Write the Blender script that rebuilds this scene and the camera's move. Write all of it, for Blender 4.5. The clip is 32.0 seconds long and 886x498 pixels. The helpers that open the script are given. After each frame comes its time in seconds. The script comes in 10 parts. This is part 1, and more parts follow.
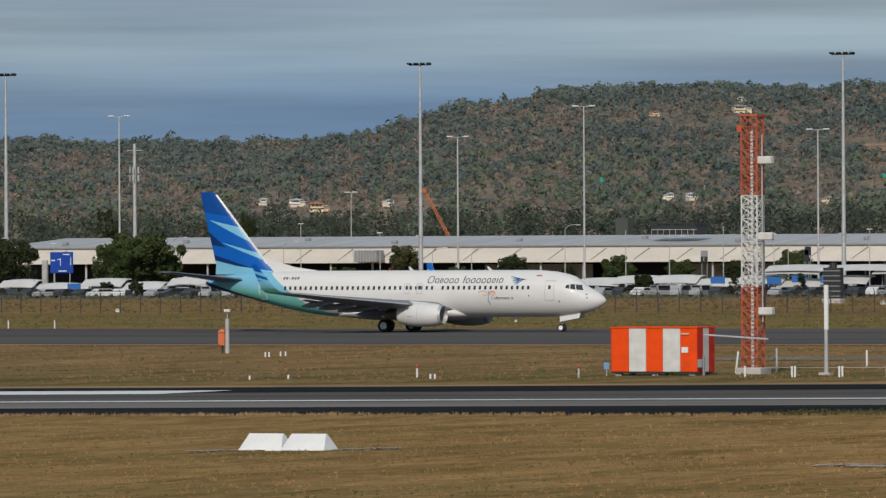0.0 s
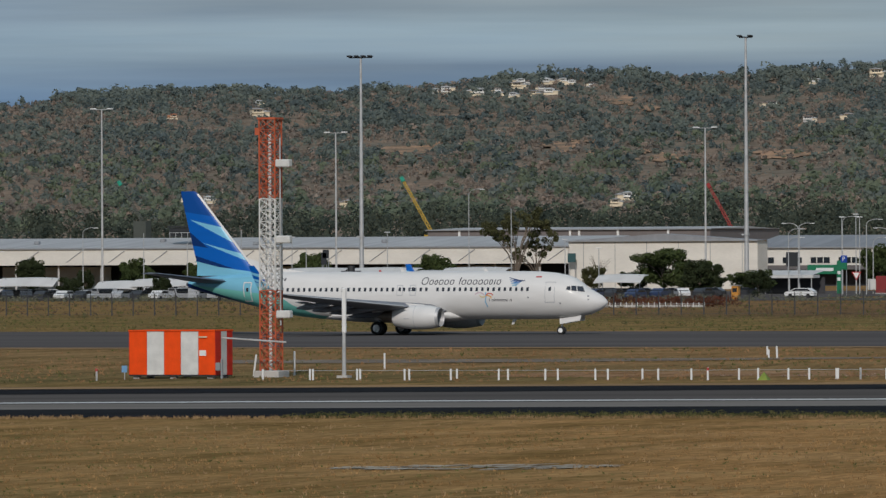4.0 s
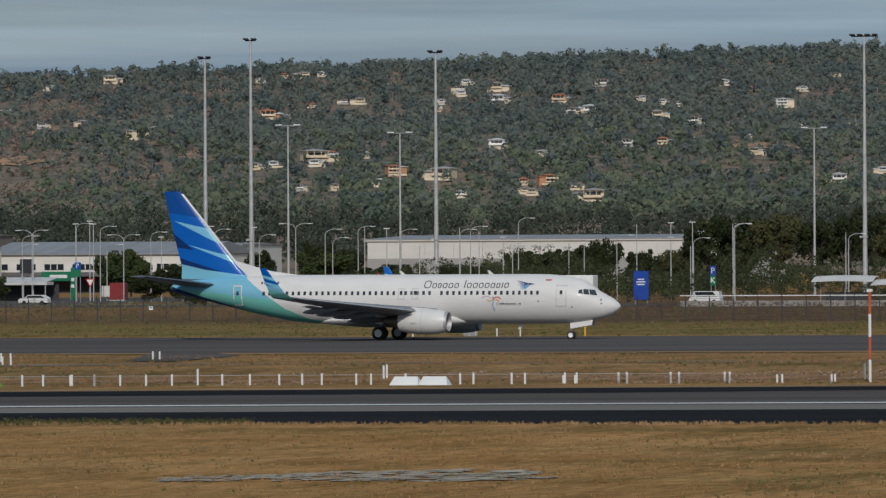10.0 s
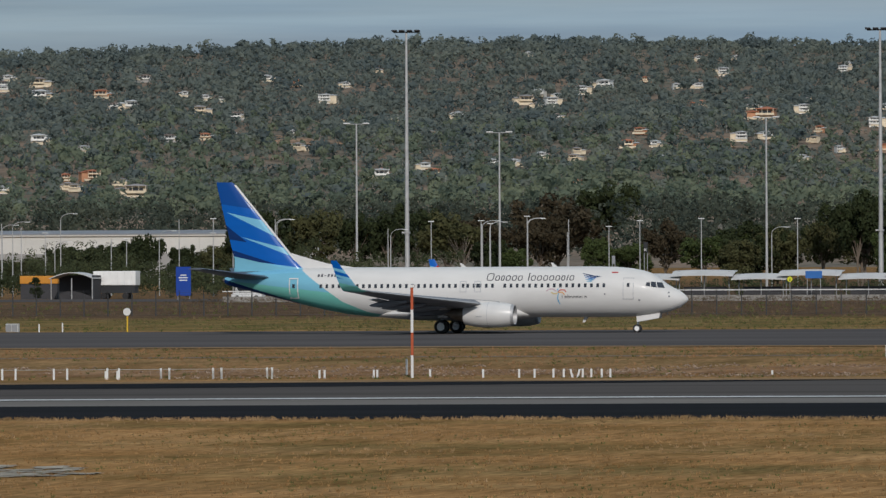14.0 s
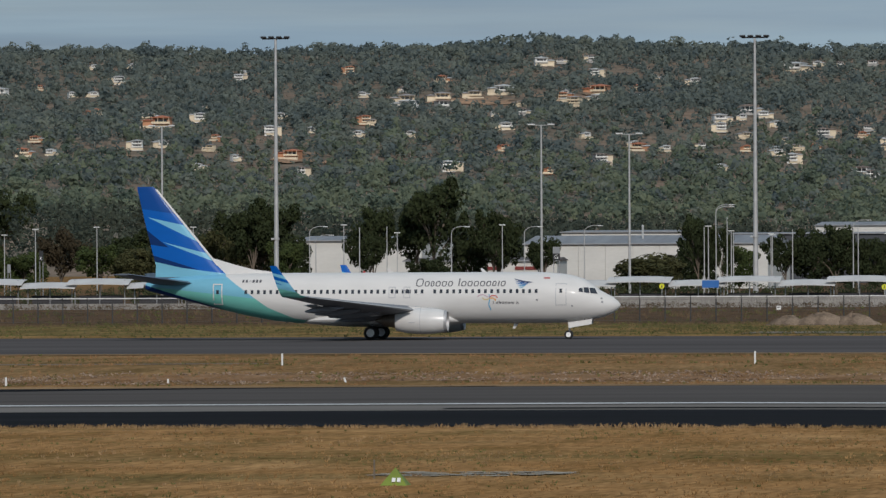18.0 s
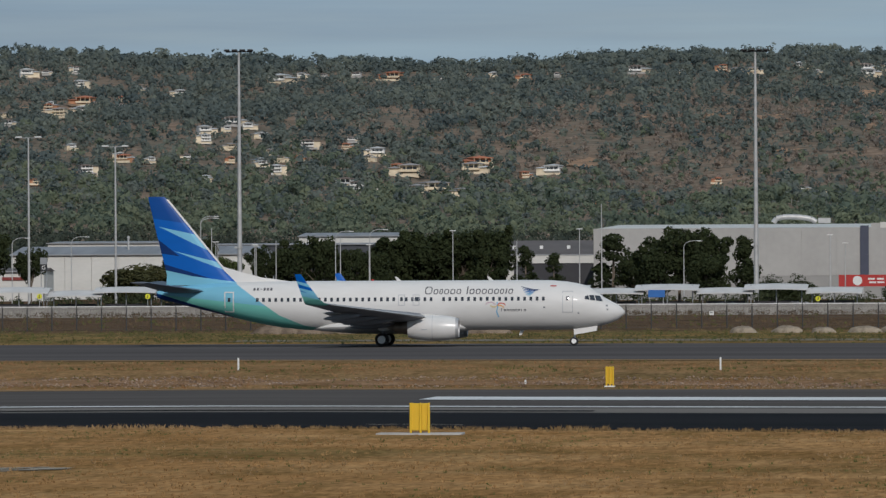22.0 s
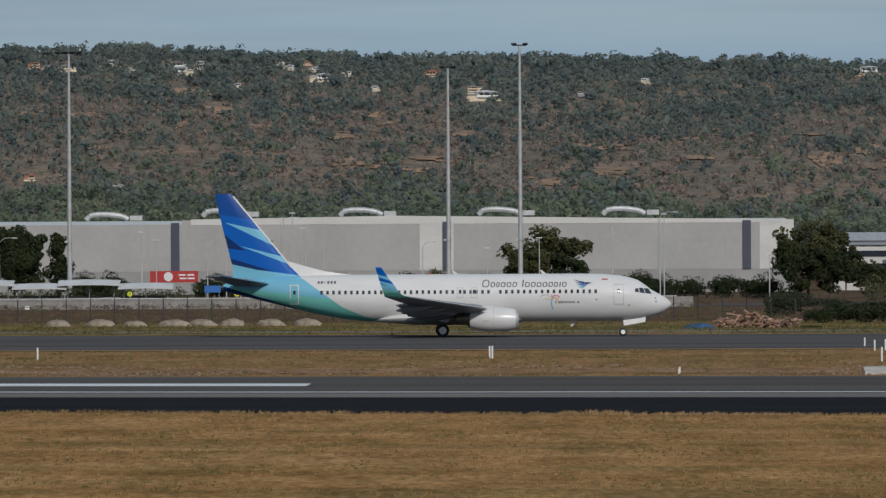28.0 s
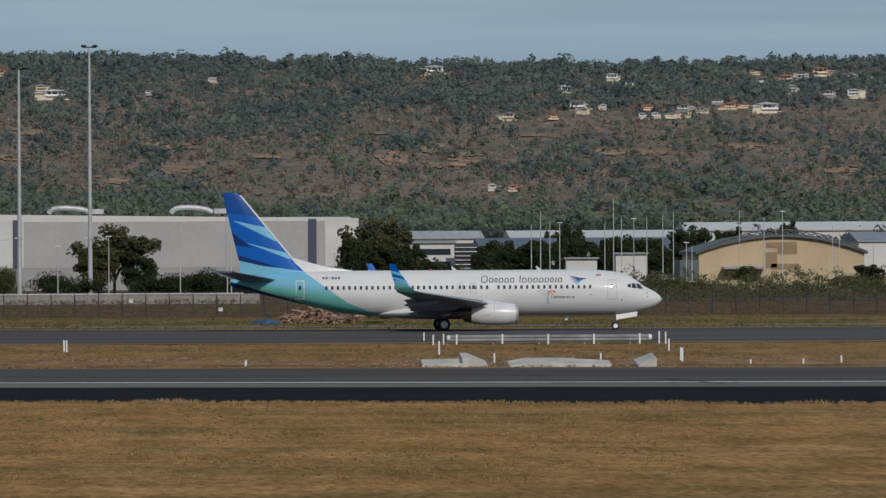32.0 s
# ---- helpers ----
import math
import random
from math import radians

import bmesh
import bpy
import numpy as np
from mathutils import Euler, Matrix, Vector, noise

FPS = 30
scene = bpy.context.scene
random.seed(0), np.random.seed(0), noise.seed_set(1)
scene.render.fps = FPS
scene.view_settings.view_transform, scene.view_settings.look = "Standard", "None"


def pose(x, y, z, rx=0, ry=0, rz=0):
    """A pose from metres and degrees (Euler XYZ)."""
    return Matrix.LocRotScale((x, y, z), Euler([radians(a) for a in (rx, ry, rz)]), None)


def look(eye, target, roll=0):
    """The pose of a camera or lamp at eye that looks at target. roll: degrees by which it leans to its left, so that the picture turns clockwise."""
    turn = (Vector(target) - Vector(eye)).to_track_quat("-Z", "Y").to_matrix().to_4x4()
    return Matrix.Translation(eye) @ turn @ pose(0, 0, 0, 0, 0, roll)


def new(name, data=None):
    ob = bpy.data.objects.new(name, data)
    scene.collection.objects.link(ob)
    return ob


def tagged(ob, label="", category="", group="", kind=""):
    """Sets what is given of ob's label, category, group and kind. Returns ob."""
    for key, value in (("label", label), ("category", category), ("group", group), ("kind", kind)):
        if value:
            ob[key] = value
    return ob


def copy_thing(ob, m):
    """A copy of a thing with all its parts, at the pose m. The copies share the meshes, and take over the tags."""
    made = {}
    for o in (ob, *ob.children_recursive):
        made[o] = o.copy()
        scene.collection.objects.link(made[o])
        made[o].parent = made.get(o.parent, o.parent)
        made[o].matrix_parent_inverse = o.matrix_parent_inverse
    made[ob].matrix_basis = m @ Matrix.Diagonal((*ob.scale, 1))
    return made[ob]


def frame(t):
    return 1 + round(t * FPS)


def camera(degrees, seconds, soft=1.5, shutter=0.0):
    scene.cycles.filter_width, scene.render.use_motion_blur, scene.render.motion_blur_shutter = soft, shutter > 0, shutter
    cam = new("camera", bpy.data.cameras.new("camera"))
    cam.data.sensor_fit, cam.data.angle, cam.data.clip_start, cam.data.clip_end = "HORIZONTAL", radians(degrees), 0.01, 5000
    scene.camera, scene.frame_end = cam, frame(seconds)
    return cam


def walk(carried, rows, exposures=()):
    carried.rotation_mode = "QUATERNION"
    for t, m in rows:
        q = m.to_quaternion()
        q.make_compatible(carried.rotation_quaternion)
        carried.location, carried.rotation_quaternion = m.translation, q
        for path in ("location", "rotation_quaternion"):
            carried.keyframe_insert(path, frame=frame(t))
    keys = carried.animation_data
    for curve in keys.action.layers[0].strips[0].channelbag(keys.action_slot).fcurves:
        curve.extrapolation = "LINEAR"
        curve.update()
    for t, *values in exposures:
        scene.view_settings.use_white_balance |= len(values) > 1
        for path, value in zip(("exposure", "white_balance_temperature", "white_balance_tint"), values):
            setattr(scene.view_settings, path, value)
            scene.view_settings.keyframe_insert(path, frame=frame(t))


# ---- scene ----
# One long lens on a raised stand beside the runway. x runs along the runway, y away from the stand, z up.
LENS, EYE = 6.411, 7.24
cam = camera(LENS, 32.0, soft=1.4)
# seconds, x, y, heading (clockwise from +y), pitch, roll
ROWS = [
    (0.0, 0.00, 0.00, -26.2998, -0.0028, 0.291),
    (0.5, 0.00, -0.00, -25.8153, 0.0027, 0.290),
    (1.0, 0.00, -0.00, -25.3370, 0.0099, 0.288),
    (1.5, 0.00, -0.00, -24.9521, 0.0141, 0.287),
    (2.0, 0.00, -0.00, -24.5647, 0.0166, 0.287),
    (2.5, 0.00, -0.00, -24.2056, 0.0144, 0.287),
    (3.0, 0.00, -0.00, -23.7862, 0.0111, 0.288),
    (3.5, 0.00, -0.00, -23.3266, 0.0058, 0.289),
    (4.0, 0.00, -0.00, -22.8097, 0.0022, 0.288),
    (4.5, 0.00, -0.00, -22.3605, -0.0004, 0.287),
    (6.5, 0.00, -0.00, -20.6714, 0.0192, 0.279),
    (7.0, 0.00, -0.00, -20.2114, 0.0280, 0.278),
    (7.5, 0.00, -0.00, -19.7629, 0.0300, 0.278),
    (8.0, 0.00, -0.00, -19.2577, 0.0298, 0.276),
    (8.5, 0.00, -0.00, -18.7703, 0.0280, 0.273),
    (9.0, 0.00, -0.00, -18.2372, 0.0260, 0.273),
    (9.5, 0.00, -0.00, -17.7549, 0.0252, 0.275),
    (10.0, 0.00, -0.00, -17.2645, 0.0254, 0.278),
    (10.5, 0.00, -0.00, -16.8416, 0.0212, 0.281),
    (11.0, 0.00, -0.00, -16.4082, 0.0169, 0.283),
    (11.5, 0.00, -0.00, -16.0100, 0.0086, 0.282),
    (12.0, 0.00, -0.00, -15.5694, 0.0006, 0.281),
    (12.5, 0.00, -0.00, -15.1614, -0.0027, 0.279),
    (13.0, 0.00, -0.00, -14.7373, -0.0094, 0.277),
    (13.5, 0.00, -0.00, -14.3594, -0.0137, 0.275),
    (15.5, 0.00, -0.00, -12.4141, -0.0401, 0.269),
    (16.0, 0.00, -0.00, -11.8300, -0.0359, 0.269),
    (16.5, 0.00, -0.00, -11.2673, -0.0315, 0.269),
    (17.0, 0.00, -0.00, -10.6538, -0.0192, 0.270),
    (17.5, 0.00, -0.00, -10.1137, -0.0044, 0.271),
    (18.0, 0.01, -0.08, -9.5751, 0.0214, 0.271),
    (18.5, 0.30, -1.82, -9.1050, 0.0500, 0.271),
    (19.0, 0.66, -4.14, -8.6018, 0.0796, 0.274),
    (19.5, 1.02, -6.58, -8.1264, 0.0965, 0.280),
    (20.0, 1.36, -9.06, -7.6169, 0.1041, 0.287),
    (20.5, 1.69, -11.58, -7.1728, 0.1036, 0.294),
    (21.0, 2.00, -14.13, -6.7231, 0.0977, 0.299),
    (21.5, 2.29, -16.70, -6.3089, 0.0898, 0.300),
    (22.0, 2.57, -19.30, -5.8445, 0.0815, 0.300),
    (22.5, 2.83, -21.93, -5.4099, 0.0753, 0.297),
    (23.0, 3.07, -24.58, -4.9635, 0.0708, 0.294),
    (23.5, 3.29, -27.25, -4.5733, 0.0663, 0.292),
    (24.0, 3.50, -29.95, -4.1610, 0.0604, 0.288),
    (24.5, 3.68, -32.67, -3.7710, 0.0563, 0.284),
    (25.0, 3.85, -35.41, -3.3184, 0.0496, 0.283),
    (25.5, 4.00, -38.18, -2.8808, 0.0438, 0.282),
    (27.5, 4.41, -49.50, -1.2774, 0.0355, 0.295),
    (28.0, 4.47, -52.39, -0.8672, 0.0316, 0.295),
    (28.5, 4.50, -55.31, -0.4753, 0.0269, 0.295),
    (29.0, 4.51, -58.25, -0.0506, 0.0249, 0.297),
    (29.5, 4.51, -61.21, 0.3330, 0.0223, 0.297),
    (30.0, 4.48, -64.20, 0.7346, 0.0197, 0.295),
    (30.5, 4.43, -67.22, 1.1074, 0.0149, 0.293),
    (31.0, 4.36, -70.26, 1.5122, 0.0105, 0.292),
    (31.5, 4.27, -73.33, 1.8788, 0.0064, 0.291),
    (32.0, 4.16, -76.42, 2.2682, 0.0030, 0.290),
]
walk(cam, [(t, pose(x, y, EYE, 90 + pitch, roll, -head)) for t, x, y, head, pitch, roll in ROWS],
     exposures=[(0.0, 0.27, 6480, 13.0), (2.0, 0.11, 6440, 13.0), (5.0, 0.03, 6220, 13.0), (10.0, 0.03, 6220, 13.0), (15.5, 0.11, 6220, 13.0), (19.0, 0.02, 6200, 13.0), (25.0, -0.01, 6120, 13.0), (32.0, -0.05, 6120, 13.0)])

# ---- light ----
SUN_ELEV, SUN_AZ = 30.0, 163.0   # azimuth clockwise from +y
world = bpy.data.worlds.new("sky")
scene.world = world
world.use_nodes = True
wn, wl = world.node_tree.nodes, world.node_tree.links
wn.clear()
w_out = wn.new("ShaderNodeOutputWorld")
w_bg = wn.new("ShaderNodeBackground")
w_sky = wn.new("ShaderNodeTexSky")
w_sky.sky_type = "NISHITA"
w_sky.sun_disc = False
w_sky.sun_elevation = radians(SUN_ELEV)
w_sky.sun_rotation = radians(SUN_AZ)
w_sky.air_density, w_sky.dust_density, w_sky.ozone_density = 1.0, 1.2, 1.5
w_bg.inputs["Strength"].default_value = 0.092
w_co = wn.new("ShaderNodeTexCoord")
w_map = wn.new("ShaderNodeMapping")
w_map.inputs["Scale"].default_value = (7.0, 7.0, 95.0)
w_noise = wn.new("ShaderNodeTexNoise")
w_noise.inputs["Scale"].default_value = 1.4
w_noise.inputs["Detail"].default_value = 7.0
w_noise.inputs["Roughness"].default_value = 0.55
w_ramp = wn.new("ShaderNodeValToRGB")
w_ramp.color_ramp.elements[0].position, w_ramp.color_ramp.elements[0].color = 0.30, (0.75, 0.75, 0.75, 1)
w_ramp.color_ramp.elements[1].position, w_ramp.color_ramp.elements[1].color = 0.62, (0.97, 0.97, 0.97, 1)
w_mix = wn.new("ShaderNodeMix")
w_mix.data_type = "RGBA"
w_map2 = wn.new("ShaderNodeMapping")
w_map2.inputs["Scale"].default_value = (5.0, 5.0, 120.0)
w_map2.inputs["Location"].default_value = (1.3, 0.4, 0.2)
w_noise2 = wn.new("ShaderNodeTexNoise")
w_noise2.inputs["Scale"].default_value = 1.6
w_noise2.inputs["Detail"].default_value = 6.0
w_ramp2 = wn.new("ShaderNodeValToRGB")
w_ramp2.color_ramp.elements[0].position, w_ramp2.color_ramp.elements[0].color = 0.34, (2.55, 3.42, 4.12, 1)
w_ramp2.color_ramp.elements[1].position, w_ramp2.color_ramp.elements[1].color = 0.62, (3.1, 4.2, 4.85, 1)
wl.new(w_co.outputs["Generated"], w_map2.inputs["Vector"])
wl.new(w_map2.outputs["Vector"], w_noise2.inputs["Vector"])
wl.new(w_noise2.outputs["Fac"], w_ramp2.inputs["Fac"])
# longer dark streaks of cloud on one side of the sky
w_map3 = wn.new("ShaderNodeMapping")
w_map3.inputs["Scale"].default_value = (6.0, 6.0, 150.0)
w_map3.inputs["Location"].default_value = (0.4, 2.1, 0.7)
w_noise3 = wn.new("ShaderNodeTexNoise")
w_noise3.inputs["Scale"].default_value = 1.5
w_noise3.inputs["Detail"].default_value = 5.0
w_ramp3 = wn.new("ShaderNodeValToRGB")
w_ramp3.color_ramp.elements[0].position, w_ramp3.color_ramp.elements[0].color = 0.38, (0.66, 0.69, 0.73, 1)
w_ramp3.color_ramp.elements[1].position, w_ramp3.color_ramp.elements[1].color = 0.64, (0.95, 0.95, 0.95, 1)
w_sx = wn.new("ShaderNodeSeparateXYZ")
w_side = wn.new("ShaderNodeMapRange")
w_side.interpolation_type = "SMOOTHSTEP"
w_side.inputs["From Min"].default_value, w_side.inputs["From Max"].default_value = -0.10, -0.26
w_dark = wn.new("ShaderNodeMix")
w_dark.data_type, w_dark.blend_type = "RGBA", "MULTIPLY"
wl.new(w_co.outputs["Generated"], w_map3.inputs["Vector"])
wl.new(w_map3.outputs["Vector"], w_noise3.inputs["Vector"])
wl.new(w_noise3.outputs["Fac"], w_ramp3.inputs["Fac"])
wl.new(w_co.outputs["Generated"], w_sx.inputs["Vector"])
wl.new(w_sx.outputs["X"], w_side.inputs["Value"])
wl.new(w_side.outputs["Result"], w_dark.inputs["Factor"])
wl.new(w_ramp2.outputs["Color"], w_dark.inputs["A"])
wl.new(w_ramp3.outputs["Color"], w_dark.inputs["B"])
wl.new(w_dark.outputs["Result"], w_mix.inputs["B"])
wl.new(w_co.outputs["Generated"], w_map.inputs["Vector"])
wl.new(w_map.outputs["Vector"], w_noise.inputs["Vector"])
wl.new(w_noise.outputs["Fac"], w_ramp.inputs["Fac"])
wl.new(w_ramp.outputs["Color"], w_mix.inputs["Factor"])
wl.new(w_sky.outputs["Color"], w_mix.inputs["A"])
# a bank of blue haze low over the horizon
w_sep = wn.new("ShaderNodeSeparateXYZ")
w_low = wn.new("ShaderNodeMapRange")
w_low.interpolation_type = "SMOOTHSTEP"
w_low.inputs["From Min"].default_value, w_low.inputs["From Max"].default_value = 0.0285, 0.0150
w_haze = wn.new("ShaderNodeMix")
w_haze.data_type, w_haze.blend_type = "RGBA", "MULTIPLY"
w_haze.inputs["B"].default_value = (0.47, 0.60, 0.82, 1)
wl.new(w_co.outputs["Generated"], w_sep.inputs["Vector"])
wl.new(w_sep.outputs["Z"], w_low.inputs["Value"])
wl.new(w_low.outputs["Result"], w_haze.inputs["Factor"])
wl.new(w_mix.outputs["Result"], w_haze.inputs["A"])
wl.new(w_haze.outputs["Result"], w_bg.inputs["Color"])
wl.new(w_bg.outputs["Background"], w_out.inputs["Surface"])

sun_data = bpy.data.lights.new("sun", "SUN")
sun_data.energy, sun_data.angle, sun_data.color = 2.25, radians(0.6), (1.0, 0.92, 0.82)
sun = new("sun", sun_data)
_e, _a = radians(SUN_ELEV), radians(SUN_AZ)
sun.matrix_world = look((math.sin(_a) * math.cos(_e) * 100, math.cos(_a) * math.cos(_e) * 100, math.sin(_e) * 100), (0, 0, 0))

# ---- materials ----
MATS = {}


def mat(name, col, rough=0.6, metal=0.0, var=0.12, scale=1.5, col2=None, bump=0.0, bscale=20.0, detail=5.0, rnd=0.0, island=0.0, spec=0.5, coords="Object", stretch=(1, 1, 1), fine=0.0):
    """A procedural surface: two tones mixed by noise at a large and a fine size, with relief and a slight change from piece to piece."""
    if name in MATS:
        return MATS[name]
    m = bpy.data.materials.new(name)
    m.use_nodes = True
    n, l = m.node_tree.nodes, m.node_tree.links
    b = n["Principled BSDF"]
    b.inputs["Roughness"].default_value = rough
    b.inputs["Metallic"].default_value = metal
    b.inputs["Specular IOR Level"].default_value = spec
    co = n.new("ShaderNodeTexCoord")
    mp = n.new("ShaderNodeMapping")
    mp.inputs["Scale"].default_value = stretch
    if coords == "World":
        ge = n.new("ShaderNodeNewGeometry")
        l.new(ge.outputs["Position"], mp.inputs["Vector"])
    else:
        l.new(co.outputs["Object"], mp.inputs["Vector"])
    t = n.new("ShaderNodeTexNoise")
    t.inputs["Scale"].default_value = scale
    t.inputs["Detail"].default_value = detail
    l.new(mp.outputs["Vector"], t.inputs["Vector"])
    ramp = n.new("ShaderNodeValToRGB")
    c2 = col2 or tuple(max(0.0, c * (1 - 2.2 * var)) for c in col)
    ramp.color_ramp.elements[0].position, ramp.color_ramp.elements[0].color = 0.34, (*c2, 1)
    ramp.color_ramp.elements[1].position, ramp.color_ramp.elements[1].color = 0.66, (*col, 1)
    l.new(t.outputs["Fac"], ramp.inputs["Fac"])
    out = ramp.outputs["Color"]
    if fine:
        t2 = n.new("ShaderNodeTexNoise")
        t2.inputs["Scale"].default_value = scale * 9
        t2.inputs["Detail"].default_value = 4
        l.new(mp.outputs["Vector"], t2.inputs["Vector"])
        hs = n.new("ShaderNodeHueSaturation")
        mr = n.new("ShaderNodeMapRange")
        mr.inputs["From Min"].default_value, mr.inputs["From Max"].default_value = 0.3, 0.7
        mr.inputs["To Min"].default_value, mr.inputs["To Max"].default_value = 1 - fine, 1 + fine
        l.new(t2.outputs["Fac"], mr.inputs["Value"])
        l.new(mr.outputs["Result"], hs.inputs["Value"])
        l.new(out, hs.inputs["Color"])
        out = hs.outputs["Color"]
    if rnd or island:
        hs = n.new("ShaderNodeHueSaturation")
        mr = n.new("ShaderNodeMapRange")
        a = rnd or island
        mr.inputs["To Min"].default_value, mr.inputs["To Max"].default_value = 1 - a, 1 + a
        if rnd:
            oi = n.new("ShaderNodeObjectInfo")
            l.new(oi.outputs["Random"], mr.inputs["Value"])
        else:
            ge = n.new("ShaderNodeNewGeometry")
            l.new(ge.outputs["Random Per Island"], mr.inputs["Value"])
        l.new(mr.outputs["Result"], hs.inputs["Value"])
        l.new(out, hs.inputs["Color"])
        out = hs.outputs["Color"]
    l.new(out, b.inputs["Base Color"])
    if bump:
        tb = n.new("ShaderNodeTexNoise")
        tb.inputs["Scale"].default_value = bscale
        tb.inputs["Detail"].default_value = 4
        l.new(mp.outputs["Vector"], tb.inputs["Vector"])
        bp = n.new("ShaderNodeBump")
        bp.inputs["Strength"].default_value = bump
        bp.inputs["Distance"].default_value = 0.1
        l.new(tb.outputs["Fac"], bp.inputs["Height"])
        l.new(bp.outputs["Normal"], b.inputs["Normal"])
    MATS[name] = m
    return m


def paint(name, col, rough=0.45, metal=0.0, var=0.05, **k):
    return mat(name, col, rough, metal, var, scale=k.pop("scale", 0.8), **k)


WHITE = paint("white_paint", (0.74, 0.74, 0.72), var=0.06)
STEEL = paint("galvanised_steel", (0.50, 0.50, 0.49), 0.5, 0.25, var=0.1)
GREYM = paint("grey_metal", (0.30, 0.31, 0.32), 0.5, 0.3)
DARK = paint("dark_metal", (0.03, 0.032, 0.035), 0.55, 0.2)
RUBBER = paint("rubber", (0.02, 0.02, 0.021), 0.8)
CONC = mat("concrete", (0.46, 0.44, 0.41), 0.85, var=0.14, scale=0.6, bump=0.2)
GLASSD = paint("dark_glass", (0.02, 0.025, 0.03), 0.08, spec=0.8)
BLUE_S = paint("sign_blue", (0.01, 0.055, 0.33), 0.4)
GREEN_S = paint("sign_green", (0.01, 0.16, 0.075), 0.45)
RED_P = paint("red_paint", (0.42, 0.03, 0.025), 0.45)
YEL = paint("yellow_paint", (0.72, 0.46, 0.02), 0.45)
ORANGE = paint("orange_red_paint", (0.66, 0.11, 0.03), 0.5, var=0.1)
BARK = mat("bark", (0.20, 0.16, 0.12), 0.9, var=0.2, scale=3)


# ---- mesh helpers ----
class MB:
    """Collects vertices and faces of one mesh."""

    def __init__(self):
        self.v, self.f, self.mi = [], [], []

    def add(self, verts, faces, mi=0):
        o = len(self.v)
        self.v += [tuple(p) for p in verts]
        self.f += [tuple(i + o for i in q) for q in faces]
        self.mi += [mi] * len(faces)
        return self

    def box(self, c, s, m=None, mi=0, bev=0.0):
        x, y, z = (a / 2 for a in s)
        if bev:
            b = min(bev, x * 0.9, y * 0.9, z * 0.9)
            vs, fs = [], []
            for sx in (-1, 1):
                for sy in (-1, 1):
                    for sz in (-1, 1):
                        vs += [(sx * (x - b), sy * (y - b), sz * z), (sx * (x - b), sy * y, sz * (z - b)), (sx * x, sy * (y - b), sz * (z - b))]
            bm = bmesh.new()
            for p in vs:
                bm.verts.new(p)
            bmesh.ops.convex_hull(bm, input=bm.verts)
            bmesh.ops.dissolve_limit(bm, angle_limit=0.02, verts=bm.verts, edges=bm.edges)
            bm.verts.index_update()
            vs = [p.co.copy() for p in bm.verts]
            fs = [[p.index for p in f.verts] for f in bm.faces]
            bm.free()
        else:
            vs = [(i * x, j * y, k * z) for i in (-1, 1) for j in (-1, 1) for k in (-1, 1)]
            fs = [(0, 1, 3, 2), (4, 6, 7, 5), (0, 4, 5, 1), (2, 3, 7, 6), (0, 2, 6, 4), (1, 5, 7, 3)]
        vs = [Vector(p) for p in vs]
        if m is not None:
            vs = [m @ p for p in vs]
        return self.add([p + Vector(c) for p in vs], fs, mi)

    def weld(self):
        """Tie every loose tube to the nearest earlier vertex by one sliver inside the joint."""
        first, n = {}, len(self.v)
        root = list(range(n))

        def find(i):
            while root[i] != i:
                root[i] = root[root[i]]
                i = root[i]
            return i

        for f in list(self.f):
            for q in f[1:]:
                root[max(find(f[0]), find(q))] = min(find(f[0]), find(q))
        for i in range(n):
            first.setdefault(find(i), []).append(i)
        heads = sorted(first)
        for h in heads[1:]:
            p = self.v[h]
            j = min(range(h), key=lambda q: (self.v[q][0] - p[0]) ** 2 + (self.v[q][1] - p[1]) ** 2 + (self.v[q][2] - p[2]) ** 2)
            self.f.append((h, h + 1, j))
            self.mi.append(0)
        return self

    def tube(self, p0, p1, r0, r1=None, n=8, caps=True, mi=0):
        p0, p1 = Vector(p0), Vector(p1)
        r1 = r0 if r1 is None else r1
        d = (p1 - p0)
        q = d.to_track_quat("Z", "Y")
        ring = [Vector((math.cos(2 * math.pi * i / n), math.sin(2 * math.pi * i / n), 0)) for i in range(n)]
        vs = [p0 + q @ (a * r0) for a in ring] + [p1 + q @ (a * r1) for a in ring]
        fs = [(i, (i + 1) % n, n + (i + 1) % n, n + i) for i in range(n)]
        if caps:
            fs += [tuple(range(n - 1, -1, -1)), tuple(range(n, 2 * n))]
        return self.add(vs, fs, mi)

    def path(self, pts, r, n=6, mi=0):
        for a, b in zip(pts[:-1], pts[1:]):
            self.tube(a, b, r, r, n, True, mi)
        return self

    def loft(self, rings, close=True, caps=True, mi=0):
        n = len(rings[0])
        vs = [p for r in rings for p in r]
        fs = []
        for k in range(len(rings) - 1):
            for i in range(n if close else n - 1):
                j = (i + 1) % n
                fs.append((k * n + i, k * n + j, (k + 1) * n + j, (k + 1) * n + i))
        if caps and close:
            fs += [tuple(range(n - 1, -1, -1)), tuple((len(rings) - 1) * n + i for i in range(n))]
        return self.add(vs, fs, mi)

    def prism(self, outline, y0, y1, mi=0):
        """An outline of (x, z) pushed from y0 to y1."""
        return self.loft([[(x, y0, z) for x, z in outline], [(x, y1, z) for x, z in outline]], mi=mi)

    def quad(self, a, b, c, d, mi=0):
        return self.add([a, b, c, d], [(0, 1, 2, 3)], mi)

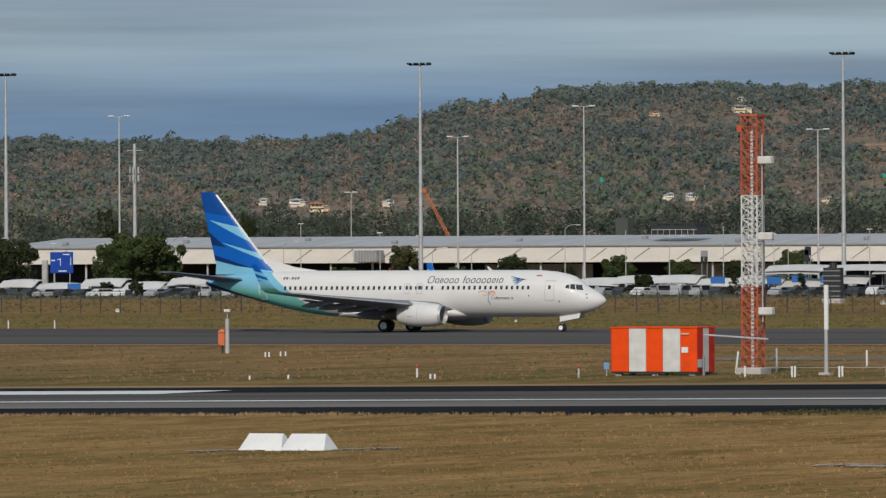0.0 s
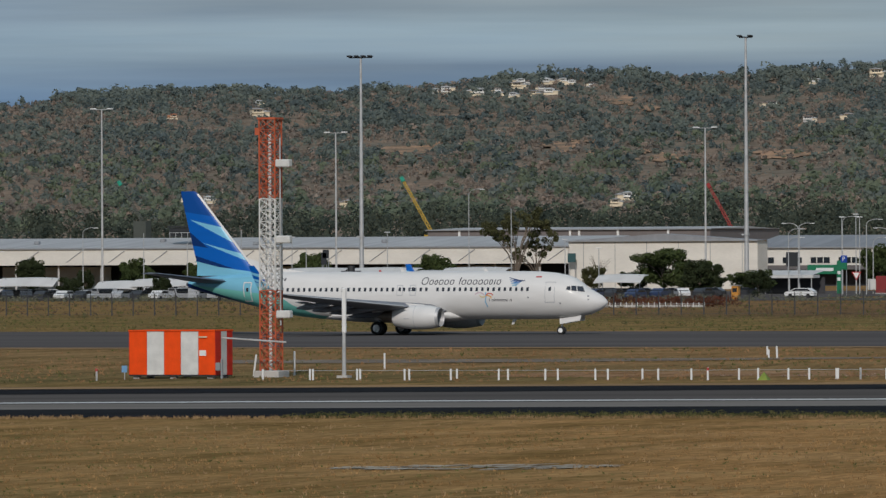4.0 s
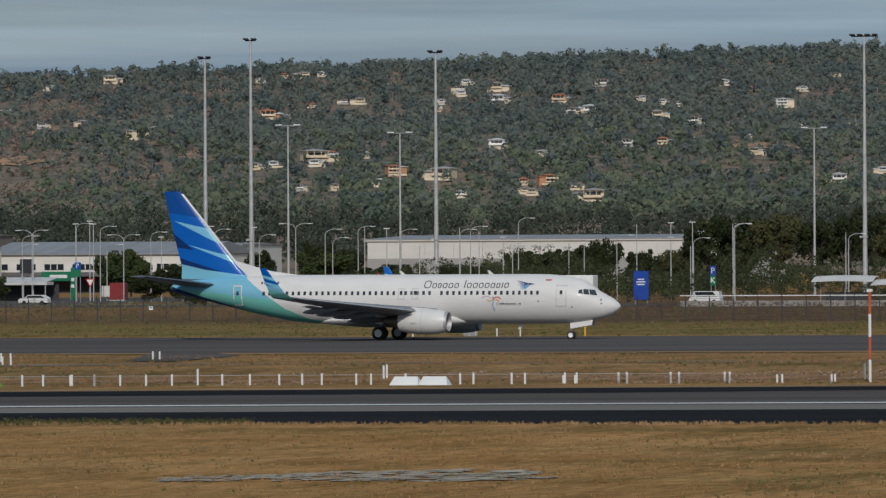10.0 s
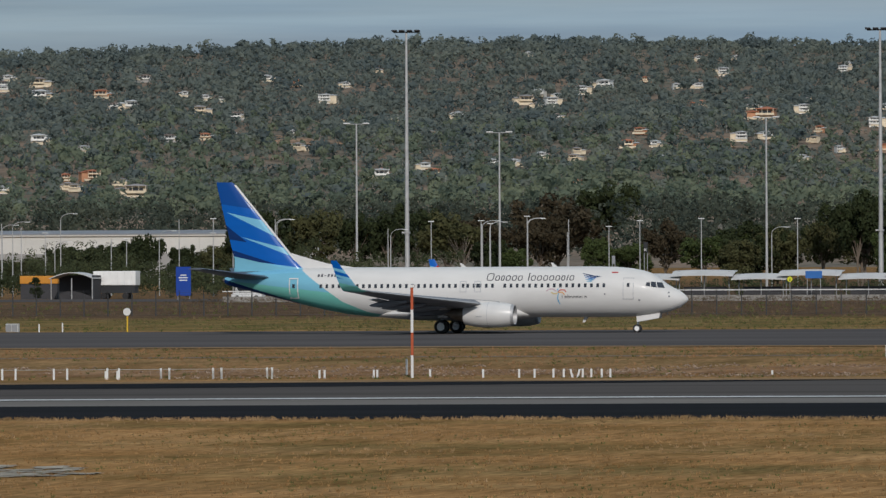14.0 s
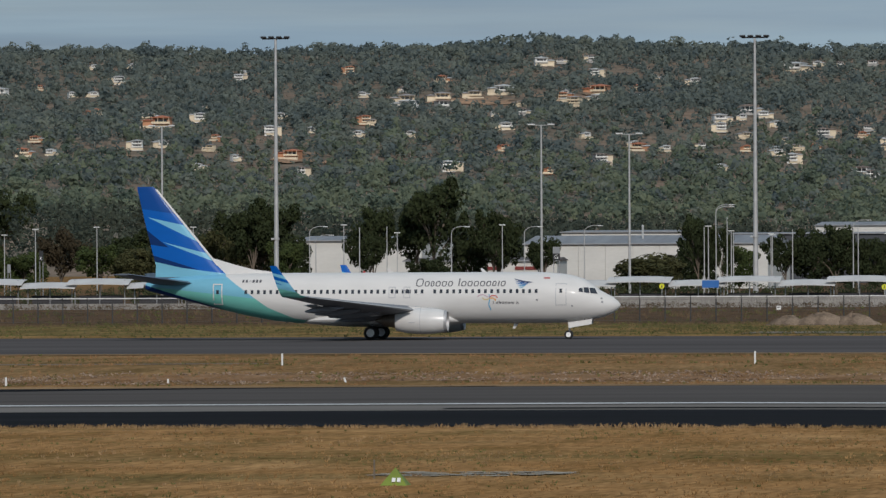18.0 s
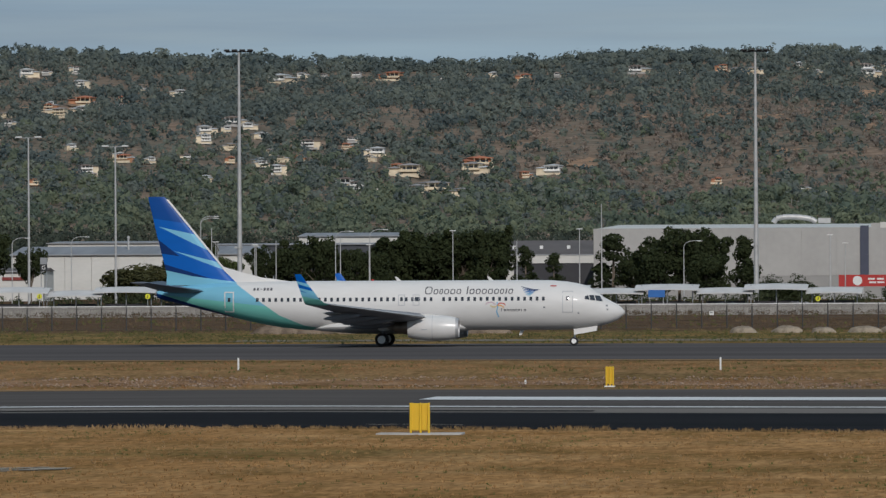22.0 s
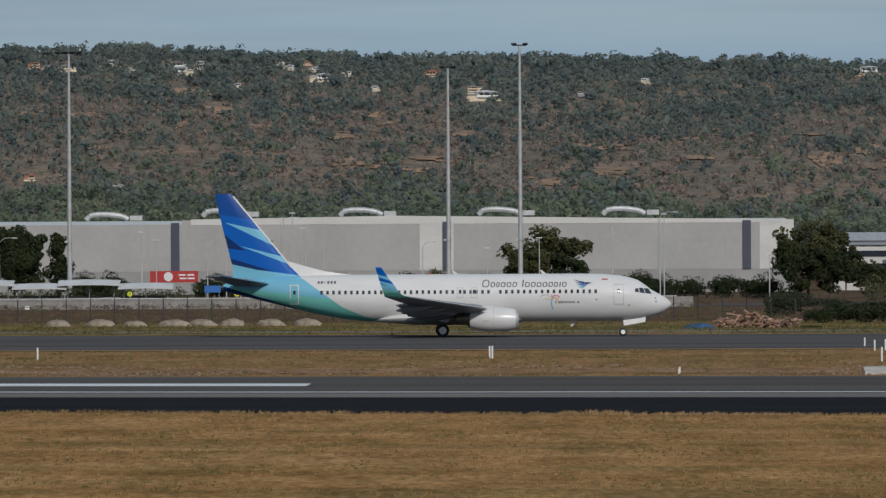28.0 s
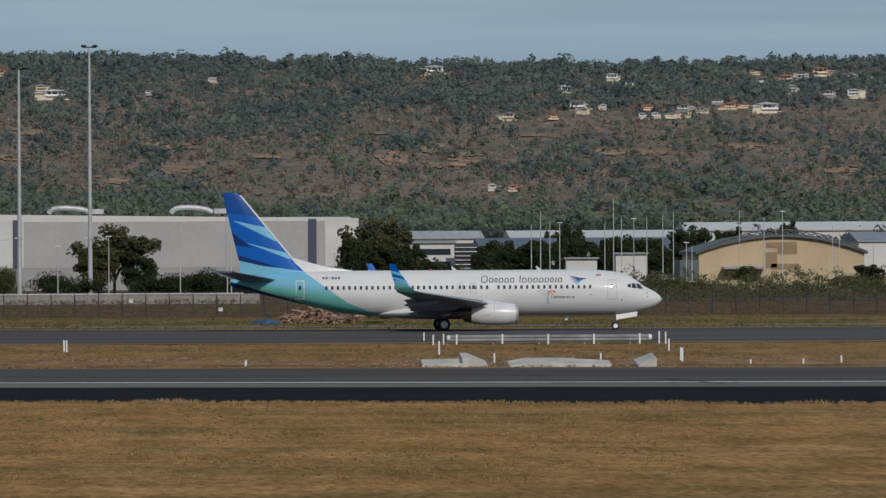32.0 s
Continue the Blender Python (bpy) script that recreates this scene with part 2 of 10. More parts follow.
    def ball(self, c, r, seg=8, rings=5, squash=(1, 1, 1), mi=0):
        vs = [(0, 0, -1)]
        for k in range(1, rings):
            a = -math.pi / 2 + math.pi * k / rings
            vs += [(math.cos(a) * math.cos(2 * math.pi * i / seg), math.cos(a) * math.sin(2 * math.pi * i / seg), math.sin(a)) for i in range(seg)]
        vs.append((0, 0, 1))
        fs = [(0, 1 + (i + 1) % seg, 1 + i) for i in range(seg)]
        for k in range(rings - 2):
            o = 1 + k * seg
            fs += [(o + i, o + (i + 1) % seg, o + seg + (i + 1) % seg, o + seg + i) for i in range(seg)]
        o = 1 + (rings - 2) * seg
        fs += [(o + i, o + (i + 1) % seg, len(vs) - 1) for i in range(seg)]
        return self.add([(c[0] + p[0] * r * squash[0], c[1] + p[1] * r * squash[1], c[2] + p[2] * r * squash[2]) for p in vs], fs, mi)

    def mesh(self, name, mats, smooth=False):
        me = bpy.data.meshes.new(name)
        me.from_pydata(self.v, [], self.f)
        for m in mats if isinstance(mats, (list, tuple)) else [mats]:
            me.materials.append(m)
        if max(self.mi, default=0):
            me.polygons.foreach_set("material_index", self.mi)
        if smooth:
            me.polygons.foreach_set("use_smooth", [True] * len(self.f))
            me.set_sharp_from_angle(angle=radians(40))
        me.update()
        return me


def part(name, mb, mats, parent=None, label="", smooth=False, at=None, kind=""):
    """One mesh object under a thing or a part."""
    me = mb if isinstance(mb, bpy.types.Mesh) else mb.mesh(name, mats, smooth)
    ob = new(name, me)
    if parent is not None:
        ob.parent = parent
    if at is not None:
        ob.matrix_basis = at
    if label or kind:
        tagged(ob, label, kind=kind)
    return ob


def thing(name, label, category, at=None, group="", kind=""):
    ob = new(name)
    ob.empty_display_size = 0.5
    if at is not None:
        ob.matrix_basis = at
    return tagged(ob, label, category, group, kind)


def lerp(pts, x):
    """Piecewise linear through (x, y) pairs."""
    return float(np.interp(x, [p[0] for p in pts], [p[1] for p in pts]))

# ---- the ground ----
def runway_dip(s):
    if s < -45:
        return -0.95 * min(2.2, (-45 - s) / 165) ** 1.5
    return -0.42 * min(1.0, (s + 45) / 90) ** 0.8


def taxi_z(x):
    return -0.10 + 0.27 * math.exp(-((x + 100) / 95) ** 2)


def smooth01(u):
    u = min(1.0, max(0.0, u))
    return u * u * (3 - 2 * u)


def ground_z(x, y):
    s = max(-330.0, min(110.0, x * 371 / max(y, 200.0)))
    a = runway_dip(s)
    b = taxi_z(x)
    u = smooth01((y - 450) / 120)
    z = a * (1 - u) + b * u
    z -= 0.5 * smooth01((606 - y) / 30) * smooth01((y - 500) / 40) * 0.15   # the taxiway's near edge lies a little lower
    ditch = math.exp(-((y - 438) / 9) ** 2) * smooth01((x + 205) / 40) * 0.12
    bank = math.exp(-((y - 478) / 16) ** 2) * smooth01((x + 205) / 40) * 0.35
    z += bank - ditch
    if y > 700:
        z = b * (1 - smooth01((y - 700) / 120)) + 0.0
    if y < 220:
        z = z * smooth01(y / 220)
    return z


XG = [-5000, -3600, -2400, -1700, -1200, -900, -700, -600, -520, -460] + [-420 + 7 * i for i in range(85)] + [190, 230, 300, 400, 520, 700, 1000, 1500, 2300, 3500, 5000]


def strip(name, y0, y1, lift, material, steps, x0=-420, x1=178, label="", category="", parent=None):
    """A paved band between two lines across the field, each a number or a function of x."""
    f0 = y0 if callable(y0) else (lambda x: y0)
    f1 = y1 if callable(y1) else (lambda x: y1)
    xs = [x for x in XG if x0 < x < x1]
    xs = [x0] + xs + [x1]
    mb, n = MB(), steps + 1
    vs = []
    for x in xs:
        for k in range(n):
            y = f0(x) + (f1(x) - f0(x)) * k / steps
            vs.append((x, y, ground_z(x, y) + lift))
    fs = [(i * n + k, (i + 1) * n + k, (i + 1) * n + k + 1, i * n + k + 1) for i in range(len(xs) - 1) for k in range(steps)]
    mb.add(vs, fs)
    return tagged(part(name, mb, material, parent), label, category, kind="structure")


def field_material():
    m = bpy.data.materials.new("dry_grass_field")
    m.use_nodes = True
    n, l = m.node_tree.nodes, m.node_tree.links
    b = n["Principled BSDF"]
    b.inputs["Roughness"].default_value = 0.95
    b.inputs["Specular IOR Level"].default_value = 0.0
    ge = n.new("ShaderNodeNewGeometry")

    def noise_of(scale, stretch, detail=6.0):
        mp = n.new("ShaderNodeMapping")
        mp.inputs["Scale"].default_value = stretch
        l.new(ge.outputs["Position"], mp.inputs["Vector"])
        t = n.new("ShaderNodeTexNoise")
        t.inputs["Scale"].default_value, t.inputs["Detail"].default_value, t.inputs["Roughness"].default_value = scale, detail, 0.62
        l.new(mp.outputs["Vector"], t.inputs["Vector"])
        return t.outputs["Fac"]

    def ramp(fac, *stops):
        r = n.new("ShaderNodeValToRGB")
        e = r.color_ramp.elements
        while len(e) < len(stops):
            e.new(0.5)
        for k, (p, c) in enumerate(stops):
            e[k].position, e[k].color = p, (*c, 1)
        l.new(fac, r.inputs["Fac"])
        return r.outputs["Color"]

    def mix(f, a, c, kind="MIX"):
        x = n.new("ShaderNodeMix")
        x.data_type, x.blend_type = "RGBA", kind
        for v, s in ((f, "Factor"), (a, "A"), (c, "B")):
            if isinstance(v, (int, float)):
                x.inputs[s].default_value = v
            elif isinstance(v, tuple):
                x.inputs[s].default_value = (*v, 1)
            else:
                l.new(v, x.inputs[s])
        return x.outputs["Result"]

    dry = ramp(noise_of(0.09, (1, 1, 1)), (0.3, (0.250, 0.136, 0.052)), (0.5, (0.312, 0.176, 0.074)), (0.7, (0.372, 0.226, 0.102)))
    streak = ramp(noise_of(0.05, (1, 4, 1)), (0.35, (0.88, 0.88, 0.88)), (0.65, (1.09, 1.08, 1.06)))
    dry = mix(1.0, dry, streak, "MULTIPLY")
    green = ramp(noise_of(0.7, (1, 1, 1)), (0.3, (0.070, 0.070, 0.026)), (0.7, (0.15, 0.125, 0.05)))
    where = ramp(noise_of(0.022, (1, 2.2, 1)), (0.50, (0, 0, 0)), (0.68, (0.6, 0.6, 0.6)))
    col = mix(where, dry, green)
    # the strip beside and beyond the taxiway is greener
    sx = n.new("ShaderNodeSeparateXYZ")
    l.new(ge.outputs["Position"], sx.inputs["Vector"])
    band = n.new("ShaderNodeMapRange")
    band.inputs["From Min"].default_value, band.inputs["From Max"].default_value = 640, 668
    l.new(sx.outputs["Y"], band.inputs["Value"])
    band2 = n.new("ShaderNodeMapRange")
    band2.inputs["From Min"].default_value, band2.inputs["From Max"].default_value = 830, 760
    l.new(sx.outputs["Y"], band2.inputs["Value"])
    bb = n.new("ShaderNodeMath")
    bb.operation = "MULTIPLY"
    l.new(band.outputs["Result"], bb.inputs[0])
    l.new(band2.outputs["Result"], bb.inputs[1])
    gnoise = ramp(noise_of(0.045, (1, 3, 1)), (0.35, (0.1, 0.1, 0.1)), (0.54, (0.95, 0.95, 0.95)))
    fac = mix(1.0, gnoise, bb.outputs["Value"], "MULTIPLY")
    verge = ramp(noise_of(0.5, (1, 0.25, 1)), (0.3, (0.078, 0.078, 0.030)), (0.7, (0.195, 0.150, 0.066)))
    col = mix(fac, col, verge)
    # weedy brown ground from the fence to the far road
    dk = n.new("ShaderNodeMapRange")
    dk.inputs["From Min"].default_value, dk.inputs["From Max"].default_value = 750, 790
    l.new(sx.outputs["Y"], dk.inputs["Value"])
    weedy = ramp(noise_of(0.12, (1, 2, 1)), (0.35, (0.070, 0.049, 0.034)), (0.65, (0.150, 0.098, 0.061)))
    dx = n.new("ShaderNodeMapRange")
    dx.inputs["From Min"].default_value, dx.inputs["From Max"].default_value = -400, -270
    dx.inputs["To Min"].default_value = 0.25
    l.new(sx.outputs["X"], dx.inputs["Value"])
    col = mix(mix(1.0, dk.outputs["Result"], dx.outputs["Result"], "MULTIPLY"), col, weedy)
    # the western end of the field is greener
    rat = n.new("ShaderNodeMath")
    rat.operation = "DIVIDE"
    l.new(sx.outputs["X"], rat.inputs[0])
    l.new(sx.outputs["Y"], rat.inputs[1])
    west = n.new("ShaderNodeMapRange")
    west.inputs["From Min"].default_value, west.inputs["From Max"].default_value = -0.32, -0.46
    west.inputs["To Max"].default_value = 0.5
    l.new(rat.outputs["Value"], west.inputs["Value"])
    olive = ramp(noise_of(0.16, (1, 2, 1)), (0.3, (0.125, 0.092, 0.036)), (0.7, (0.215, 0.150, 0.066)))
    col = mix(west.outputs["Result"], col, olive)
    # greyer stalks between runway and taxiway
    bk = n.new("ShaderNodeMapRange")
    bk.inputs["From Min"].default_value, bk.inputs["From Max"].default_value = 420, 440
    bk.inputs["To Max"].default_value = 0.45
    l.new(sx.outputs["Y"], bk.inputs["Value"])
    bk2 = n.new("ShaderNodeMapRange")
    bk2.inputs["From Min"].default_value, bk2.inputs["From Max"].default_value = 560, 545
    l.new(sx.outputs["Y"], bk2.inputs["Value"])
    stalks = ramp(noise_of(0.25, (1, 0.3, 1)), (0.35, (0.120, 0.085, 0.047)), (0.65, (0.215, 0.148, 0.086)))
    col = mix(mix(1.0, bk.outputs["Result"], bk2.outputs["Result"], "MULTIPLY"), col, stalks)
    # olive growth along the drain, at the western end
    gb = n.new("ShaderNodeMapRange")
    gb.inputs["From Min"].default_value, gb.inputs["From Max"].default_value = 476, 446
    l.new(sx.outputs["Y"], gb.inputs["Value"])
    gw = n.new("ShaderNodeMapRange")
    gw.inputs["From Min"].default_value, gw.inputs["From Max"].default_value = -130, -190
    gw.inputs["To Max"].default_value = 0.75
    l.new(sx.outputs["X"], gw.inputs["Value"])
    gfar = n.new("ShaderNodeMapRange")
    gfar.inputs["From Min"].default_value, gfar.inputs["From Max"].default_value = 400, 420
    l.new(sx.outputs["Y"], gfar.inputs["Value"])
    gmask = mix(1.0, mix(1.0, gb.outputs["Result"], gw.outputs["Result"], "MULTIPLY"), gfar.outputs["Result"], "MULTIPLY")
    gmask = mix(1.0, gmask, ramp(noise_of(0.12, (1, 0.4, 1)), (0.36, (0.25, 0.25, 0.25)), (0.56, (1, 1, 1))), "MULTIPLY")
    col = mix(gmask, col, ramp(noise_of(0.4, (1, 0.3, 1)), (0.35, (0.070, 0.070, 0.030)), (0.65, (0.150, 0.120, 0.055))))
    # drifts of bleached and of olive growth, drawn out along the field
    drift = ramp(noise_of(0.30, (1, 0.20, 1), 4.0), (0.36, (0.72, 0.75, 0.68)), (0.50, (1.06, 1.06, 1.06)), (0.66, (1.27, 1.24, 1.20)))
    col = mix(0.85, col, mix(1.0, col, drift, "MULTIPLY"))
    fine = ramp(noise_of(3.0, (1, 0.17, 1), 5.0), (0.28, (0.55, 0.55, 0.55)), (0.72, (1.42, 1.42, 1.42)))
    col = mix(1.0, col, fine, "MULTIPLY")
    l.new(col, b.inputs["Base Color"])
    return m


FIELD = field_material()
YG = [-900, -500, -250, -100, 0, 60, 120, 180, 220, 250, 280, 300, 310, 320, 331, 345, 357, 371, 380, 394, 405, 422, 428, 433, 438, 443, 448, 455, 464, 472, 480, 488, 500, 520, 540, 560, 575, 590, 606, 617, 628, 638, 646, 655, 665, 680, 700, 720, 750, 780, 820, 900, 1100, 1400, 1900, 2600, 3600, 5000]
mb = MB()
mb.add([(x, y, ground_z(x, y)) for x in XG for y in YG],
       [(i * len(YG) + k, (i + 1) * len(YG) + k, (i + 1) * len(YG) + k + 1, i * len(YG) + k + 1) for i in range(len(XG) - 1) for k in range(len(YG) - 1)])


def sheet_z(x, y):
    """Height of the ground sheet itself, between its grid lines."""
    i = max(k for k in range(len(XG) - 1) if XG[k] <= x)
    k = max(q for q in range(len(YG) - 1) if YG[q] <= y)
    u, v = (x - XG[i]) / (XG[i + 1] - XG[i]), (y - YG[k]) / (YG[k + 1] - YG[k])
    return (ground_z(XG[i], YG[k]) * (1 - u) + ground_z(XG[i + 1], YG[k]) * u) * (1 - v) + (ground_z(XG[i], YG[k + 1]) * (1 - u) + ground_z(XG[i + 1], YG[k + 1]) * u) * v


tagged(part("ground", mb, FIELD, smooth=True), "dry brown airfield grass with greener patches", "ground", kind="structure")

ASPH = mat("runway_asphalt", (0.118, 0.108, 0.101), 0.9, spec=0.0, var=0.14, scale=0.05, coords="World", stretch=(0.25, 2, 1), fine=0.08, bump=0.1)
ASPH_L = mat("pale_worn_asphalt", (0.205, 0.190, 0.172), 0.9, spec=0.0, var=0.1, scale=0.08, coords="World", stretch=(0.25, 2, 1), fine=0.08)
ASPH_D = mat("fresh_black_asphalt", (0.017, 0.017, 0.019), 0.9, spec=0.02, var=0.15, scale=0.08, coords="World", stretch=(0.3, 2, 1), fine=0.1)
ASPH_T = mat("taxiway_asphalt", (0.118, 0.109, 0.106), 0.9, spec=0.0, var=0.12, scale=0.05, coords="World", stretch=(0.2, 1.5, 1), fine=0.06)
MARK = mat("runway_white_paint", (0.72, 0.72, 0.70), 0.7, var=0.1, scale=0.4, coords="World", stretch=(0.3, 1, 1))


def near_edge(x):
    return 316 - 0.14 * x + 0.8 * noise.noise((x * 0.05, 0, 0)) + 0.5 * noise.noise((x * 0.3, 5, 0))


def far_edge(x):
    """The runway's far edge, which runs out slightly towards +x."""
    return 407.5 + 14 * smooth01((x + 215) / 200) + 6.5 * smooth01((x + 70) / 70)


strip("runway", 368.5, far_edge, 0.03, ASPH, 6, label="long grey asphalt runway with white side line", category="runway")
strip("runway_shoulder", 356.5, 368.5, 0.03, ASPH_L, 2, label="pale worn asphalt runway shoulder", category="shoulder")
strip("runway_verge", near_edge, 356.5, 0.035, ASPH_D, 4, label="fresh black asphalt band along the runway", category="shoulder")
strip("runway_far_shoulder", lambda x: 393.5 + 9.5 * smooth01((x + 205) / 140) + 18.0 * smooth01((x + 118) / 55), lambda x: far_edge(x) + 0.5, 0.045, ASPH_D, 2, x1=-68, label="dark asphalt shoulder on the runway's far side", category="shoulder")
strip("runway_side_line", 370.2, 372.4, 0.05, MARK, 1, label="thin white painted runway side line", category="line")
strip("runway_centre_mark", 389.6, 398.6, 0.06, MARK, 1, x0=-40.6, x1=-9.9, label="long thick white painted runway mark", category="mark")
strip("runway_centre_mark", 389.6, 398.6, 0.06, MARK, 1, x0=-275, x1=-210.4, label="long thick white painted runway mark", category="mark")
strip("taxiway", 549, 648, 0.03, ASPH_T, 5, label="dark grey asphalt taxiway", category="taxiway")
DIRT = mat("pale_dirt", (0.34, 0.225, 0.125), 0.95, spec=0.0, var=0.2, scale=0.2, coords="World", stretch=(0.3, 1.5, 1), fine=0.15)
strip("runway_edge_dirt", lambda x: far_edge(x) + 1, lambda x: far_edge(x) + 7.5, 0.03, DIRT, 2, label="pale bare dirt strip beside the runway", category="dirt")

# ---- the airliner ----
# local frame: x to the nose, y to its left, z up from the taxiway; the main wheels stand at x = 0
FUS = [  # x, bottom, top, half width
    (19.80, 2.66, 2.76, 0.05), (19.62, 2.42, 3.02, 0.30), (19.2, 2.10, 3.36, 0.62), (18.6, 1.83, 3.68, 0.95), (18.1, 1.68, 3.95, 1.15),
    (17.5, 1.55, 4.42, 1.36), (16.9, 1.46, 4.82, 1.53), (16.2, 1.39, 5.05, 1.68), (15.2, 1.33, 5.25, 1.80), (13.8, 1.30, 5.37, 1.87), (12.0, 1.30, 5.40, 1.88),
    (-4.5, 1.30, 5.40, 1.88), (-6.5, 1.36, 5.40, 1.88), (-8.5, 1.58, 5.40, 1.85), (-10.5, 1.95, 5.38, 1.74), (-12.5, 2.42, 5.33, 1.53), (-14.5, 2.92, 5.24, 1.22),
    (-16.5, 3.42, 5.06, 0.82), (-17.8, 3.75, 4.90, 0.52), (-18.6, 3.96, 4.72, 0.30), (-18.9, 4.12, 4.58, 0.16)]
FX = [f[0] for f in reversed(FUS)]


def fus(x):
    v = [float(np.interp(x, FX, [f[k] for f in reversed(FUS)])) for k in (1, 2, 3)]
    return (v[0] + v[1]) / 2, (v[1] - v[0]) / 2, v[2]


def fus_side(x, z, side=-1, proud=0.0):
    zc, rz, ry = fus(x)
    u = max(-0.98, min(0.98, (z - zc) / rz))
    return (x, side * (ry * math.sqrt(1 - u * u) + proud), z)


def skin(mb, outline, side=-1, proud=0.015, mi=0):
    """A flat panel that follows the hull: outline of (x, z), four corners, split to bend with it."""
    (ax, az), (bx, bz), (cx, cz), (dx, dz) = outline
    n, m = 3, 3
    vs = []
    for i in range(n + 1):
        for k in range(m + 1):
            u, v = i / n, k / m
            x = (ax * (1 - u) + bx * u) * (1 - v) + (dx * (1 - u) + cx * u) * v
            z = (az * (1 - u) + bz * u) * (1 - v) + (dz * (1 - u) + cz * u) * v
            vs.append(fus_side(x, z, side, proud))
    fs = [(i * (m + 1) + k, (i + 1) * (m + 1) + k, (i + 1) * (m + 1) + k + 1, i * (m + 1) + k + 1) for i in range(n) for k in range(m)]
    if side > 0:
        fs = [f[::-1] for f in fs]
    return mb.add(vs, fs, mi)


def livery(name, layers, base):
    """Paint in areas bounded by straight or curved lines on the hull. layers: (colour, list of (a, b, c) that stand for a*x + b*z > c), later over earlier."""
    m = bpy.data.materials.new(name)
    m.use_nodes = True
    n, l = m.node_tree.nodes, m.node_tree.links
    b = n["Principled BSDF"]
    b.inputs["Roughness"].default_value = 0.42
    b.inputs["Coat Weight"].default_value = 0.05
    b.inputs["Specular IOR Level"].default_value = 0.22
    b.inputs["Coat Roughness"].default_value = 0.12
    co = n.new("ShaderNodeTexCoord")
    sp = n.new("ShaderNodeSeparateXYZ")
    l.new(co.outputs["Object"], sp.inputs["Vector"])
    dirt = n.new("ShaderNodeTexNoise")
    mp = n.new("ShaderNodeMapping")
    mp.inputs["Scale"].default_value = (0.35, 1, 1.2)
    l.new(co.outputs["Object"], mp.inputs["Vector"])
    l.new(mp.outputs["Vector"], dirt.inputs["Vector"])
    dirt.inputs["Scale"].default_value, dirt.inputs["Detail"].default_value = 1.3, 6
    col = None

    def mathn(op, a, c):
        x = n.new("ShaderNodeMath")
        x.operation = op
        for k, v in enumerate((a, c)):
            if isinstance(v, (int, float)):
                x.inputs[k].default_value = v
            else:
                l.new(v, x.inputs[k])
        return x.outputs["Value"]

    def half(a, c, d):
        s = mathn("ADD", mathn("MULTIPLY", sp.outputs["X"], a), mathn("MULTIPLY", sp.outputs["Z"], c))
        mr = n.new("ShaderNodeMapRange")
        mr.inputs["From Min"].default_value, mr.inputs["From Max"].default_value = d - 0.02, d + 0.02
        l.new(s, mr.inputs["Value"])
        return mr.outputs["Result"]

    for colour, conds in layers:
        f = None
        for c in conds:
            if c[0] == "curve":   # x left of a curve given as (z, x) pairs
                r = n.new("ShaderNodeValToRGB")
                e = r.color_ramp.elements
                while len(e) < len(c[1]):
                    e.new(0.5)
                for k, (z, x) in enumerate(c[1]):
                    e[k].position = z / 8.0
                    g = (x + 25) / 30.0
                    e[k].color = (g, g, g, 1)
                l.new(mathn("DIVIDE", sp.outputs["Z"], 8.0), r.inputs["Fac"])
                xb = mathn("SUBTRACT", mathn("MULTIPLY", r.outputs["Color"], 30.0), 25.0)
                h = mathn("MINIMUM", mathn("MAXIMUM", mathn("MULTIPLY", mathn("SUBTRACT", xb, sp.outputs["X"]), 20.0), 0.0), 1.0)
            else:
                h = half(*c)
            f = h if f is None else mathn("MULTIPLY", f, h)
        x = n.new("ShaderNodeMix")
        x.data_type = "RGBA"
        l.new(f, x.inputs["Factor"])
        if col is None:
            x.inputs["A"].default_value = (*base, 1)
        else:
            l.new(col, x.inputs["A"])
        x.inputs["B"].default_value = (*colour, 1)
        col = x.outputs["Result"]
    hs = n.new("ShaderNodeHueSaturation")
    mr = n.new("ShaderNodeMapRange")
    mr.inputs["From Min"].default_value, mr.inputs["From Max"].default_value = 0.3, 0.7
    mr.inputs["To Min"].default_value, mr.inputs["To Max"].default_value = 0.94, 1.02
    l.new(dirt.outputs["Fac"], mr.inputs["Value"])
    l.new(mr.outputs["Result"], hs.inputs["Value"])
    l.new(col, hs.inputs["Color"])
    l.new(hs.outputs["Color"], b.inputs["Base Color"])
    return m


def line_above(p, q):
    """The half plane above the line through p and q, each (x, z)."""
    a, c = -(q[1] - p[1]), (q[0] - p[0])
    if c < 0:
        a, c = -a, -c
    return a, c, a * p[0] + c * p[1]


def line_below(p, q):
    a, c, d = line_above(p, q)
    return -a, -c, -d


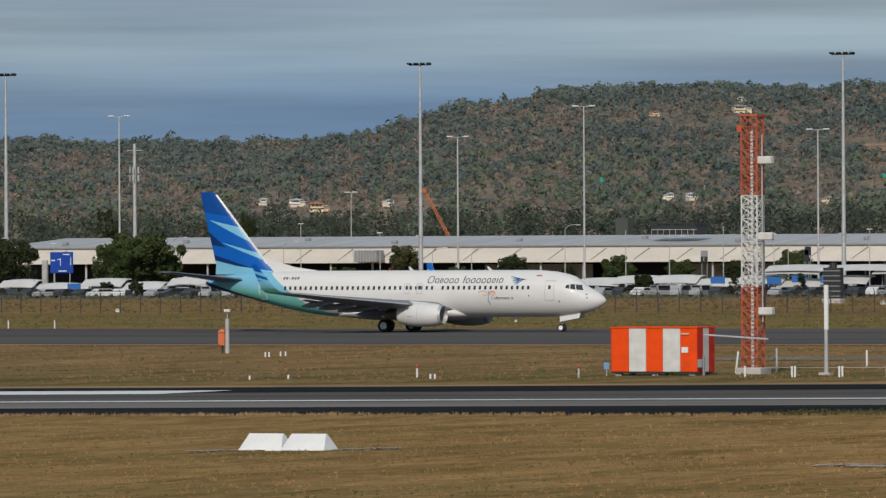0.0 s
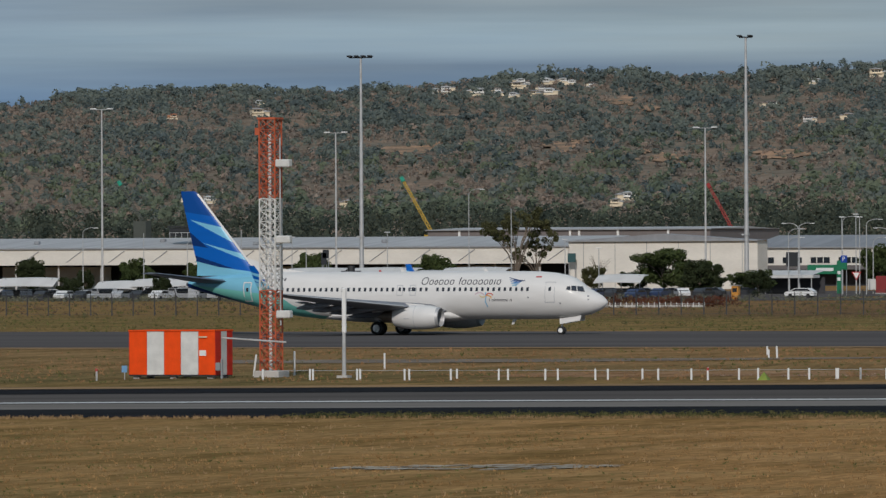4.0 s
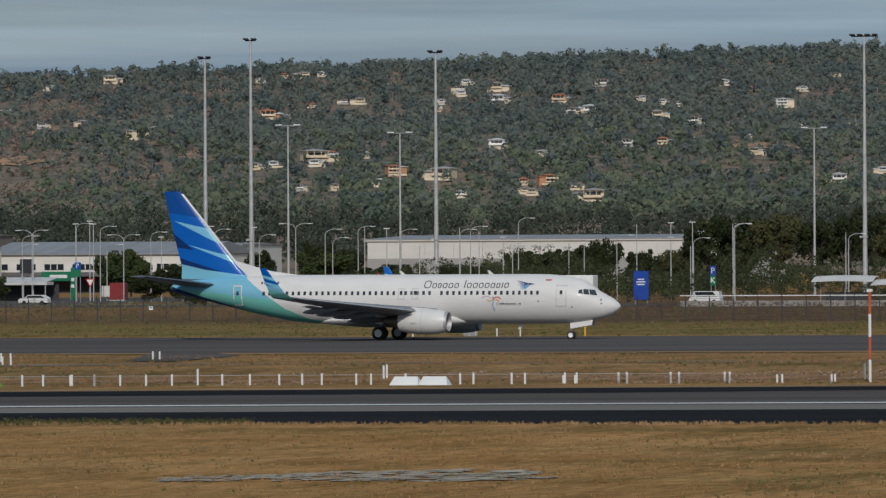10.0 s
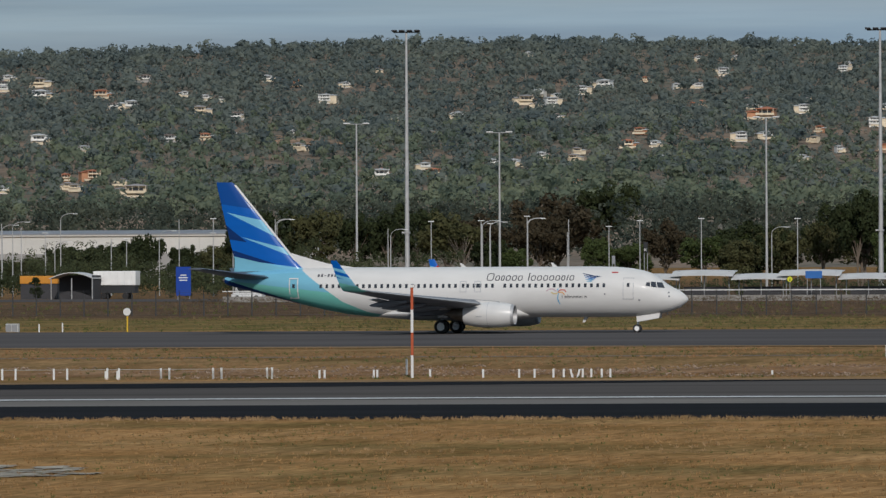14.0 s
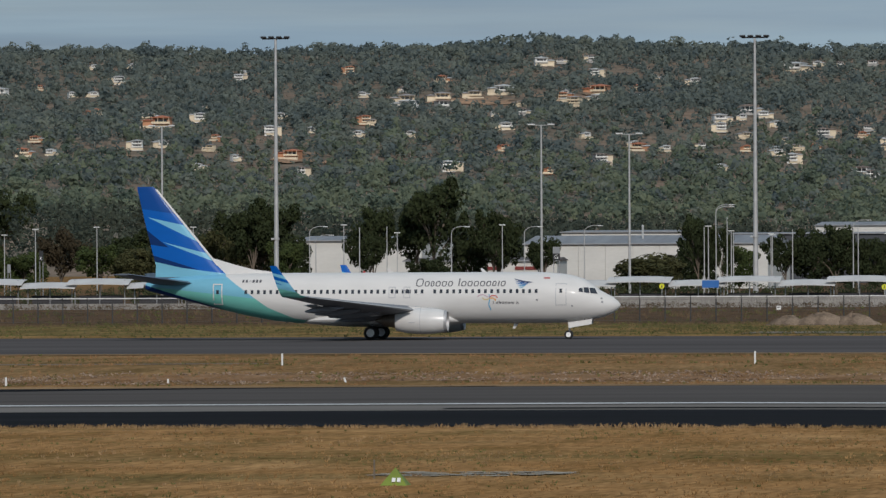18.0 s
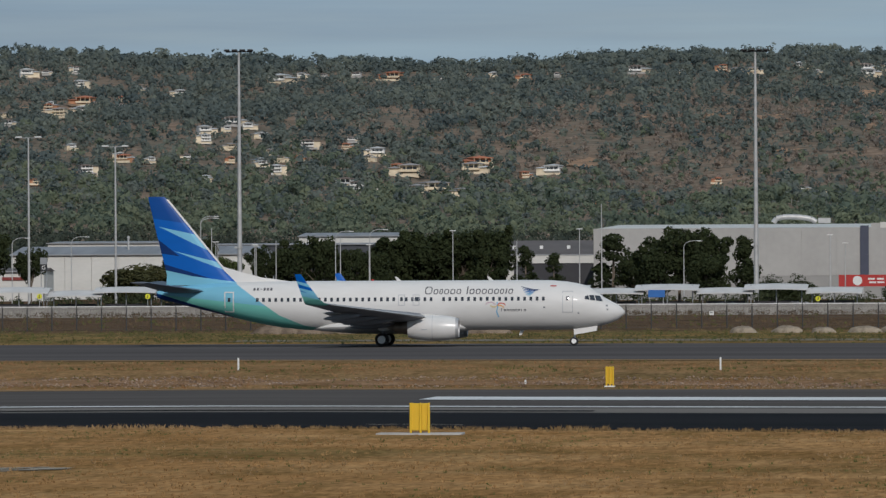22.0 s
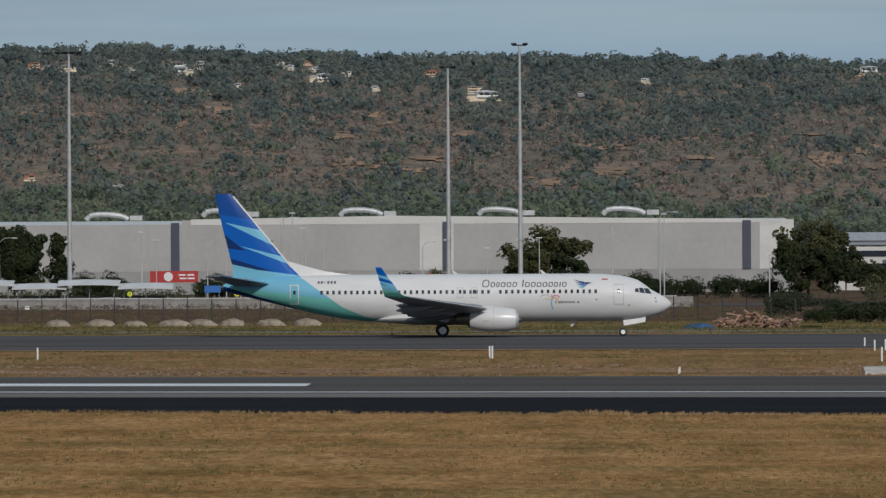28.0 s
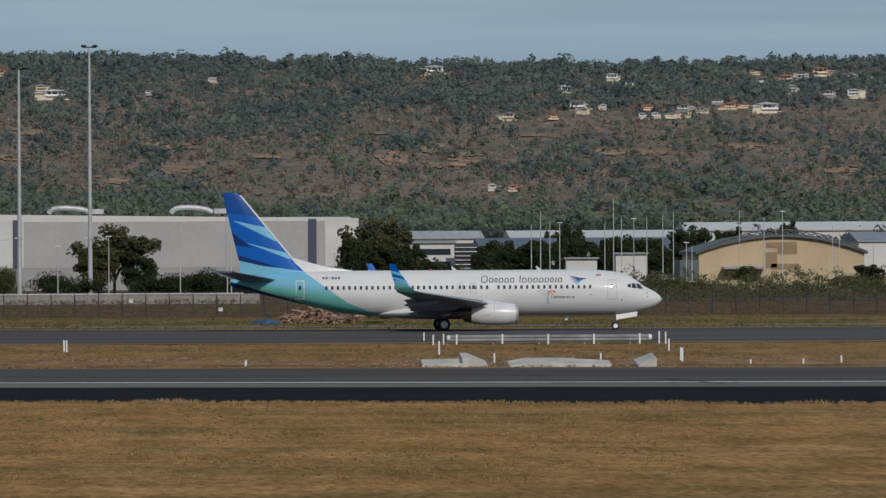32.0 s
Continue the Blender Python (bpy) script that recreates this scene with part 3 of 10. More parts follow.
L_BLUE, M_BLUE, D_BLUE, NAVY, TEAL = (0.18, 0.46, 0.63), (0.001, 0.098, 0.41), (0.001, 0.058, 0.26), (0.002, 0.026, 0.12), (0.155, 0.465, 0.405)
AIRWHITE = (0.645, 0.635, 0.612)
MID_LB = (0.17, 0.43, 0.56)
HULL = livery("hull_paint", [
    (L_BLUE, [("curve", [(1.4, -4.6), (1.75, -6.6), (2.6, -8.6), (3.75, -10.2), (5.2, -12.2)])]),
    (MID_LB, [("curve", [(1.4, -4.6), (1.75, -6.6), (2.6, -8.6), (3.75, -10.2), (5.2, -12.2)]), line_below((-12.2, 5.0), (-17.7, 4.75))]),
    (TEAL, [("curve", [(1.4, -4.6), (1.75, -6.6), (2.6, -8.6), (3.75, -10.2), (5.2, -12.2)]), line_below((-10.6, 3.45), (-17.7, 4.25))]),
    ((0.105, 0.395, 0.345), [("curve", [(1.4, -4.6), (1.75, -6.6), (2.6, -8.6), (3.75, -10.2), (5.2, -12.2)]), line_below((-7.0, 1.75), (-17.0, 3.75))]),
    (NAVY, [line_below((-13.2, 2.72), (-18.2, 4.25)), (-1, 0, 12.5)]),
], AIRWHITE)
FIN = livery("fin_paint", [
    (D_BLUE, [line_above((-19.0, 10.6), (-15.0, 10.0))]),
    (NAVY, [line_below((-18.9, 9.0), (-17.3, 7.75)), line_above((-18.3, 7.7), (-17.0, 7.5))]),
    (L_BLUE, [line_below((-18.7, 9.95), (-15.5, 9.25)), line_above((-18.7, 9.95), (-14.2, 7.75))]),
    (L_BLUE, [line_below((-17.5, 7.95), (-13.6, 6.95)), line_above((-17.5, 7.95), (-12.9, 6.2))]),
    (NAVY, [line_below((-18.4, 6.9), (-14.5, 5.7)), line_above((-18.2, 6.05), (-14.5, 5.7)), (-1, 0, 14.5)]),
    (L_BLUE, [line_below((-18.2, 6.15), (-12.2, 5.35))]),
    (MID_LB, [line_below((-15.5, 5.75), (-12.2, 5.0))]),
], M_BLUE)
WLET = livery("winglet_paint", [
    (L_BLUE, [line_below((-6, 5.55), (-4.0, 5.05)), line_above((-6, 5.35), (-4.0, 4.75))]),
    (L_BLUE, [line_below((-6, 5.05), (-4.0, 4.55)), line_above((-6, 4.95), (-4.0, 4.2))]),
    (L_BLUE, [line_below((-6, 4.75), (-3.0, 4.1))]),
    (TEAL, [line_below((-6, 4.4), (-3.0, 3.75))]),
], M_BLUE)
PWHITE = paint("airliner_white", AIRWHITE, 0.3, var=0.03)
PGREY = paint("wing_grey", (0.34, 0.36, 0.38), 0.4, var=0.08)
PDARK = paint("wing_underside_grey", (0.20, 0.21, 0.23), 0.45, var=0.1)
PTAILG = paint("stabiliser_grey", (0.10, 0.12, 0.15), 0.4)
PMETAL = paint("polished_metal", (0.44, 0.44, 0.44), 0.55, 0.4, var=0.05)
PNOZ = paint("heat_stained_metal", (0.25, 0.21, 0.17), 0.4, 0.85, var=0.2)
PGLASS = paint("cabin_window_glass", (0.035, 0.04, 0.05), 0.12, spec=0.7)
PLINE = paint("panel_line_grey", (0.42, 0.43, 0.45), 0.5)
PTEXT = paint("title_grey", (0.09, 0.09, 0.10), 0.4)

plane = thing("airliner", "white twin-jet airliner with blue and teal tail taxiing", "airliner")

rings = []
for x, z0, z1, ry in FUS:
    zc, rz = (z0 + z1) / 2, (z1 - z0) / 2
    rings.append([(x, ry * math.sin(2 * math.pi * i / 40), zc + rz * math.cos(2 * math.pi * i / 40)) for i in range(40)])
fine = []
for a, b in zip(rings[:-1], rings[1:]):
    k = max(1, int(abs(b[0][0] - a[0][0]) / 1.2))
    for j in range(k):
        fine.append([tuple(p + (q - p) * j / k for p, q in zip(u, v)) for u, v in zip(a, b)])
fine.append(rings[-1])
fuselage = part("fuselage", MB().loft(fine), HULL, plane, "white hull with teal and blue rear", smooth=True)

# wing to body fairing
rg = []
for x, ry, z0, z1 in ((7.2, 0.4, 1.32, 1.7), (6.0, 1.5, 1.12, 2.2), (4.0, 2.05, 1.02, 2.5), (0.5, 2.15, 1.0, 2.5), (-2.5, 2.0, 1.05, 2.3), (-4.5, 1.5, 1.2, 2.0), (-6.0, 0.5, 1.35, 1.7)):
    zc, rz = (z0 + z1) / 2, (z1 - z0) / 2
    rg.append([(x, ry * math.sin(2 * math.pi * i / 20), zc + rz * math.cos(2 * math.pi * i / 20)) for i in range(20)])
part("belly_fairing", MB().loft(rg), PWHITE, plane, smooth=True)


def foil(le, te, y, z, thick, side, n=7):
    """A wing section between a leading and a trailing edge x at the span y."""
    up, lo = [], []
    for i in range(n + 1):
        u = i / n
        t = thick * (le - te) * 0.5 * (2.97 * math.sqrt(u) * (1 - u) + 0.15 * u * (1 - u))
        up.append((le + (te - le) * u, side * y, z + t * 1.1))
        lo.append((le + (te - le) * u, side * y, z - t * 0.8))
    r = up + lo[-2:0:-1]
    return r if side > 0 else r[::-1]


for side, nm in ((-1, "right"), (1, "left")):
    secs = [foil(5.9, -2.4, 1.2, 2.0, 0.13, side), foil(5.5, -2.3, 1.9, 2.05, 0.13, side), foil(3.7, -2.2, 5.6, 2.42, 0.12, side), foil(0.4, -3.4, 11.0, 2.95, 0.11, side), foil(-3.1, -5.0, 16.6, 3.55, 0.10, side)]
    wing = part("wing", MB().loft(secs), PDARK, plane, "grey swept wing", smooth=True)
    # slats and flaps
    mb = MB()
    mb.loft([foil(-1.5, -3.0, 2.2, 1.78, 0.12, side), foil(-1.6, -3.05, 5.4, 2.08, 0.12, side)])
    part("inboard_flap", mb, PGREY, wing, smooth=True)
    part("outboard_flap", MB().loft([foil(-1.9, -3.2, 6.2, 2.22, 0.12, side), foil(-3.0, -4.1, 11.8, 2.85, 0.12, side)]), PGREY, wing, smooth=True)
    part("slat", MB().loft([foil(3.75, 3.1, 6.2, 2.44, 0.3, side, 5), foil(-2.85, -3.2, 16.2, 3.50, 0.3, side, 5)]), PMETAL, wing, smooth=True)
    for y, x, ln in ((3.6, -0.6, 4.4), (6.9, -1.0, 4.2), (9.2, -1.9, 3.8), (11.6, -2.6, 3.2)):
        z = 2.05 + 0.097 * (y - 1.9)
        rr = []
        for u, r in ((0, 0.03), (0.15, 0.16), (0.45, 0.27), (0.75, 0.24), (0.95, 0.1), (1.0, 0.02)):
            px = x + ln * (0.55 - u)
            rr.append([(px, side * y + r * 0.75 * math.sin(2 * math.pi * i / 8), z - 0.32 - 0.32 * u + r * math.cos(2 * math.pi * i / 8)) for i in range(8)])
        part("flap_track_fairing", MB().loft(rr), PDARK, wing, smooth=True)
    wl_s = []
    for k, (le, te, y, z) in enumerate(((-3.1, -5.0, 16.6, 3.55), (-3.45, -5.05, 16.95, 3.68), (-3.85, -5.15, 17.25, 4.0), (-4.15, -5.3, 17.42, 4.45), (-4.75, -5.55, 17.65, 5.25), (-5.25, -5.75, 17.85, 6.0))):
        th = 0.10 * (le - te)
        lean = min(1.0, k / 2.5)
        ring = []
        for u, t in ((0, 0), (0.12, 0.8), (0.4, 1), (1, 0), (0.4, -1), (0.12, -0.8)):
            ring.append((le + (te - le) * u, side * (y + th * 0.5 * t * lean), z - side * 0 + th * 0.5 * t * (1 - lean)))
        wl_s.append(ring if side < 0 else ring[::-1])
    part("winglet", MB().loft(wl_s), WLET, wing, "blue upturned wing tip", smooth=True)
    # engine
    ey = side * 4.83
    eng = part("engine_nacelle", MB().loft([[(x, ey + r * math.sin(2 * math.pi * i / 28), 1.52 + dz + r * fl * math.cos(2 * math.pi * i / 28)) for i in range(28)] for x, r, dz, fl in
                                            ((6.22, 0.92, 0, 0.94), (5.6, 1.04, 0, 0.95), (4.9, 1.08, 0, 0.96), (4.0, 1.07, 0.01, 0.98), (3.1, 0.98, 0.03, 1), (2.3, 0.82, 0.06, 1))], caps=False), PWHITE, plane, "white engine nacelle", smooth=True)
    part("cowl_seam", MB().loft([[(x, ey + 1.08 * math.sin(2 * math.pi * i / 28), 1.53 + 1.08 * 0.975 * math.cos(2 * math.pi * i / 28)) for i in range(28)] for x in (4.36, 4.33)], caps=False), PLINE, eng)
    part("cowl_latch", MB().box((3.7, ey + side * 1.07, 1.42), (0.5, 0.03, 0.05)), PLINE, eng)
    part("inlet_lip", MB().loft([[(x, ey + r * math.sin(2 * math.pi * i / 28), 1.52 + r * 0.94 * math.cos(2 * math.pi * i / 28)) for i in range(28)] for x, r in ((6.22, 0.921), (6.42, 0.88), (6.47, 0.83), (6.38, 0.79), (5.9, 0.78), (5.5, 0.78))], caps=False), PMETAL, eng, smooth=True)
    part("fan", MB().tube((5.55, ey, 1.52), (5.5, ey, 1.52), 0.775, 0.775, 28).tube((5.95, ey, 1.52), (5.55, ey, 1.52), 0.02, 0.22, 16), DARK, eng)
    part("core_nozzle", MB().loft([[(x, ey + r * math.sin(2 * math.pi * i / 20), 1.58 + r * math.cos(2 * math.pi * i / 20)) for i in range(20)] for x, r in ((2.9, 0.66), (2.3, 0.62), (1.4, 0.44), (1.2, 0.42), (1.25, 0.36), (0.6, 0.05))], caps=False), PNOZ, eng, smooth=True)
    part("pylon", MB().loft([[(5.0, ey - 0.12, 2.3), (5.0, ey + 0.12, 2.3), (5.0, ey + 0.12, 2.58), (5.0, ey - 0.12, 2.58)], [(3.4, ey - 0.16, 2.2), (3.4, ey + 0.16, 2.2), (3.4, ey + 0.16, 2.72), (3.4, ey - 0.16, 2.72)],
                             [(0.2, ey - 0.08, 1.9), (0.2, ey + 0.08, 1.9), (0.2, ey + 0.08, 2.4), (0.2, ey - 0.08, 2.4)]]), PWHITE, eng, smooth=True)
    part("strake", MB().add([(5.2, ey - side * 0.75, 2.25), (3.9, ey - side * 0.75, 2.25), (4.0, ey - side * 1.02, 2.45), (4.3, ey - side * 1.0, 2.42)], [(0, 1, 2, 3)]), PWHITE, eng)
    # tailplane
    part("stabiliser", MB().loft([foil(-14.6, -18.2, 0.5, 4.55, 0.1, side), foil(-18.9, -20.3, 7.1, 5.35, 0.09, side)]), PTAILG, plane, "dark grey tailplane", smooth=True)

fin_s = []
for le, te, z, th in ((-11.8, -18.1, 5.1, 0.20), (-12.9, -18.05, 6.0, 0.19), (-15.5, -18.85, 9.2, 0.13), (-17.95, -19.55, 12.2, 0.07), (-18.25, -19.55, 12.42, 0.04)):
    fin_s.append([(le + (te - le) * u, t * th, z) for u, t in ((0, 0), (0.04, 0.75), (0.15, 1.2), (0.45, 1.3), (1, 0.05), (1, -0.05), (0.45, -1.3), (0.15, -1.2), (0.04, -0.75))])
fin = part("tail_fin", MB().loft(fin_s), FIN, plane, "blue fin with pale feather stripes", smooth=True)
# Bare metal edge in plain white: its sun glint is painted as colour.
mb = MB()
mb.loft([[(le + 0.05, 0, z), (le - 0.13, 0.11 * s, z), (le - 0.13, -0.11 * s, z)] for le, z, s in ((-12.9, 6.0, 1.5), (-15.5, 9.2, 1.1), (-17.95, 12.2, 0.75))])
part("fin_leading_edge", mb, PWHITE, fin, "leading edge coloured white for the glint on bare metal")
part("dorsal_fin", MB().loft([[(-7.9, 0.02, 5.36), (-7.9, -0.02, 5.36), (-7.9, 0, 5.40)], [(-10.2, 0.09, 5.3), (-10.2, -0.09, 5.3), (-10.2, 0, 5.72)], [(-11.8, 0.14, 5.2), (-11.8, -0.14, 5.2), (-11.8, 0, 6.15)], [(-13.3, 0.17, 5.2), (-13.3, -0.17, 5.2), (-13.3, 0, 6.6)]]), PWHITE, plane, smooth=True)
part("auxiliary_exhaust", MB().tube((-18.85, 0, 4.35), (-19.05, 0, 4.37), 0.17, 0.15, 12), PNOZ, plane)

# cabin windows, doors, flight deck glass on both sides
win_mb = {}
for side in (-1, 1):
    for i in range(48):
        x = 13.2 - 0.513 * i
        if i in (23, 47) or abs(x - 4.4) < 0.3:
            continue
        mb = MB()
        skin(mb, [(x - 0.11, 3.71), (x + 0.11, 3.71), (x + 0.11, 4.03), (x - 0.11, 4.03)], side)
        part("cabin_window", mb, PGLASS, plane)
    for x0, x1, z0, z1 in ((14.75, 15.62, 2.72, 4.48), (-13.15, -12.35, 2.85, 4.55), (1.25, 1.80, 3.35, 4.25), (2.45, 3.00, 3.35, 4.25)):
        mb = MB()
        w = 0.05 if x0 > -5 else 0.09
        for q in (((x0, z0), (x1, z0), (x1, z0 + w), (x0, z0 + w)), ((x0, z1 - w), (x1, z1 - w), (x1, z1), (x0, z1)), ((x0, z0), (x0 + w, z0), (x0 + w, z1), (x0, z1)), ((x1 - w, z0), (x1, z0), (x1, z1), (x1 - w, z1))):
            skin(mb, q, side, 0.02 if x0 > -5 else 0.05)
        d = part("cabin_door", mb, PWHITE if x0 < -5 else PLINE, plane, "outlined cabin door")
        mb = MB()
        xm = (x0 + x1) / 2
        skin(mb, [(xm - 0.11, 3.72), (xm + 0.11, 3.72), (xm + 0.11, 4.05), (xm - 0.11, 4.05)], side, 0.022)
        part("door_window", mb, PGLASS, d)
    for q in (((18.05, 3.62), (17.52, 3.68), (17.38, 4.12), (17.78, 4.08)), ((17.45, 3.68), (17.02, 3.74), (16.95, 4.15), (17.32, 4.13)), ((16.95, 3.76), (16.58, 3.82), (16.62, 4.08), (16.88, 4.12))):
        part("flight_deck_window", skin(MB(), q, side, 0.02), PGLASS, plane)
    # titles and emblem as plain shapes: slanted rings and bars
    letters = [0.62, 0.40, 0.30, 0.42, 0.42, 0.40, 0, 0.16, 0.42, 0.42, 0.42, 0.42, 0.40, 0.34, 0.16, 0.40]
    x = 3.45
    sc = 7.35 / (sum(letters) + 0.34 + 0.10 * 15)
    for i, w in enumerate(letters):
        if not w:
            x += 0.34 * sc
            continue
        row, x1 = MB(), x + w * sc
        zt = 4.90 if i in (0, 7) else 4.70
        if w < 0.2:
            skin(row, [(x, 4.27), (x + 0.10, 4.27), (x + 0.17, zt), (x + 0.07, zt)], side)
        else:
            cx, cz, rx, rz = (x + x1) / 2, (4.26 + zt) / 2, (x1 - x) / 2, (zt - 4.26) / 2
            band, m = [], 20
            for k in range(m):
                a = 6.28319 * k / m
                for f in (0.0, 0.04, 0.085):
                    px, pz = (rx - f) * math.copysign(abs(math.cos(a)) ** 0.7, math.cos(a)), (rz - f * 0.8) * math.copysign(abs(math.sin(a)) ** 0.7, math.sin(a))
                    band.append(fus_side(cx + px + 0.12 * pz, cz + pz, side, 0.015))
            fs = [(3 * k + j, 3 * ((k + 1) % m) + j, 3 * ((k + 1) % m) + j + 1, 3 * k + j + 1) for k in range(m) for j in (0, 1)]
            row.add(band, fs if side < 0 else [f[::-1] for f in fs])
        part("title_shape", row, PTEXT, plane, "dark grey rounded shapes of the title")
        x = x1 + 0.10 * sc
    for k in range(5):
        m = paint("emblem_blue_%d" % k, [(0.012, 0.035, 0.11), (0.015, 0.08, 0.26), (0.03, 0.17, 0.42), (0.05, 0.27, 0.50), (0.10, 0.36, 0.52)][k])
        xa, za = 11.36 + 0.10 * k, 4.87 - 0.165 * k
        xb, zb = 12.05, 4.72 - 0.125 * k
        xc, zc = 12.62 - 0.10 * k, 4.60 - 0.085 * k
        t = 0.115 - 0.008 * k
        part("emblem_feather", skin(skin(MB(), [(xa, za - 0.03), (xb, zb - t), (xb, zb), (xa - 0.02, za + 0.01)], side), [(xb, zb - t), (xc, zc - 0.06), (xc, zc), (xb, zb)], side), m, plane)
    part("emblem_head", skin(MB(), [(12.40, 4.50), (12.95, 4.58), (12.70, 4.63), (12.35, 4.66)], side), paint("emblem_blue_0", (0.012, 0.035, 0.11)), plane)
    part("flag_patch", skin(MB(), [(13.75, 4.86), (14.25, 4.86), (14.25, 4.96), (13.75, 4.96)], side), RED_P, plane)
    for k in range(6):
        xx = -10.75 + 0.28 * k
        part("registration_bar", skin(MB(), [(xx, 4.64), (xx + 0.17, 4.64), (xx + 0.19, 4.86), (xx + 0.02, 4.86)] if k != 2 else [(xx, 4.73), (xx + 0.17, 4.73), (xx + 0.17, 4.78), (xx, 4.78)], side), PTEXT, plane)
    # a loose spray of coloured strokes, with a line of small grey shapes beside its stem
    strokes = (((0.55, 0.40, 0.45), ((8.45, 3.42), (8.62, 3.56), (8.95, 3.60), (9.30, 3.40))), ((0.62, 0.50, 0.22), ((8.85, 3.34), (9.02, 3.20), (9.30, 3.22), (9.40, 3.34))),
               ((0.55, 0.10, 0.07), ((9.42, 3.35), (9.62, 3.52), (9.95, 3.50), (10.08, 3.34))), ((0.72, 0.36, 0.08), ((9.45, 3.30), (9.70, 3.34), (9.92, 3.20), (9.90, 3.08))),
               ((0.14, 0.40, 0.62), ((9.40, 3.62), (9.44, 3.20), (9.36, 2.80), (9.52, 2.36))))
    for k, (c, pts) in enumerate(strokes):
        mb = MB()
        for (ax, az), (bx, bz) in zip(pts[:-1], pts[1:]):
            ln = math.hypot(bx - ax, bz - az)
            ox, oz = -(bz - az) / ln * 0.045, (bx - ax) / ln * 0.045
            skin(mb, [(ax - ox, az - oz), (bx - ox, bz - oz), (bx + ox, bz + oz), (ax + ox, az + oz)], side)
        part("flower_stroke", mb, paint("flower_%d" % k, c), plane)
    for k in range(9):
        xx, zt = 9.72 + 0.235 * k, 3.10 if k in (0, 2) else 3.02
        mb = skin(MB(), [(xx, 2.84), (xx + 0.055, 2.84), (xx + 0.055, zt), (xx, zt)], side)
        if k not in (0, 7):
            skin(mb, [(xx + 0.12, 2.84), (xx + 0.175, 2.84), (xx + 0.175, 3.0), (xx + 0.12, 3.0)], side)
            skin(mb, [(xx, 2.96), (xx + 0.175, 2.96), (xx + 0.175, 3.02), (xx, 3.02)], side)
        part("small_title_shape", mb, PTEXT, plane)
    for x, z in ((13.2, 3.1), (16.0, 2.6), (18.3, 3.2), (18.35, 2.9)):
        part("sensor", skin(MB(), [(x, z), (x + 0.14, z), (x + 0.14, z + 0.12), (x, z + 0.12)], side), PDARK, plane)
part("blade_antenna", MB().prism([(11.2, 1.32), (11.55, 1.32), (11.25, 0.85), (11.05, 0.85)], -0.03, 0.03), PWHITE, plane)
part("blade_antenna", MB().prism([(8.6, 5.38), (9.0, 5.38), (8.6, 5.72), (8.45, 5.72)], -0.03, 0.03), PWHITE, plane)
part("blade_antenna", MB().prism([(1.0, 5.38), (1.4, 5.38), (1.0, 5.72), (0.85, 5.72)], -0.03, 0.03), PWHITE, plane)
part("beacon", MB().ball((-1.0, 0, 5.42), 0.12), RED_P, plane)


def wheel(name, x, y, r, w):
    """A wheel that turns about its axle; tyre and rim are its parts."""
    hub = part(name, MB().tube((0, -w * 0.45, 0), (0, w * 0.45, 0), r * 0.22, n=12), GREYM, plane, at=pose(x, y, r))
    prof = [(-0.5, 0.58), (-0.5, 0.86), (-0.38, 0.97), (0, 1.0), (0.38, 0.97), (0.5, 0.86), (0.5, 0.58)]
    part("tyre", MB().loft([[(r * q * math.sin(2 * math.pi * i / 32), w * p, r * q * math.cos(2 * math.pi * i / 32)) for p, q in prof] for i in range(33)], caps=False), RUBBER, hub, smooth=True)
    mb = MB()
    for s in (-1, 1):
        mb.loft([[(r * q * math.sin(2 * math.pi * i / 24), s * w * p, r * q * math.cos(2 * math.pi * i / 24)) for i in range(24)] for p, q in ((0.42, 0.60), (0.50, 0.55), (0.46, 0.50), (0.50, 0.30), (0.52, 0.02))], caps=False)
        for k in range(5):
            a = 2 * math.pi * k / 5
            mb.tube((r * 0.34 * math.sin(a), s * w * 0.30, r * 0.34 * math.cos(a)), (r * 0.34 * math.sin(a), s * w * 0.42, r * 0.34 * math.cos(a)), r * 0.06, n=6)
    part("rim", mb, paint("wheel_white", (0.84, 0.84, 0.82), 0.4), hub, "white wheel rim", smooth=True)
    return hub


WHEELS = []
for s in (-1, 1):
    for o in (-0.43, 0.43):
        WHEELS.append((wheel("main_wheel", 0, s * 2.86 + o, 0.565, 0.42), 0, s * 2.86 + o, 0.565))
    part("main_gear_leg", MB().tube((0.1, s * 2.86, 2.3), (0, s * 2.86, 0.565), 0.13, 0.11, 10).tube((0, s * 2.86 - 0.45, 0.565), (0, s * 2.86 + 0.45, 0.565), 0.09, n=8).tube((0.05, s * 2.86, 1.5), (0.1, s * 1.4, 2.1), 0.07, n=6).tube((0.5, s * 2.8, 1.9), (0.06, s * 2.86, 1.1), 0.05, n=6), GREYM, plane)
    part("main_gear_door", MB().box((0.15, s * 3.15, 1.75), (0.85, 0.05, 0.9), bev=0.02), PWHITE, plane)
for o in (-0.21, 0.21):
    WHEELS.append((wheel("nose_wheel", 15.6, o, 0.345, 0.2), 15.6, o, 0.345))
part("nose_gear_leg", MB().tube((15.75, 0, 1.7), (15.6, 0, 0.345), 0.09, 0.07, 10).tube((15.6, -0.2, 0.345), (15.6, 0.2, 0.345), 0.05, n=8).tube((16.6, 0, 1.5), (15.68, 0, 0.9), 0.05, n=6).box((15.85, 0, 1.05), (0.12, 0.3, 0.12)), WHITE, plane)
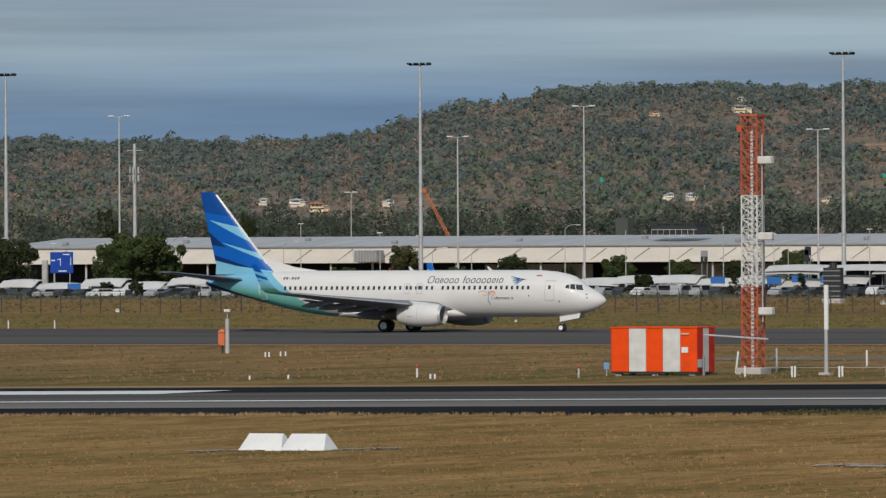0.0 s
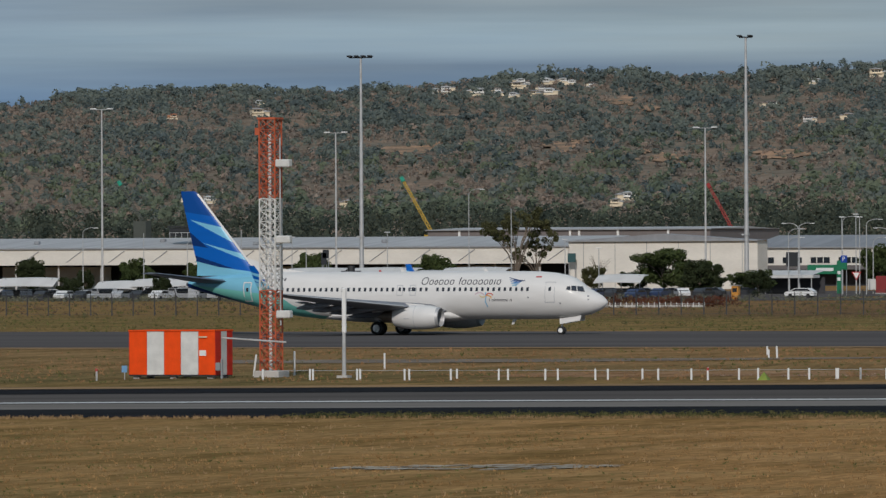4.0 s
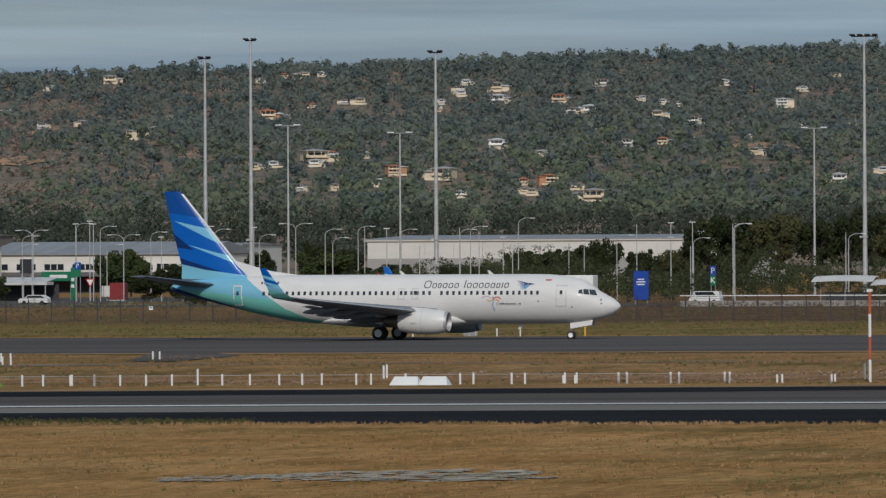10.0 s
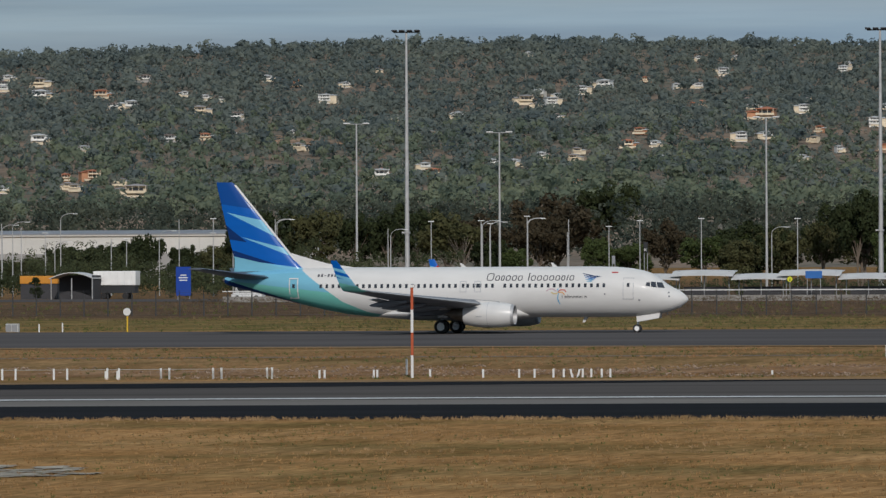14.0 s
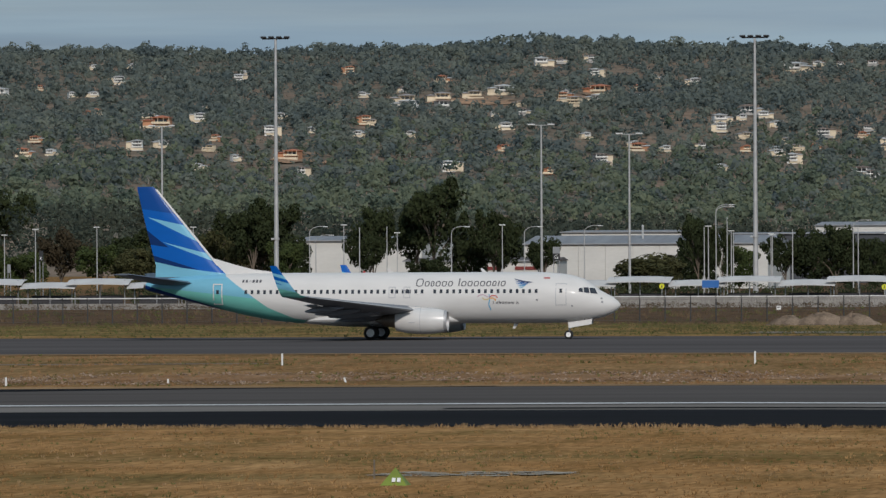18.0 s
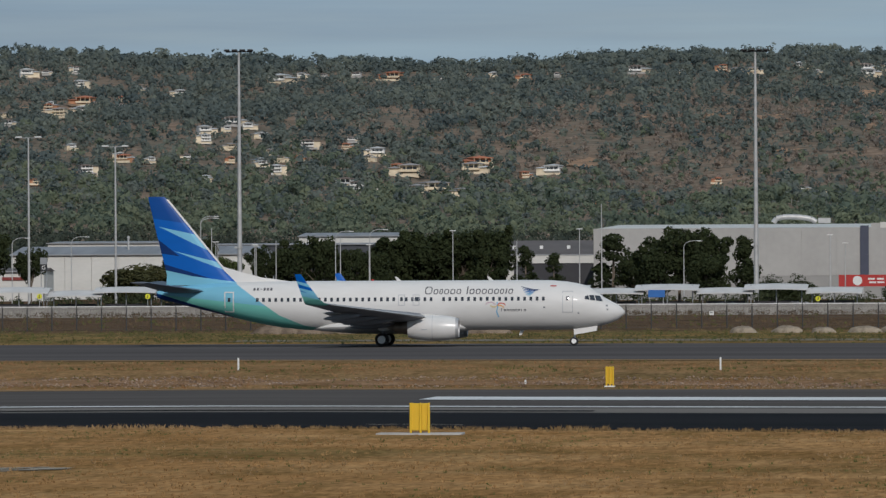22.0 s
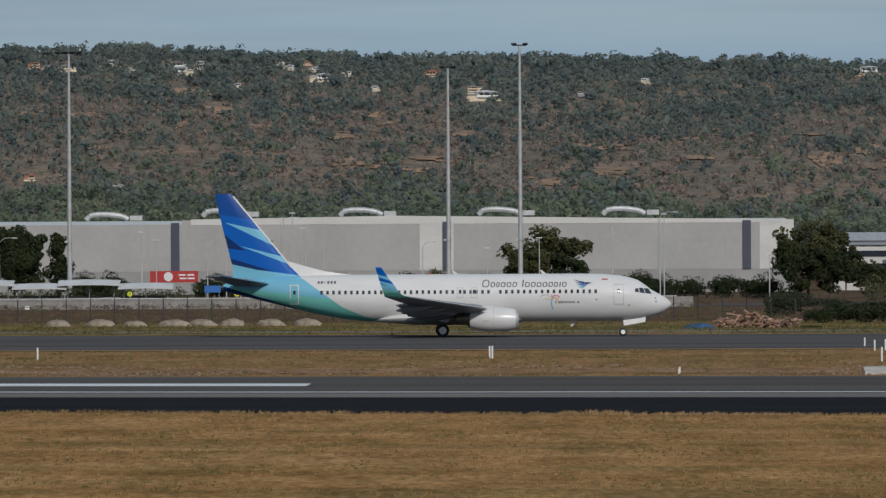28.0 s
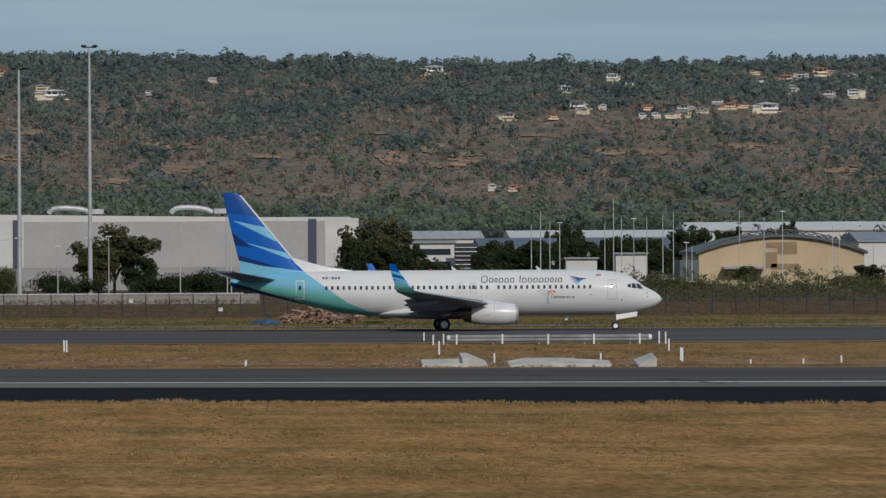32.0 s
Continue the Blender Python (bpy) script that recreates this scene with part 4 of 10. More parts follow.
for s in (-1, 1):
    part("nose_gear_door", MB().add([(15.6, s * 0.42, 1.36), (17.55, s * 0.42, 1.62), (17.5, s * 0.55, 1.20), (15.65, s * 0.55, 0.88), (15.6, s * 0.45, 1.36), (17.55, s * 0.45, 1.62), (17.5, s * 0.58, 1.20), (15.65, s * 0.58, 0.88)],
                                [(0, 1, 2, 3), (7, 6, 5, 4), (0, 4, 5, 1), (1, 5, 6, 2), (2, 6, 7, 3), (3, 7, 4, 0)]), PWHITE, plane)

# ---- the wooded scarp behind ----
CREST = [(-60, 60), (-34, 66), (-30, 70), (-28.2, 66), (-27.8, 67.5), (-27.2, 69), (-26.9, 72), (-26.5, 80), (-26.1, 87.5), (-25.5, 95.5), (-24.6, 99), (-23.5, 97), (-22.7, 102), (-21.8, 108), (-20.8, 106), (-19.6, 112.5), (-17.8, 115), (-16.1, 120), (-14.7, 123), (-12.6, 124), (-11, 123), (-9.4, 125), (-8.8, 129), (-8.2, 125), (-5.6, 120), (-4.55, 125), (-3.3, 127.5), (-2.2, 122.5), (-1.2, 120.5), (0.3, 120), (2, 116.5), (3.7, 114), (5.2, 115.5), (8, 116), (30, 80)]
R0, R1 = 2500.0, 4600.0


def hill_z(az, r):
    """Height of the scarp: az in degrees clockwise from +y, r metres out."""
    top = lerp(CREST, az) - 0.5
    u = (r - R0) / (R1 - R0)
    if u <= 0:
        return 0.0
    x, y = r * math.sin(radians(az)), r * math.cos(radians(az))
    s = min(1.0, u) ** 1.15
    gully = noise.fractal((x / 420, y / 900, 3.1), 1.0, 2.0, 4) * 0.13 * math.sin(math.pi * min(1.0, u))
    if u > 1:
        return top - 9 * (u - 1) * 10
    return top * (s + gully)


AZ = [-62, -52, -44] + [-38 + 0.3 * i for i in range(180)] + [20, 30, 42]
RR = [R0 + (R1 - R0) * k / 44 for k in range(45)] + [4750, 4900]
mb = MB()
mb.add([(r * math.sin(radians(a)), r * math.cos(radians(a)), hill_z(a, r) - (0.5 if r <= R0 else 0)) for a in AZ for r in RR],
       [(i * len(RR) + k, (i + 1) * len(RR) + k, (i + 1) * len(RR) + k + 1, i * len(RR) + k + 1) for i in range(len(AZ) - 1) for k in range(len(RR) - 1)])
HILLM = mat("hill_earth", (0.250, 0.180, 0.130), 0.95, scale=0.02, col2=(0.145, 0.132, 0.104), coords="World", detail=8, fine=0.3, spec=0.03)
tagged(part("hillside", mb, HILLM, smooth=True), "long wooded scarp of dry red earth", "hill", kind="structure")

# ---- houses on the scarp ----
H_WALL = {"w": paint("house_white_wall", (0.80, 0.79, 0.75), 0.7, rnd=0.1), "c": paint("house_cream_wall", (0.72, 0.61, 0.44), 0.7, rnd=0.1), "o": paint("house_brick_wall", (0.48, 0.24, 0.13), 0.8, rnd=0.15), "g": paint("house_grey_wall", (0.42, 0.41, 0.39), 0.8, rnd=0.1)}
H_ROOF = {"w": paint("roof_pale_sheet", (0.52, 0.52, 0.51), 0.5, rnd=0.2), "c": paint("roof_grey_tile", (0.30, 0.28, 0.27), 0.7, rnd=0.2), "o": paint("roof_terracotta", (0.42, 0.15, 0.075), 0.75, rnd=0.15), "g": paint("roof_brown_tile", (0.20, 0.15, 0.12), 0.75, rnd=0.2)}
H_GLASS = paint("house_window", (0.05, 0.055, 0.06), 0.15)


def hill_house(style, storeys, seed):
    """A long low house, ten metres wide at scale one: a main block and a wing that steps forward, deep verandas, low hipped roofs."""
    g = random.Random(seed)
    h = 2.5 * storeys
    ob = thing("hill_house", {"w": "white house with grey roof among hillside trees", "c": "cream house with grey roof among hillside trees", "o": "brick house with terracotta roof on the hillside", "g": "grey house with brown roof on the hillside"}[style], "house", group="houses on the scarp")
    side = g.choice((-1, 1))
    lo, hi = (-5.0, 1.6) if side > 0 else (-1.6, 5.0)
    m = (lo + hi) / 2
    low = h - g.choice((0.7, 1.1, 1.5))
    trim = H_WALL["w" if style in "wg" else "c"]
    part("wall", MB().box((m, 0, h / 2 - 1.4), (hi - lo, 6, h + 2.8)), H_WALL[style], ob)
    part("wing", MB().box((side * 3.2, -1.1, low / 2 - 1.4), (3.6, 6, low + 2.8)), H_WALL[g.choice("wc") if style != "o" else "o"], ob)

    def hip(x0, x1, y0, y1, z, rise):
        o, q = 0.45, min(x1 - x0, y1 - y0) * 0.5
        return MB().add([(x0 - o, y0 - o, z), (x1 + o, y0 - o, z), (x1 + o, y1 + o, z), (x0 - o, y1 + o, z), (x0 + q, (y0 + y1) / 2, z + rise), (x1 - q, (y0 + y1) / 2, z + rise),
                         (x0 - o, y0 - o, z - 0.18), (x1 + o, y0 - o, z - 0.18), (x1 + o, y1 + o, z - 0.18), (x0 - o, y1 + o, z - 0.18)],
                        [(0, 1, 5, 4), (1, 2, 5), (2, 3, 4, 5), (3, 0, 4), (9, 8, 7, 6), (0, 6, 7, 1), (1, 7, 8, 2), (2, 8, 9, 3), (3, 9, 6, 0)])

    part("roof", hip(lo, hi, -4.0, 3, h, g.uniform(0.7, 1.0)), H_ROOF[style], ob)
    part("wing_roof", hip(min(side * 1.5, side * 5.0), max(side * 1.5, side * 5.0), -4.4, 2.2, low, g.uniform(0.6, 0.9)), H_ROOF[style if g.random() < 0.6 else "w"], ob)
    deck = MB()
    for s in range(storeys):
        z = 2.5 * s
        part("window_band", MB().box((m, -3.03, z + 1.25), ((hi - lo) * 0.7, 0.12, 0.95)), H_GLASS, ob)
        deck.box((m, -3.7, z), (hi - lo + 0.4, 1.6, 0.25)).box((m, -4.45, z + 0.5), (hi - lo + 0.4, 0.08, 0.55))
        for k in range(4):
            deck.box((lo + 0.15 + (hi - lo - 0.3) * k / 3, -4.3, z + 1.2), (0.17, 0.2, 2.4))
    part("veranda", deck, trim, ob)
    part("terrace", MB().box((g.uniform(-1, 1), -6.2, -1.5), (g.uniform(7, 12), 1.4, 1.3)), H_WALL["c" if style != "g" else "g"], ob)
    return ob


HOUSES = {(s, n, v): hill_house(s, n, 5 + n + 3 * v) for s in "wcog" for n in (1, 2) for v in (0, 1)}
USED = set()
CLEAR = {}   # house sites by bearing, kept open towards the plain


def on_slope(az, el):
    """The range at which the slope shows at that height angle."""
    r = R0 + 30
    while r < R1 and math.degrees((hill_z(az, r) - EYE) / r) < el:
        r += 8
    return r


def hill_houses(rows):
    for az, el, w, style in rows:
        r = min(on_slope(az, el - 0.02), R1 - 90)
        n = 2 if 7.0 < w < 11.0 and (az * 31) % 1 < 0.3 else 1
        k = w / 11.4
        m = pose(r * math.sin(radians(az)), r * math.cos(radians(az)), hill_z(az, r) + 1.5, 0, 0, -az + ((az * 53) % 1 - 0.5) * 44) @ Matrix.Diagonal((k, max(0.6, k), max(0.58, min(1.15, k * (0.95 if n == 1 else 0.66))), 1))
        half = math.degrees(0.5 * w / r)
        for q in range(int((az - half) * 10) - 1, int((az + half) * 10) + 2):
            CLEAR.setdefault(q, []).append((az, half, r))
        key = (style, n, int((az * 17) % 2))
        if key not in USED:
            USED.add(key)
            HOUSES[key].matrix_basis = m
        else:
            copy_thing(HOUSES[key], Matrix.Identity(4)).matrix_basis = m


hill_houses([(-24.135, 1.062, 5.8, "w"), (-24.135, 0.992, 10.6, "c"), (-24.765, 0.963, 5.8, "o"), (-27.338, 0.326, 7.9, "w"), (-27.603, 0.335, 5.3, "w"), (-26.703, 0.323, 5.3, "w"), (-24.657, 0.353, 4.8, "w"), (-24.494, 0.352, 5.3, "w"), (-27.195, 0.292, 9.2, "o")])
hill_houses([(-23.515, 0.322, 6.2, "c"), (-22.852, 1.162, 4.3, "w"), (-22.765, 1.142, 8.9, "w"), (-22.561, 1.131, 10.8, "w"), (-22.422, 1.148, 5.9, "g"), (-22.400, 1.121, 6.2, "w"), (-22.280, 1.108, 6.7, "w"), (-22.255, 1.207, 7.9, "w"), (-22.242, 1.180, 9.9, "c"), (-22.168, 1.212, 4.9, "g"), (-22.131, 1.119, 7.7, "c"), (-22.093, 1.157, 5.9, "g"), (-22.036, 1.224, 8.9, "w"), (-22.014, 1.134, 8.7, "w"), (-21.948, 1.238, 5.9, "w"), (-21.881, 1.203, 6.9, "w"), (-21.732, 1.185, 4.9, "g"), (-21.542, 0.317, 5.4, "c"), (-21.494, 0.362, 8.2, "w"), (-20.455, 1.029, 9.2, "g"), (-20.144, 0.921, 7.8, "g"), (-20.113, 1.200, 7.5, "w"), (-19.882, 0.939, 7.8, "c"), (-19.649, 1.252, 12.3, "c")])
hill_houses([(-19.509, 0.843, 7.5, "c"), (-19.372, 0.879, 10.1, "c"), (-19.235, 0.971, 5.6, "w"), (-18.602, 0.621, 7.5, "c"), (-18.579, 1.251, 5.9, "w"), (-18.500, 0.992, 13.1, "o"), (-18.477, 0.633, 6.8, "w"), (-18.412, 1.280, 6.9, "o"), (-18.376, 0.979, 4.5, "w"), (-18.288, 1.272, 9.8, "c"), (-18.279, 0.463, 5.6, "g"), (-18.214, 1.060, 5.0, "o"), (-18.166, 0.634, 7.5, "w"), (-18.154, 0.681, 16.9, "c"), (-18.126, 1.296, 6.9, "w"), (-18.060, 0.459, 4.2, "c"), (-18.054, 0.698, 6.2, "o"), (-17.990, 1.091, 6.3, "g"), (-17.878, 1.090, 9.1, "c"), (-17.825, 0.697, 4.6, "w"), (-17.731, 0.488, 7.8, "w"), (-17.617, 0.878, 5.8, "w"), (-17.617, 0.933, 6.8, "w"), (-17.606, 0.567, 8.8, "o")])
hill_houses([(-17.468, 0.919, 5.9, "o"), (-17.306, 1.031, 4.4, "o"), (-17.305, 1.048, 5.3, "g"), (-17.283, 0.543, 13.7, "c"), (-17.280, 1.088, 6.3, "w"), (-17.143, 1.147, 8.3, "w"), (-17.143, 1.179, 9.3, "g"), (-17.110, 0.405, 6.8, "w"), (-17.081, 1.224, 8.5, "w"), (-16.844, 1.186, 13.0, "c"), (-16.841, 0.767, 11.3, "w"), (-16.827, 1.096, 12.9, "w"), (-16.703, 0.493, 6.3, "o"), (-16.674, 0.430, 4.8, "c"), (-16.599, 0.423, 6.2, "c"), (-16.528, 0.704, 6.9, "w"), (-16.512, 0.497, 8.8, "o"), (-16.404, 1.102, 11.6, "o"), (-16.390, 0.892, 6.2, "g"), (-16.335, 1.019, 7.8, "g"), (-16.263, 0.458, 6.9, "c"), (-16.218, 1.021, 12.1, "w"), (-16.211, 0.899, 7.4, "c"), (-16.201, 0.381, 13.5, "c")])
hill_houses([(-16.110, 1.217, 10.3, "g"), (-15.925, 0.778, 8.6, "g"), (-15.824, 1.104, 5.3, "w"), (-15.688, 0.981, 10.5, "c"), (-15.662, 1.078, 5.3, "w"), (-15.651, 0.789, 7.5, "o"), (-15.538, 1.065, 4.5, "w"), (-15.464, 0.803, 5.7, "g"), (-15.426, 0.938, 9.6, "g"), (-15.201, 1.213, 8.3, "w"), (-15.045, 0.814, 5.0, "w"), (-15.006, 1.177, 8.2, "o"), (-14.979, 0.709, 7.6, "c"), (-14.770, 1.051, 10.4, "w"), (-14.665, 1.168, 7.2, "w"), (-14.639, 0.901, 5.2, "c"), (-14.424, 0.507, 10.5, "w"), (-14.408, 1.266, 5.3, "c"), (-14.374, 0.526, 4.2, "o"), (-14.310, 0.922, 5.9, "w"), (-14.100, 0.562, 6.9, "w"), (-14.012, 0.804, 5.6, "c"), (-14.001, 0.517, 8.2, "o"), (-13.849, 0.935, 8.5, "w")])
hill_houses([(-13.577, 0.587, 5.8, "w"), (-13.415, 0.591, 6.9, "w"), (-13.368, 1.042, 12.3, "c"), (-13.312, 1.382, 6.3, "w"), (-13.294, 0.894, 4.5, "g"), (-13.276, 1.011, 6.8, "c"), (-13.263, 1.093, 9.6, "w"), (-13.228, 0.643, 4.7, "w"), (-13.152, 1.023, 9.3, "w"), (-13.127, 1.078, 5.5, "w"), (-13.103, 0.923, 6.5, "g"), (-12.980, 0.619, 6.6, "c"), (-12.967, 0.674, 6.3, "c"), (-12.961, 0.437, 4.8, "o"), (-12.928, 1.109, 8.4, "w"), (-12.791, 1.158, 11.6, "w"), (-12.594, 0.721, 9.1, "o"), (-12.506, 0.818, 6.6, "o"), (-12.480, 1.193, 6.9, "o"), (-12.395, 0.720, 5.3, "w"), (-12.341, 0.625, 5.3, "w"), (-12.249, 1.145, 5.7, "w"), (-12.107, 1.146, 7.1, "w"), (-12.100, 1.012, 8.1, "o")])
hill_houses([(-12.094, 1.345, 5.0, "w"), (-11.934, 1.239, 10.2, "w"), (-11.833, 1.351, 5.4, "w"), (-11.804, 0.758, 8.0, "w"), (-11.748, 1.039, 5.1, "g"), (-11.686, 0.972, 10.0, "c"), (-11.636, 0.934, 14.0, "o"), (-11.625, 0.775, 8.5, "w"), (-11.350, 0.958, 8.3, "w"), (-11.334, 0.614, 7.3, "w"), (-11.264, 0.751, 5.5, "c"), (-11.262, 1.044, 7.7, "c"), (-11.206, 0.825, 4.7, "o"), (-11.077, 0.675, 4.2, "w"), (-11.030, 1.248, 8.4, "w"), (-11.000, 1.297, 4.7, "w"), (-10.802, 0.866, 8.8, "w"), (-10.740, 0.985, 6.7, "w"), (-10.679, 0.686, 10.5, "o"), (-10.580, 0.561, 7.9, "g"), (-10.516, 0.879, 5.1, "w"), (-10.257, 1.306, 8.0, "o"), (-10.167, 0.848, 7.1, "w"), (-10.154, 0.932, 7.4, "o")])
hill_houses([(-10.141, 1.136, 7.1, "w"), (-10.097, 0.932, 4.9, "c"), (-9.872, 1.168, 5.4, "g"), (-9.859, 1.088, 13.6, "c"), (-9.847, 1.048, 13.7, "w"), (-9.791, 0.848, 6.3, "w"), (-9.610, 1.104, 13.1, "c"), (-9.560, 1.246, 9.2, "o"), (-9.548, 1.054, 12.0, "g"), (-9.513, 0.596, 10.1, "w"), (-9.366, 1.123, 10.9, "c"), (-9.195, 0.987, 4.6, "w"), (-9.151, 0.741, 6.1, "o"), (-9.149, 1.159, 12.8, "w"), (-9.138, 0.898, 8.8, "w"), (-9.013, 1.064, 6.8, "c"), (-8.976, 1.001, 8.3, "g"), (-8.837, 1.369, 11.8, "w"), (-8.803, 0.577, 5.0, "o"), (-8.707, 1.373, 6.7, "g"), (-8.689, 1.144, 4.4, "w"), (-8.676, 1.104, 7.8, "o"), (-8.639, 1.067, 10.6, "c"), (-8.548, 0.830, 5.0, "w")])
hill_houses([(-8.513, 1.377, 7.7, "g"), (-8.452, 1.096, 11.2, "w"), (-8.452, 1.153, 13.3, "o"), (-8.447, 1.277, 8.9, "w"), (-8.417, 0.645, 8.8, "g"), (-8.368, 0.605, 8.0, "c"), (-8.353, 1.137, 5.3, "c"), (-8.198, 0.766, 5.8, "w"), (-8.178, 1.176, 6.3, "o"), (-8.166, 1.117, 8.8, "g"), (-8.131, 0.738, 9.1, "o"), (-8.041, 1.255, 4.6, "w"), (-7.986, 1.240, 5.2, "w"), (-7.969, 0.730, 5.5, "w"), (-7.763, 1.216, 9.5, "w"), (-7.708, 0.751, 5.4, "g"), (-7.575, 0.864, 7.7, "w"), (-7.550, 0.941, 9.9, "w"), (-7.547, 0.591, 6.5, "w"), (-7.408, 0.951, 5.0, "w"), (-7.397, 0.819, 7.9, "c"), (-7.385, 0.727, 4.9, "o"), (-7.333, 1.005, 11.8, "g"), (-7.234, 0.970, 8.0, "w")])
hill_houses([(-7.173, 0.718, 6.8, "w"), (-7.172, 0.697, 6.8, "w"), (-7.171, 0.907, 7.3, "w"), (-7.084, 0.784, 4.7, "c"), (-7.027, 0.636, 7.6, "w"), (-6.996, 0.736, 6.9, "c"), (-6.981, 1.316, 16.3, "w"), (-6.871, 0.735, 4.9, "o"), (-6.843, 1.342, 7.4, "w"), (-6.800, 0.828, 10.3, "g"), (-6.705, 1.342, 5.8, "g"), (-6.520, 0.821, 6.3, "o"), (-6.508, 0.551, 11.5, "g"), (-6.483, 0.513, 9.9, "g"), (-6.482, 0.864, 6.1, "g"), (-6.468, 1.346, 7.8, "g"), (-6.357, 0.738, 6.1, "c"), (-6.332, 0.780, 10.9, "w"), (-6.295, 0.507, 5.6, "w"), (-6.205, 1.330, 13.6, "o"), (-6.132, 0.662, 9.0, "o"), (-6.106, 0.639, 15.5, "c"), (-5.944, 0.511, 16.9, "c"), (-5.847, 1.320, 7.4, "g")])
hill_houses([(-5.718, 0.474, 9.8, "c"), (-5.605, 0.692, 15.1, "o"), (-5.604, 1.297, 6.7, "o"), (-5.580, 0.647, 13.4, "c"), (-5.474, 1.348, 6.3, "w"), (-5.241, 1.317, 9.6, "o"), (-5.228, 0.607, 5.8, "o"), (-5.053, 0.639, 11.8, "w"), (-4.990, 1.339, 5.8, "g"), (-4.763, 0.412, 5.7, "o"), (-4.393, 1.368, 12.6, "g"), (-4.085, 1.359, 5.0, "w"), (-3.840, 0.557, 5.0, "o"), (-3.805, 1.370, 7.3, "o"), (-3.679, 1.357, 9.6, "c"), (-3.567, 1.361, 9.6, "c"), (-3.216, 1.399, 9.3, "w"), (-3.187, 0.491, 4.8, "g"), (-3.104, 1.348, 6.7, "w"), (-3.062, 0.473, 4.8, "c"), (-2.741, 1.376, 11.7, "g"), (-2.709, 1.334, 12.4, "w"), (-2.609, 1.375, 7.4, "w"), (-2.328, 1.231, 5.2, "w")])
hill_houses([(-2.004, 1.401, 7.5, "g"), (-1.942, 1.364, 6.3, "w"), (-1.804, 1.413, 6.9, "o"), (-1.754, 1.350, 5.9, "w"), (-1.710, 1.280, 12.4, "w"), (-1.521, 1.316, 6.2, "w"), (-1.306, 1.207, 5.6, "w"), (-0.904, 1.306, 9.7, "o"), (-0.574, 1.179, 9.2, "c"), (-0.535, 1.141, 18.1, "w"), (0.204, 1.162, 5.5, "g"), (0.681, 1.250, 5.7, "w"), (2.224, 1.293, 5.9, "o"), (2.273, 1.308, 16.8, "w"), (2.769, 0.437, 6.2, "w"), (2.852, 0.968, 10.3, "c"), (2.930, 0.436, 5.3, "o"), (3.184, 0.971, 5.2, "o"), (3.282, 1.167, 10.3, "w"), (3.376, 1.041, 13.3, "g"), (3.416, 1.008, 6.1, "c"), (3.554, 1.040, 4.4, "w"), (3.633, 1.253, 10.7, "w"), (3.749, 1.212, 6.7, "w")])
hill_houses([(3.862, 0.967, 6.0, "w"), (3.884, 1.030, 6.2, "o"), (3.955, 0.977, 4.8, "w"), (4.052, 0.971, 6.0, "c"), (4.153, 0.978, 7.8, "c"), (4.189, 1.024, 9.7, "g"), (4.304, 1.010, 7.9, "c"), (4.402, 1.070, 6.8, "g"), (4.480, 1.035, 8.8, "o"), (4.546, 1.212, 4.8, "w"), (4.594, 1.041, 6.2, "o"), (4.657, 1.284, 6.9, "o"), (4.723, 1.221, 11.5, "g"), (4.725, 1.184, 10.4, "w"), (4.734, 1.015, 14.9, "w"), (4.862, 1.233, 11.5, "o"), (4.904, 1.163, 9.3, "g"), (4.968, 1.152, 9.3, "w"), (5.000, 1.250, 9.7, "g"), (5.150, 1.282, 14.7, "o"), (5.210, 1.123, 9.2, "g"), (5.379, 1.255, 9.7, "c"), (5.425, 1.114, 10.6, "w"), (5.507, 1.239, 5.0, "o")])
for key, ob in HOUSES.items():
    if key not in USED:
        ob.matrix_basis = pose(3600 * math.sin(radians(-14)), 3600 * math.cos(radians(-14)), hill_z(-14, 3600))

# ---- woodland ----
# Leaf tones lifted and blued: distance haze is put into the base colour.
HLEAF = mat("hazed_hill_foliage", (0.203, 0.228, 0.187), 0.95, scale=0.030, col2=(0.113, 0.144, 0.145), coords="World", island=0.04, fine=0.12, detail=5, spec=0.03)
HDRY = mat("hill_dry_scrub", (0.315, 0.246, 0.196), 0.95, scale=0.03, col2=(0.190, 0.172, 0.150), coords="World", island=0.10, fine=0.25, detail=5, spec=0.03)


def leafy(m, share=0.4):
    """Thin leaves let part of the light through."""
    n, l = m.node_tree.nodes, m.node_tree.links
    b = n["Principled BSDF"]
    tr, mx = n.new("ShaderNodeBsdfTranslucent"), n.new("ShaderNodeMixShader")
    l.new(b.inputs["Base Color"].links[0].from_socket, tr.inputs["Color"])
    mx.inputs["Fac"].default_value = share
    l.new(b.outputs["BSDF"], mx.inputs[1])
    l.new(tr.outputs["BSDF"], mx.inputs[2])
    l.new(mx.outputs["Shader"], n["Material Output"].inputs["Surface"])
    return m


# Foot-slope leaves carry the same haze lift in their colour.
HLOW = leafy(mat("hazed_foot_slope_foliage", (0.213, 0.241, 0.156), 0.95, scale=0.030, col2=(0.113, 0.148, 0.116), coords="World", island=0.06, fine=0.12, detail=5, spec=0.03), 0.42)
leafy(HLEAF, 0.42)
leafy(HDRY, 0.35)
rng = np.random.default_rng(7)


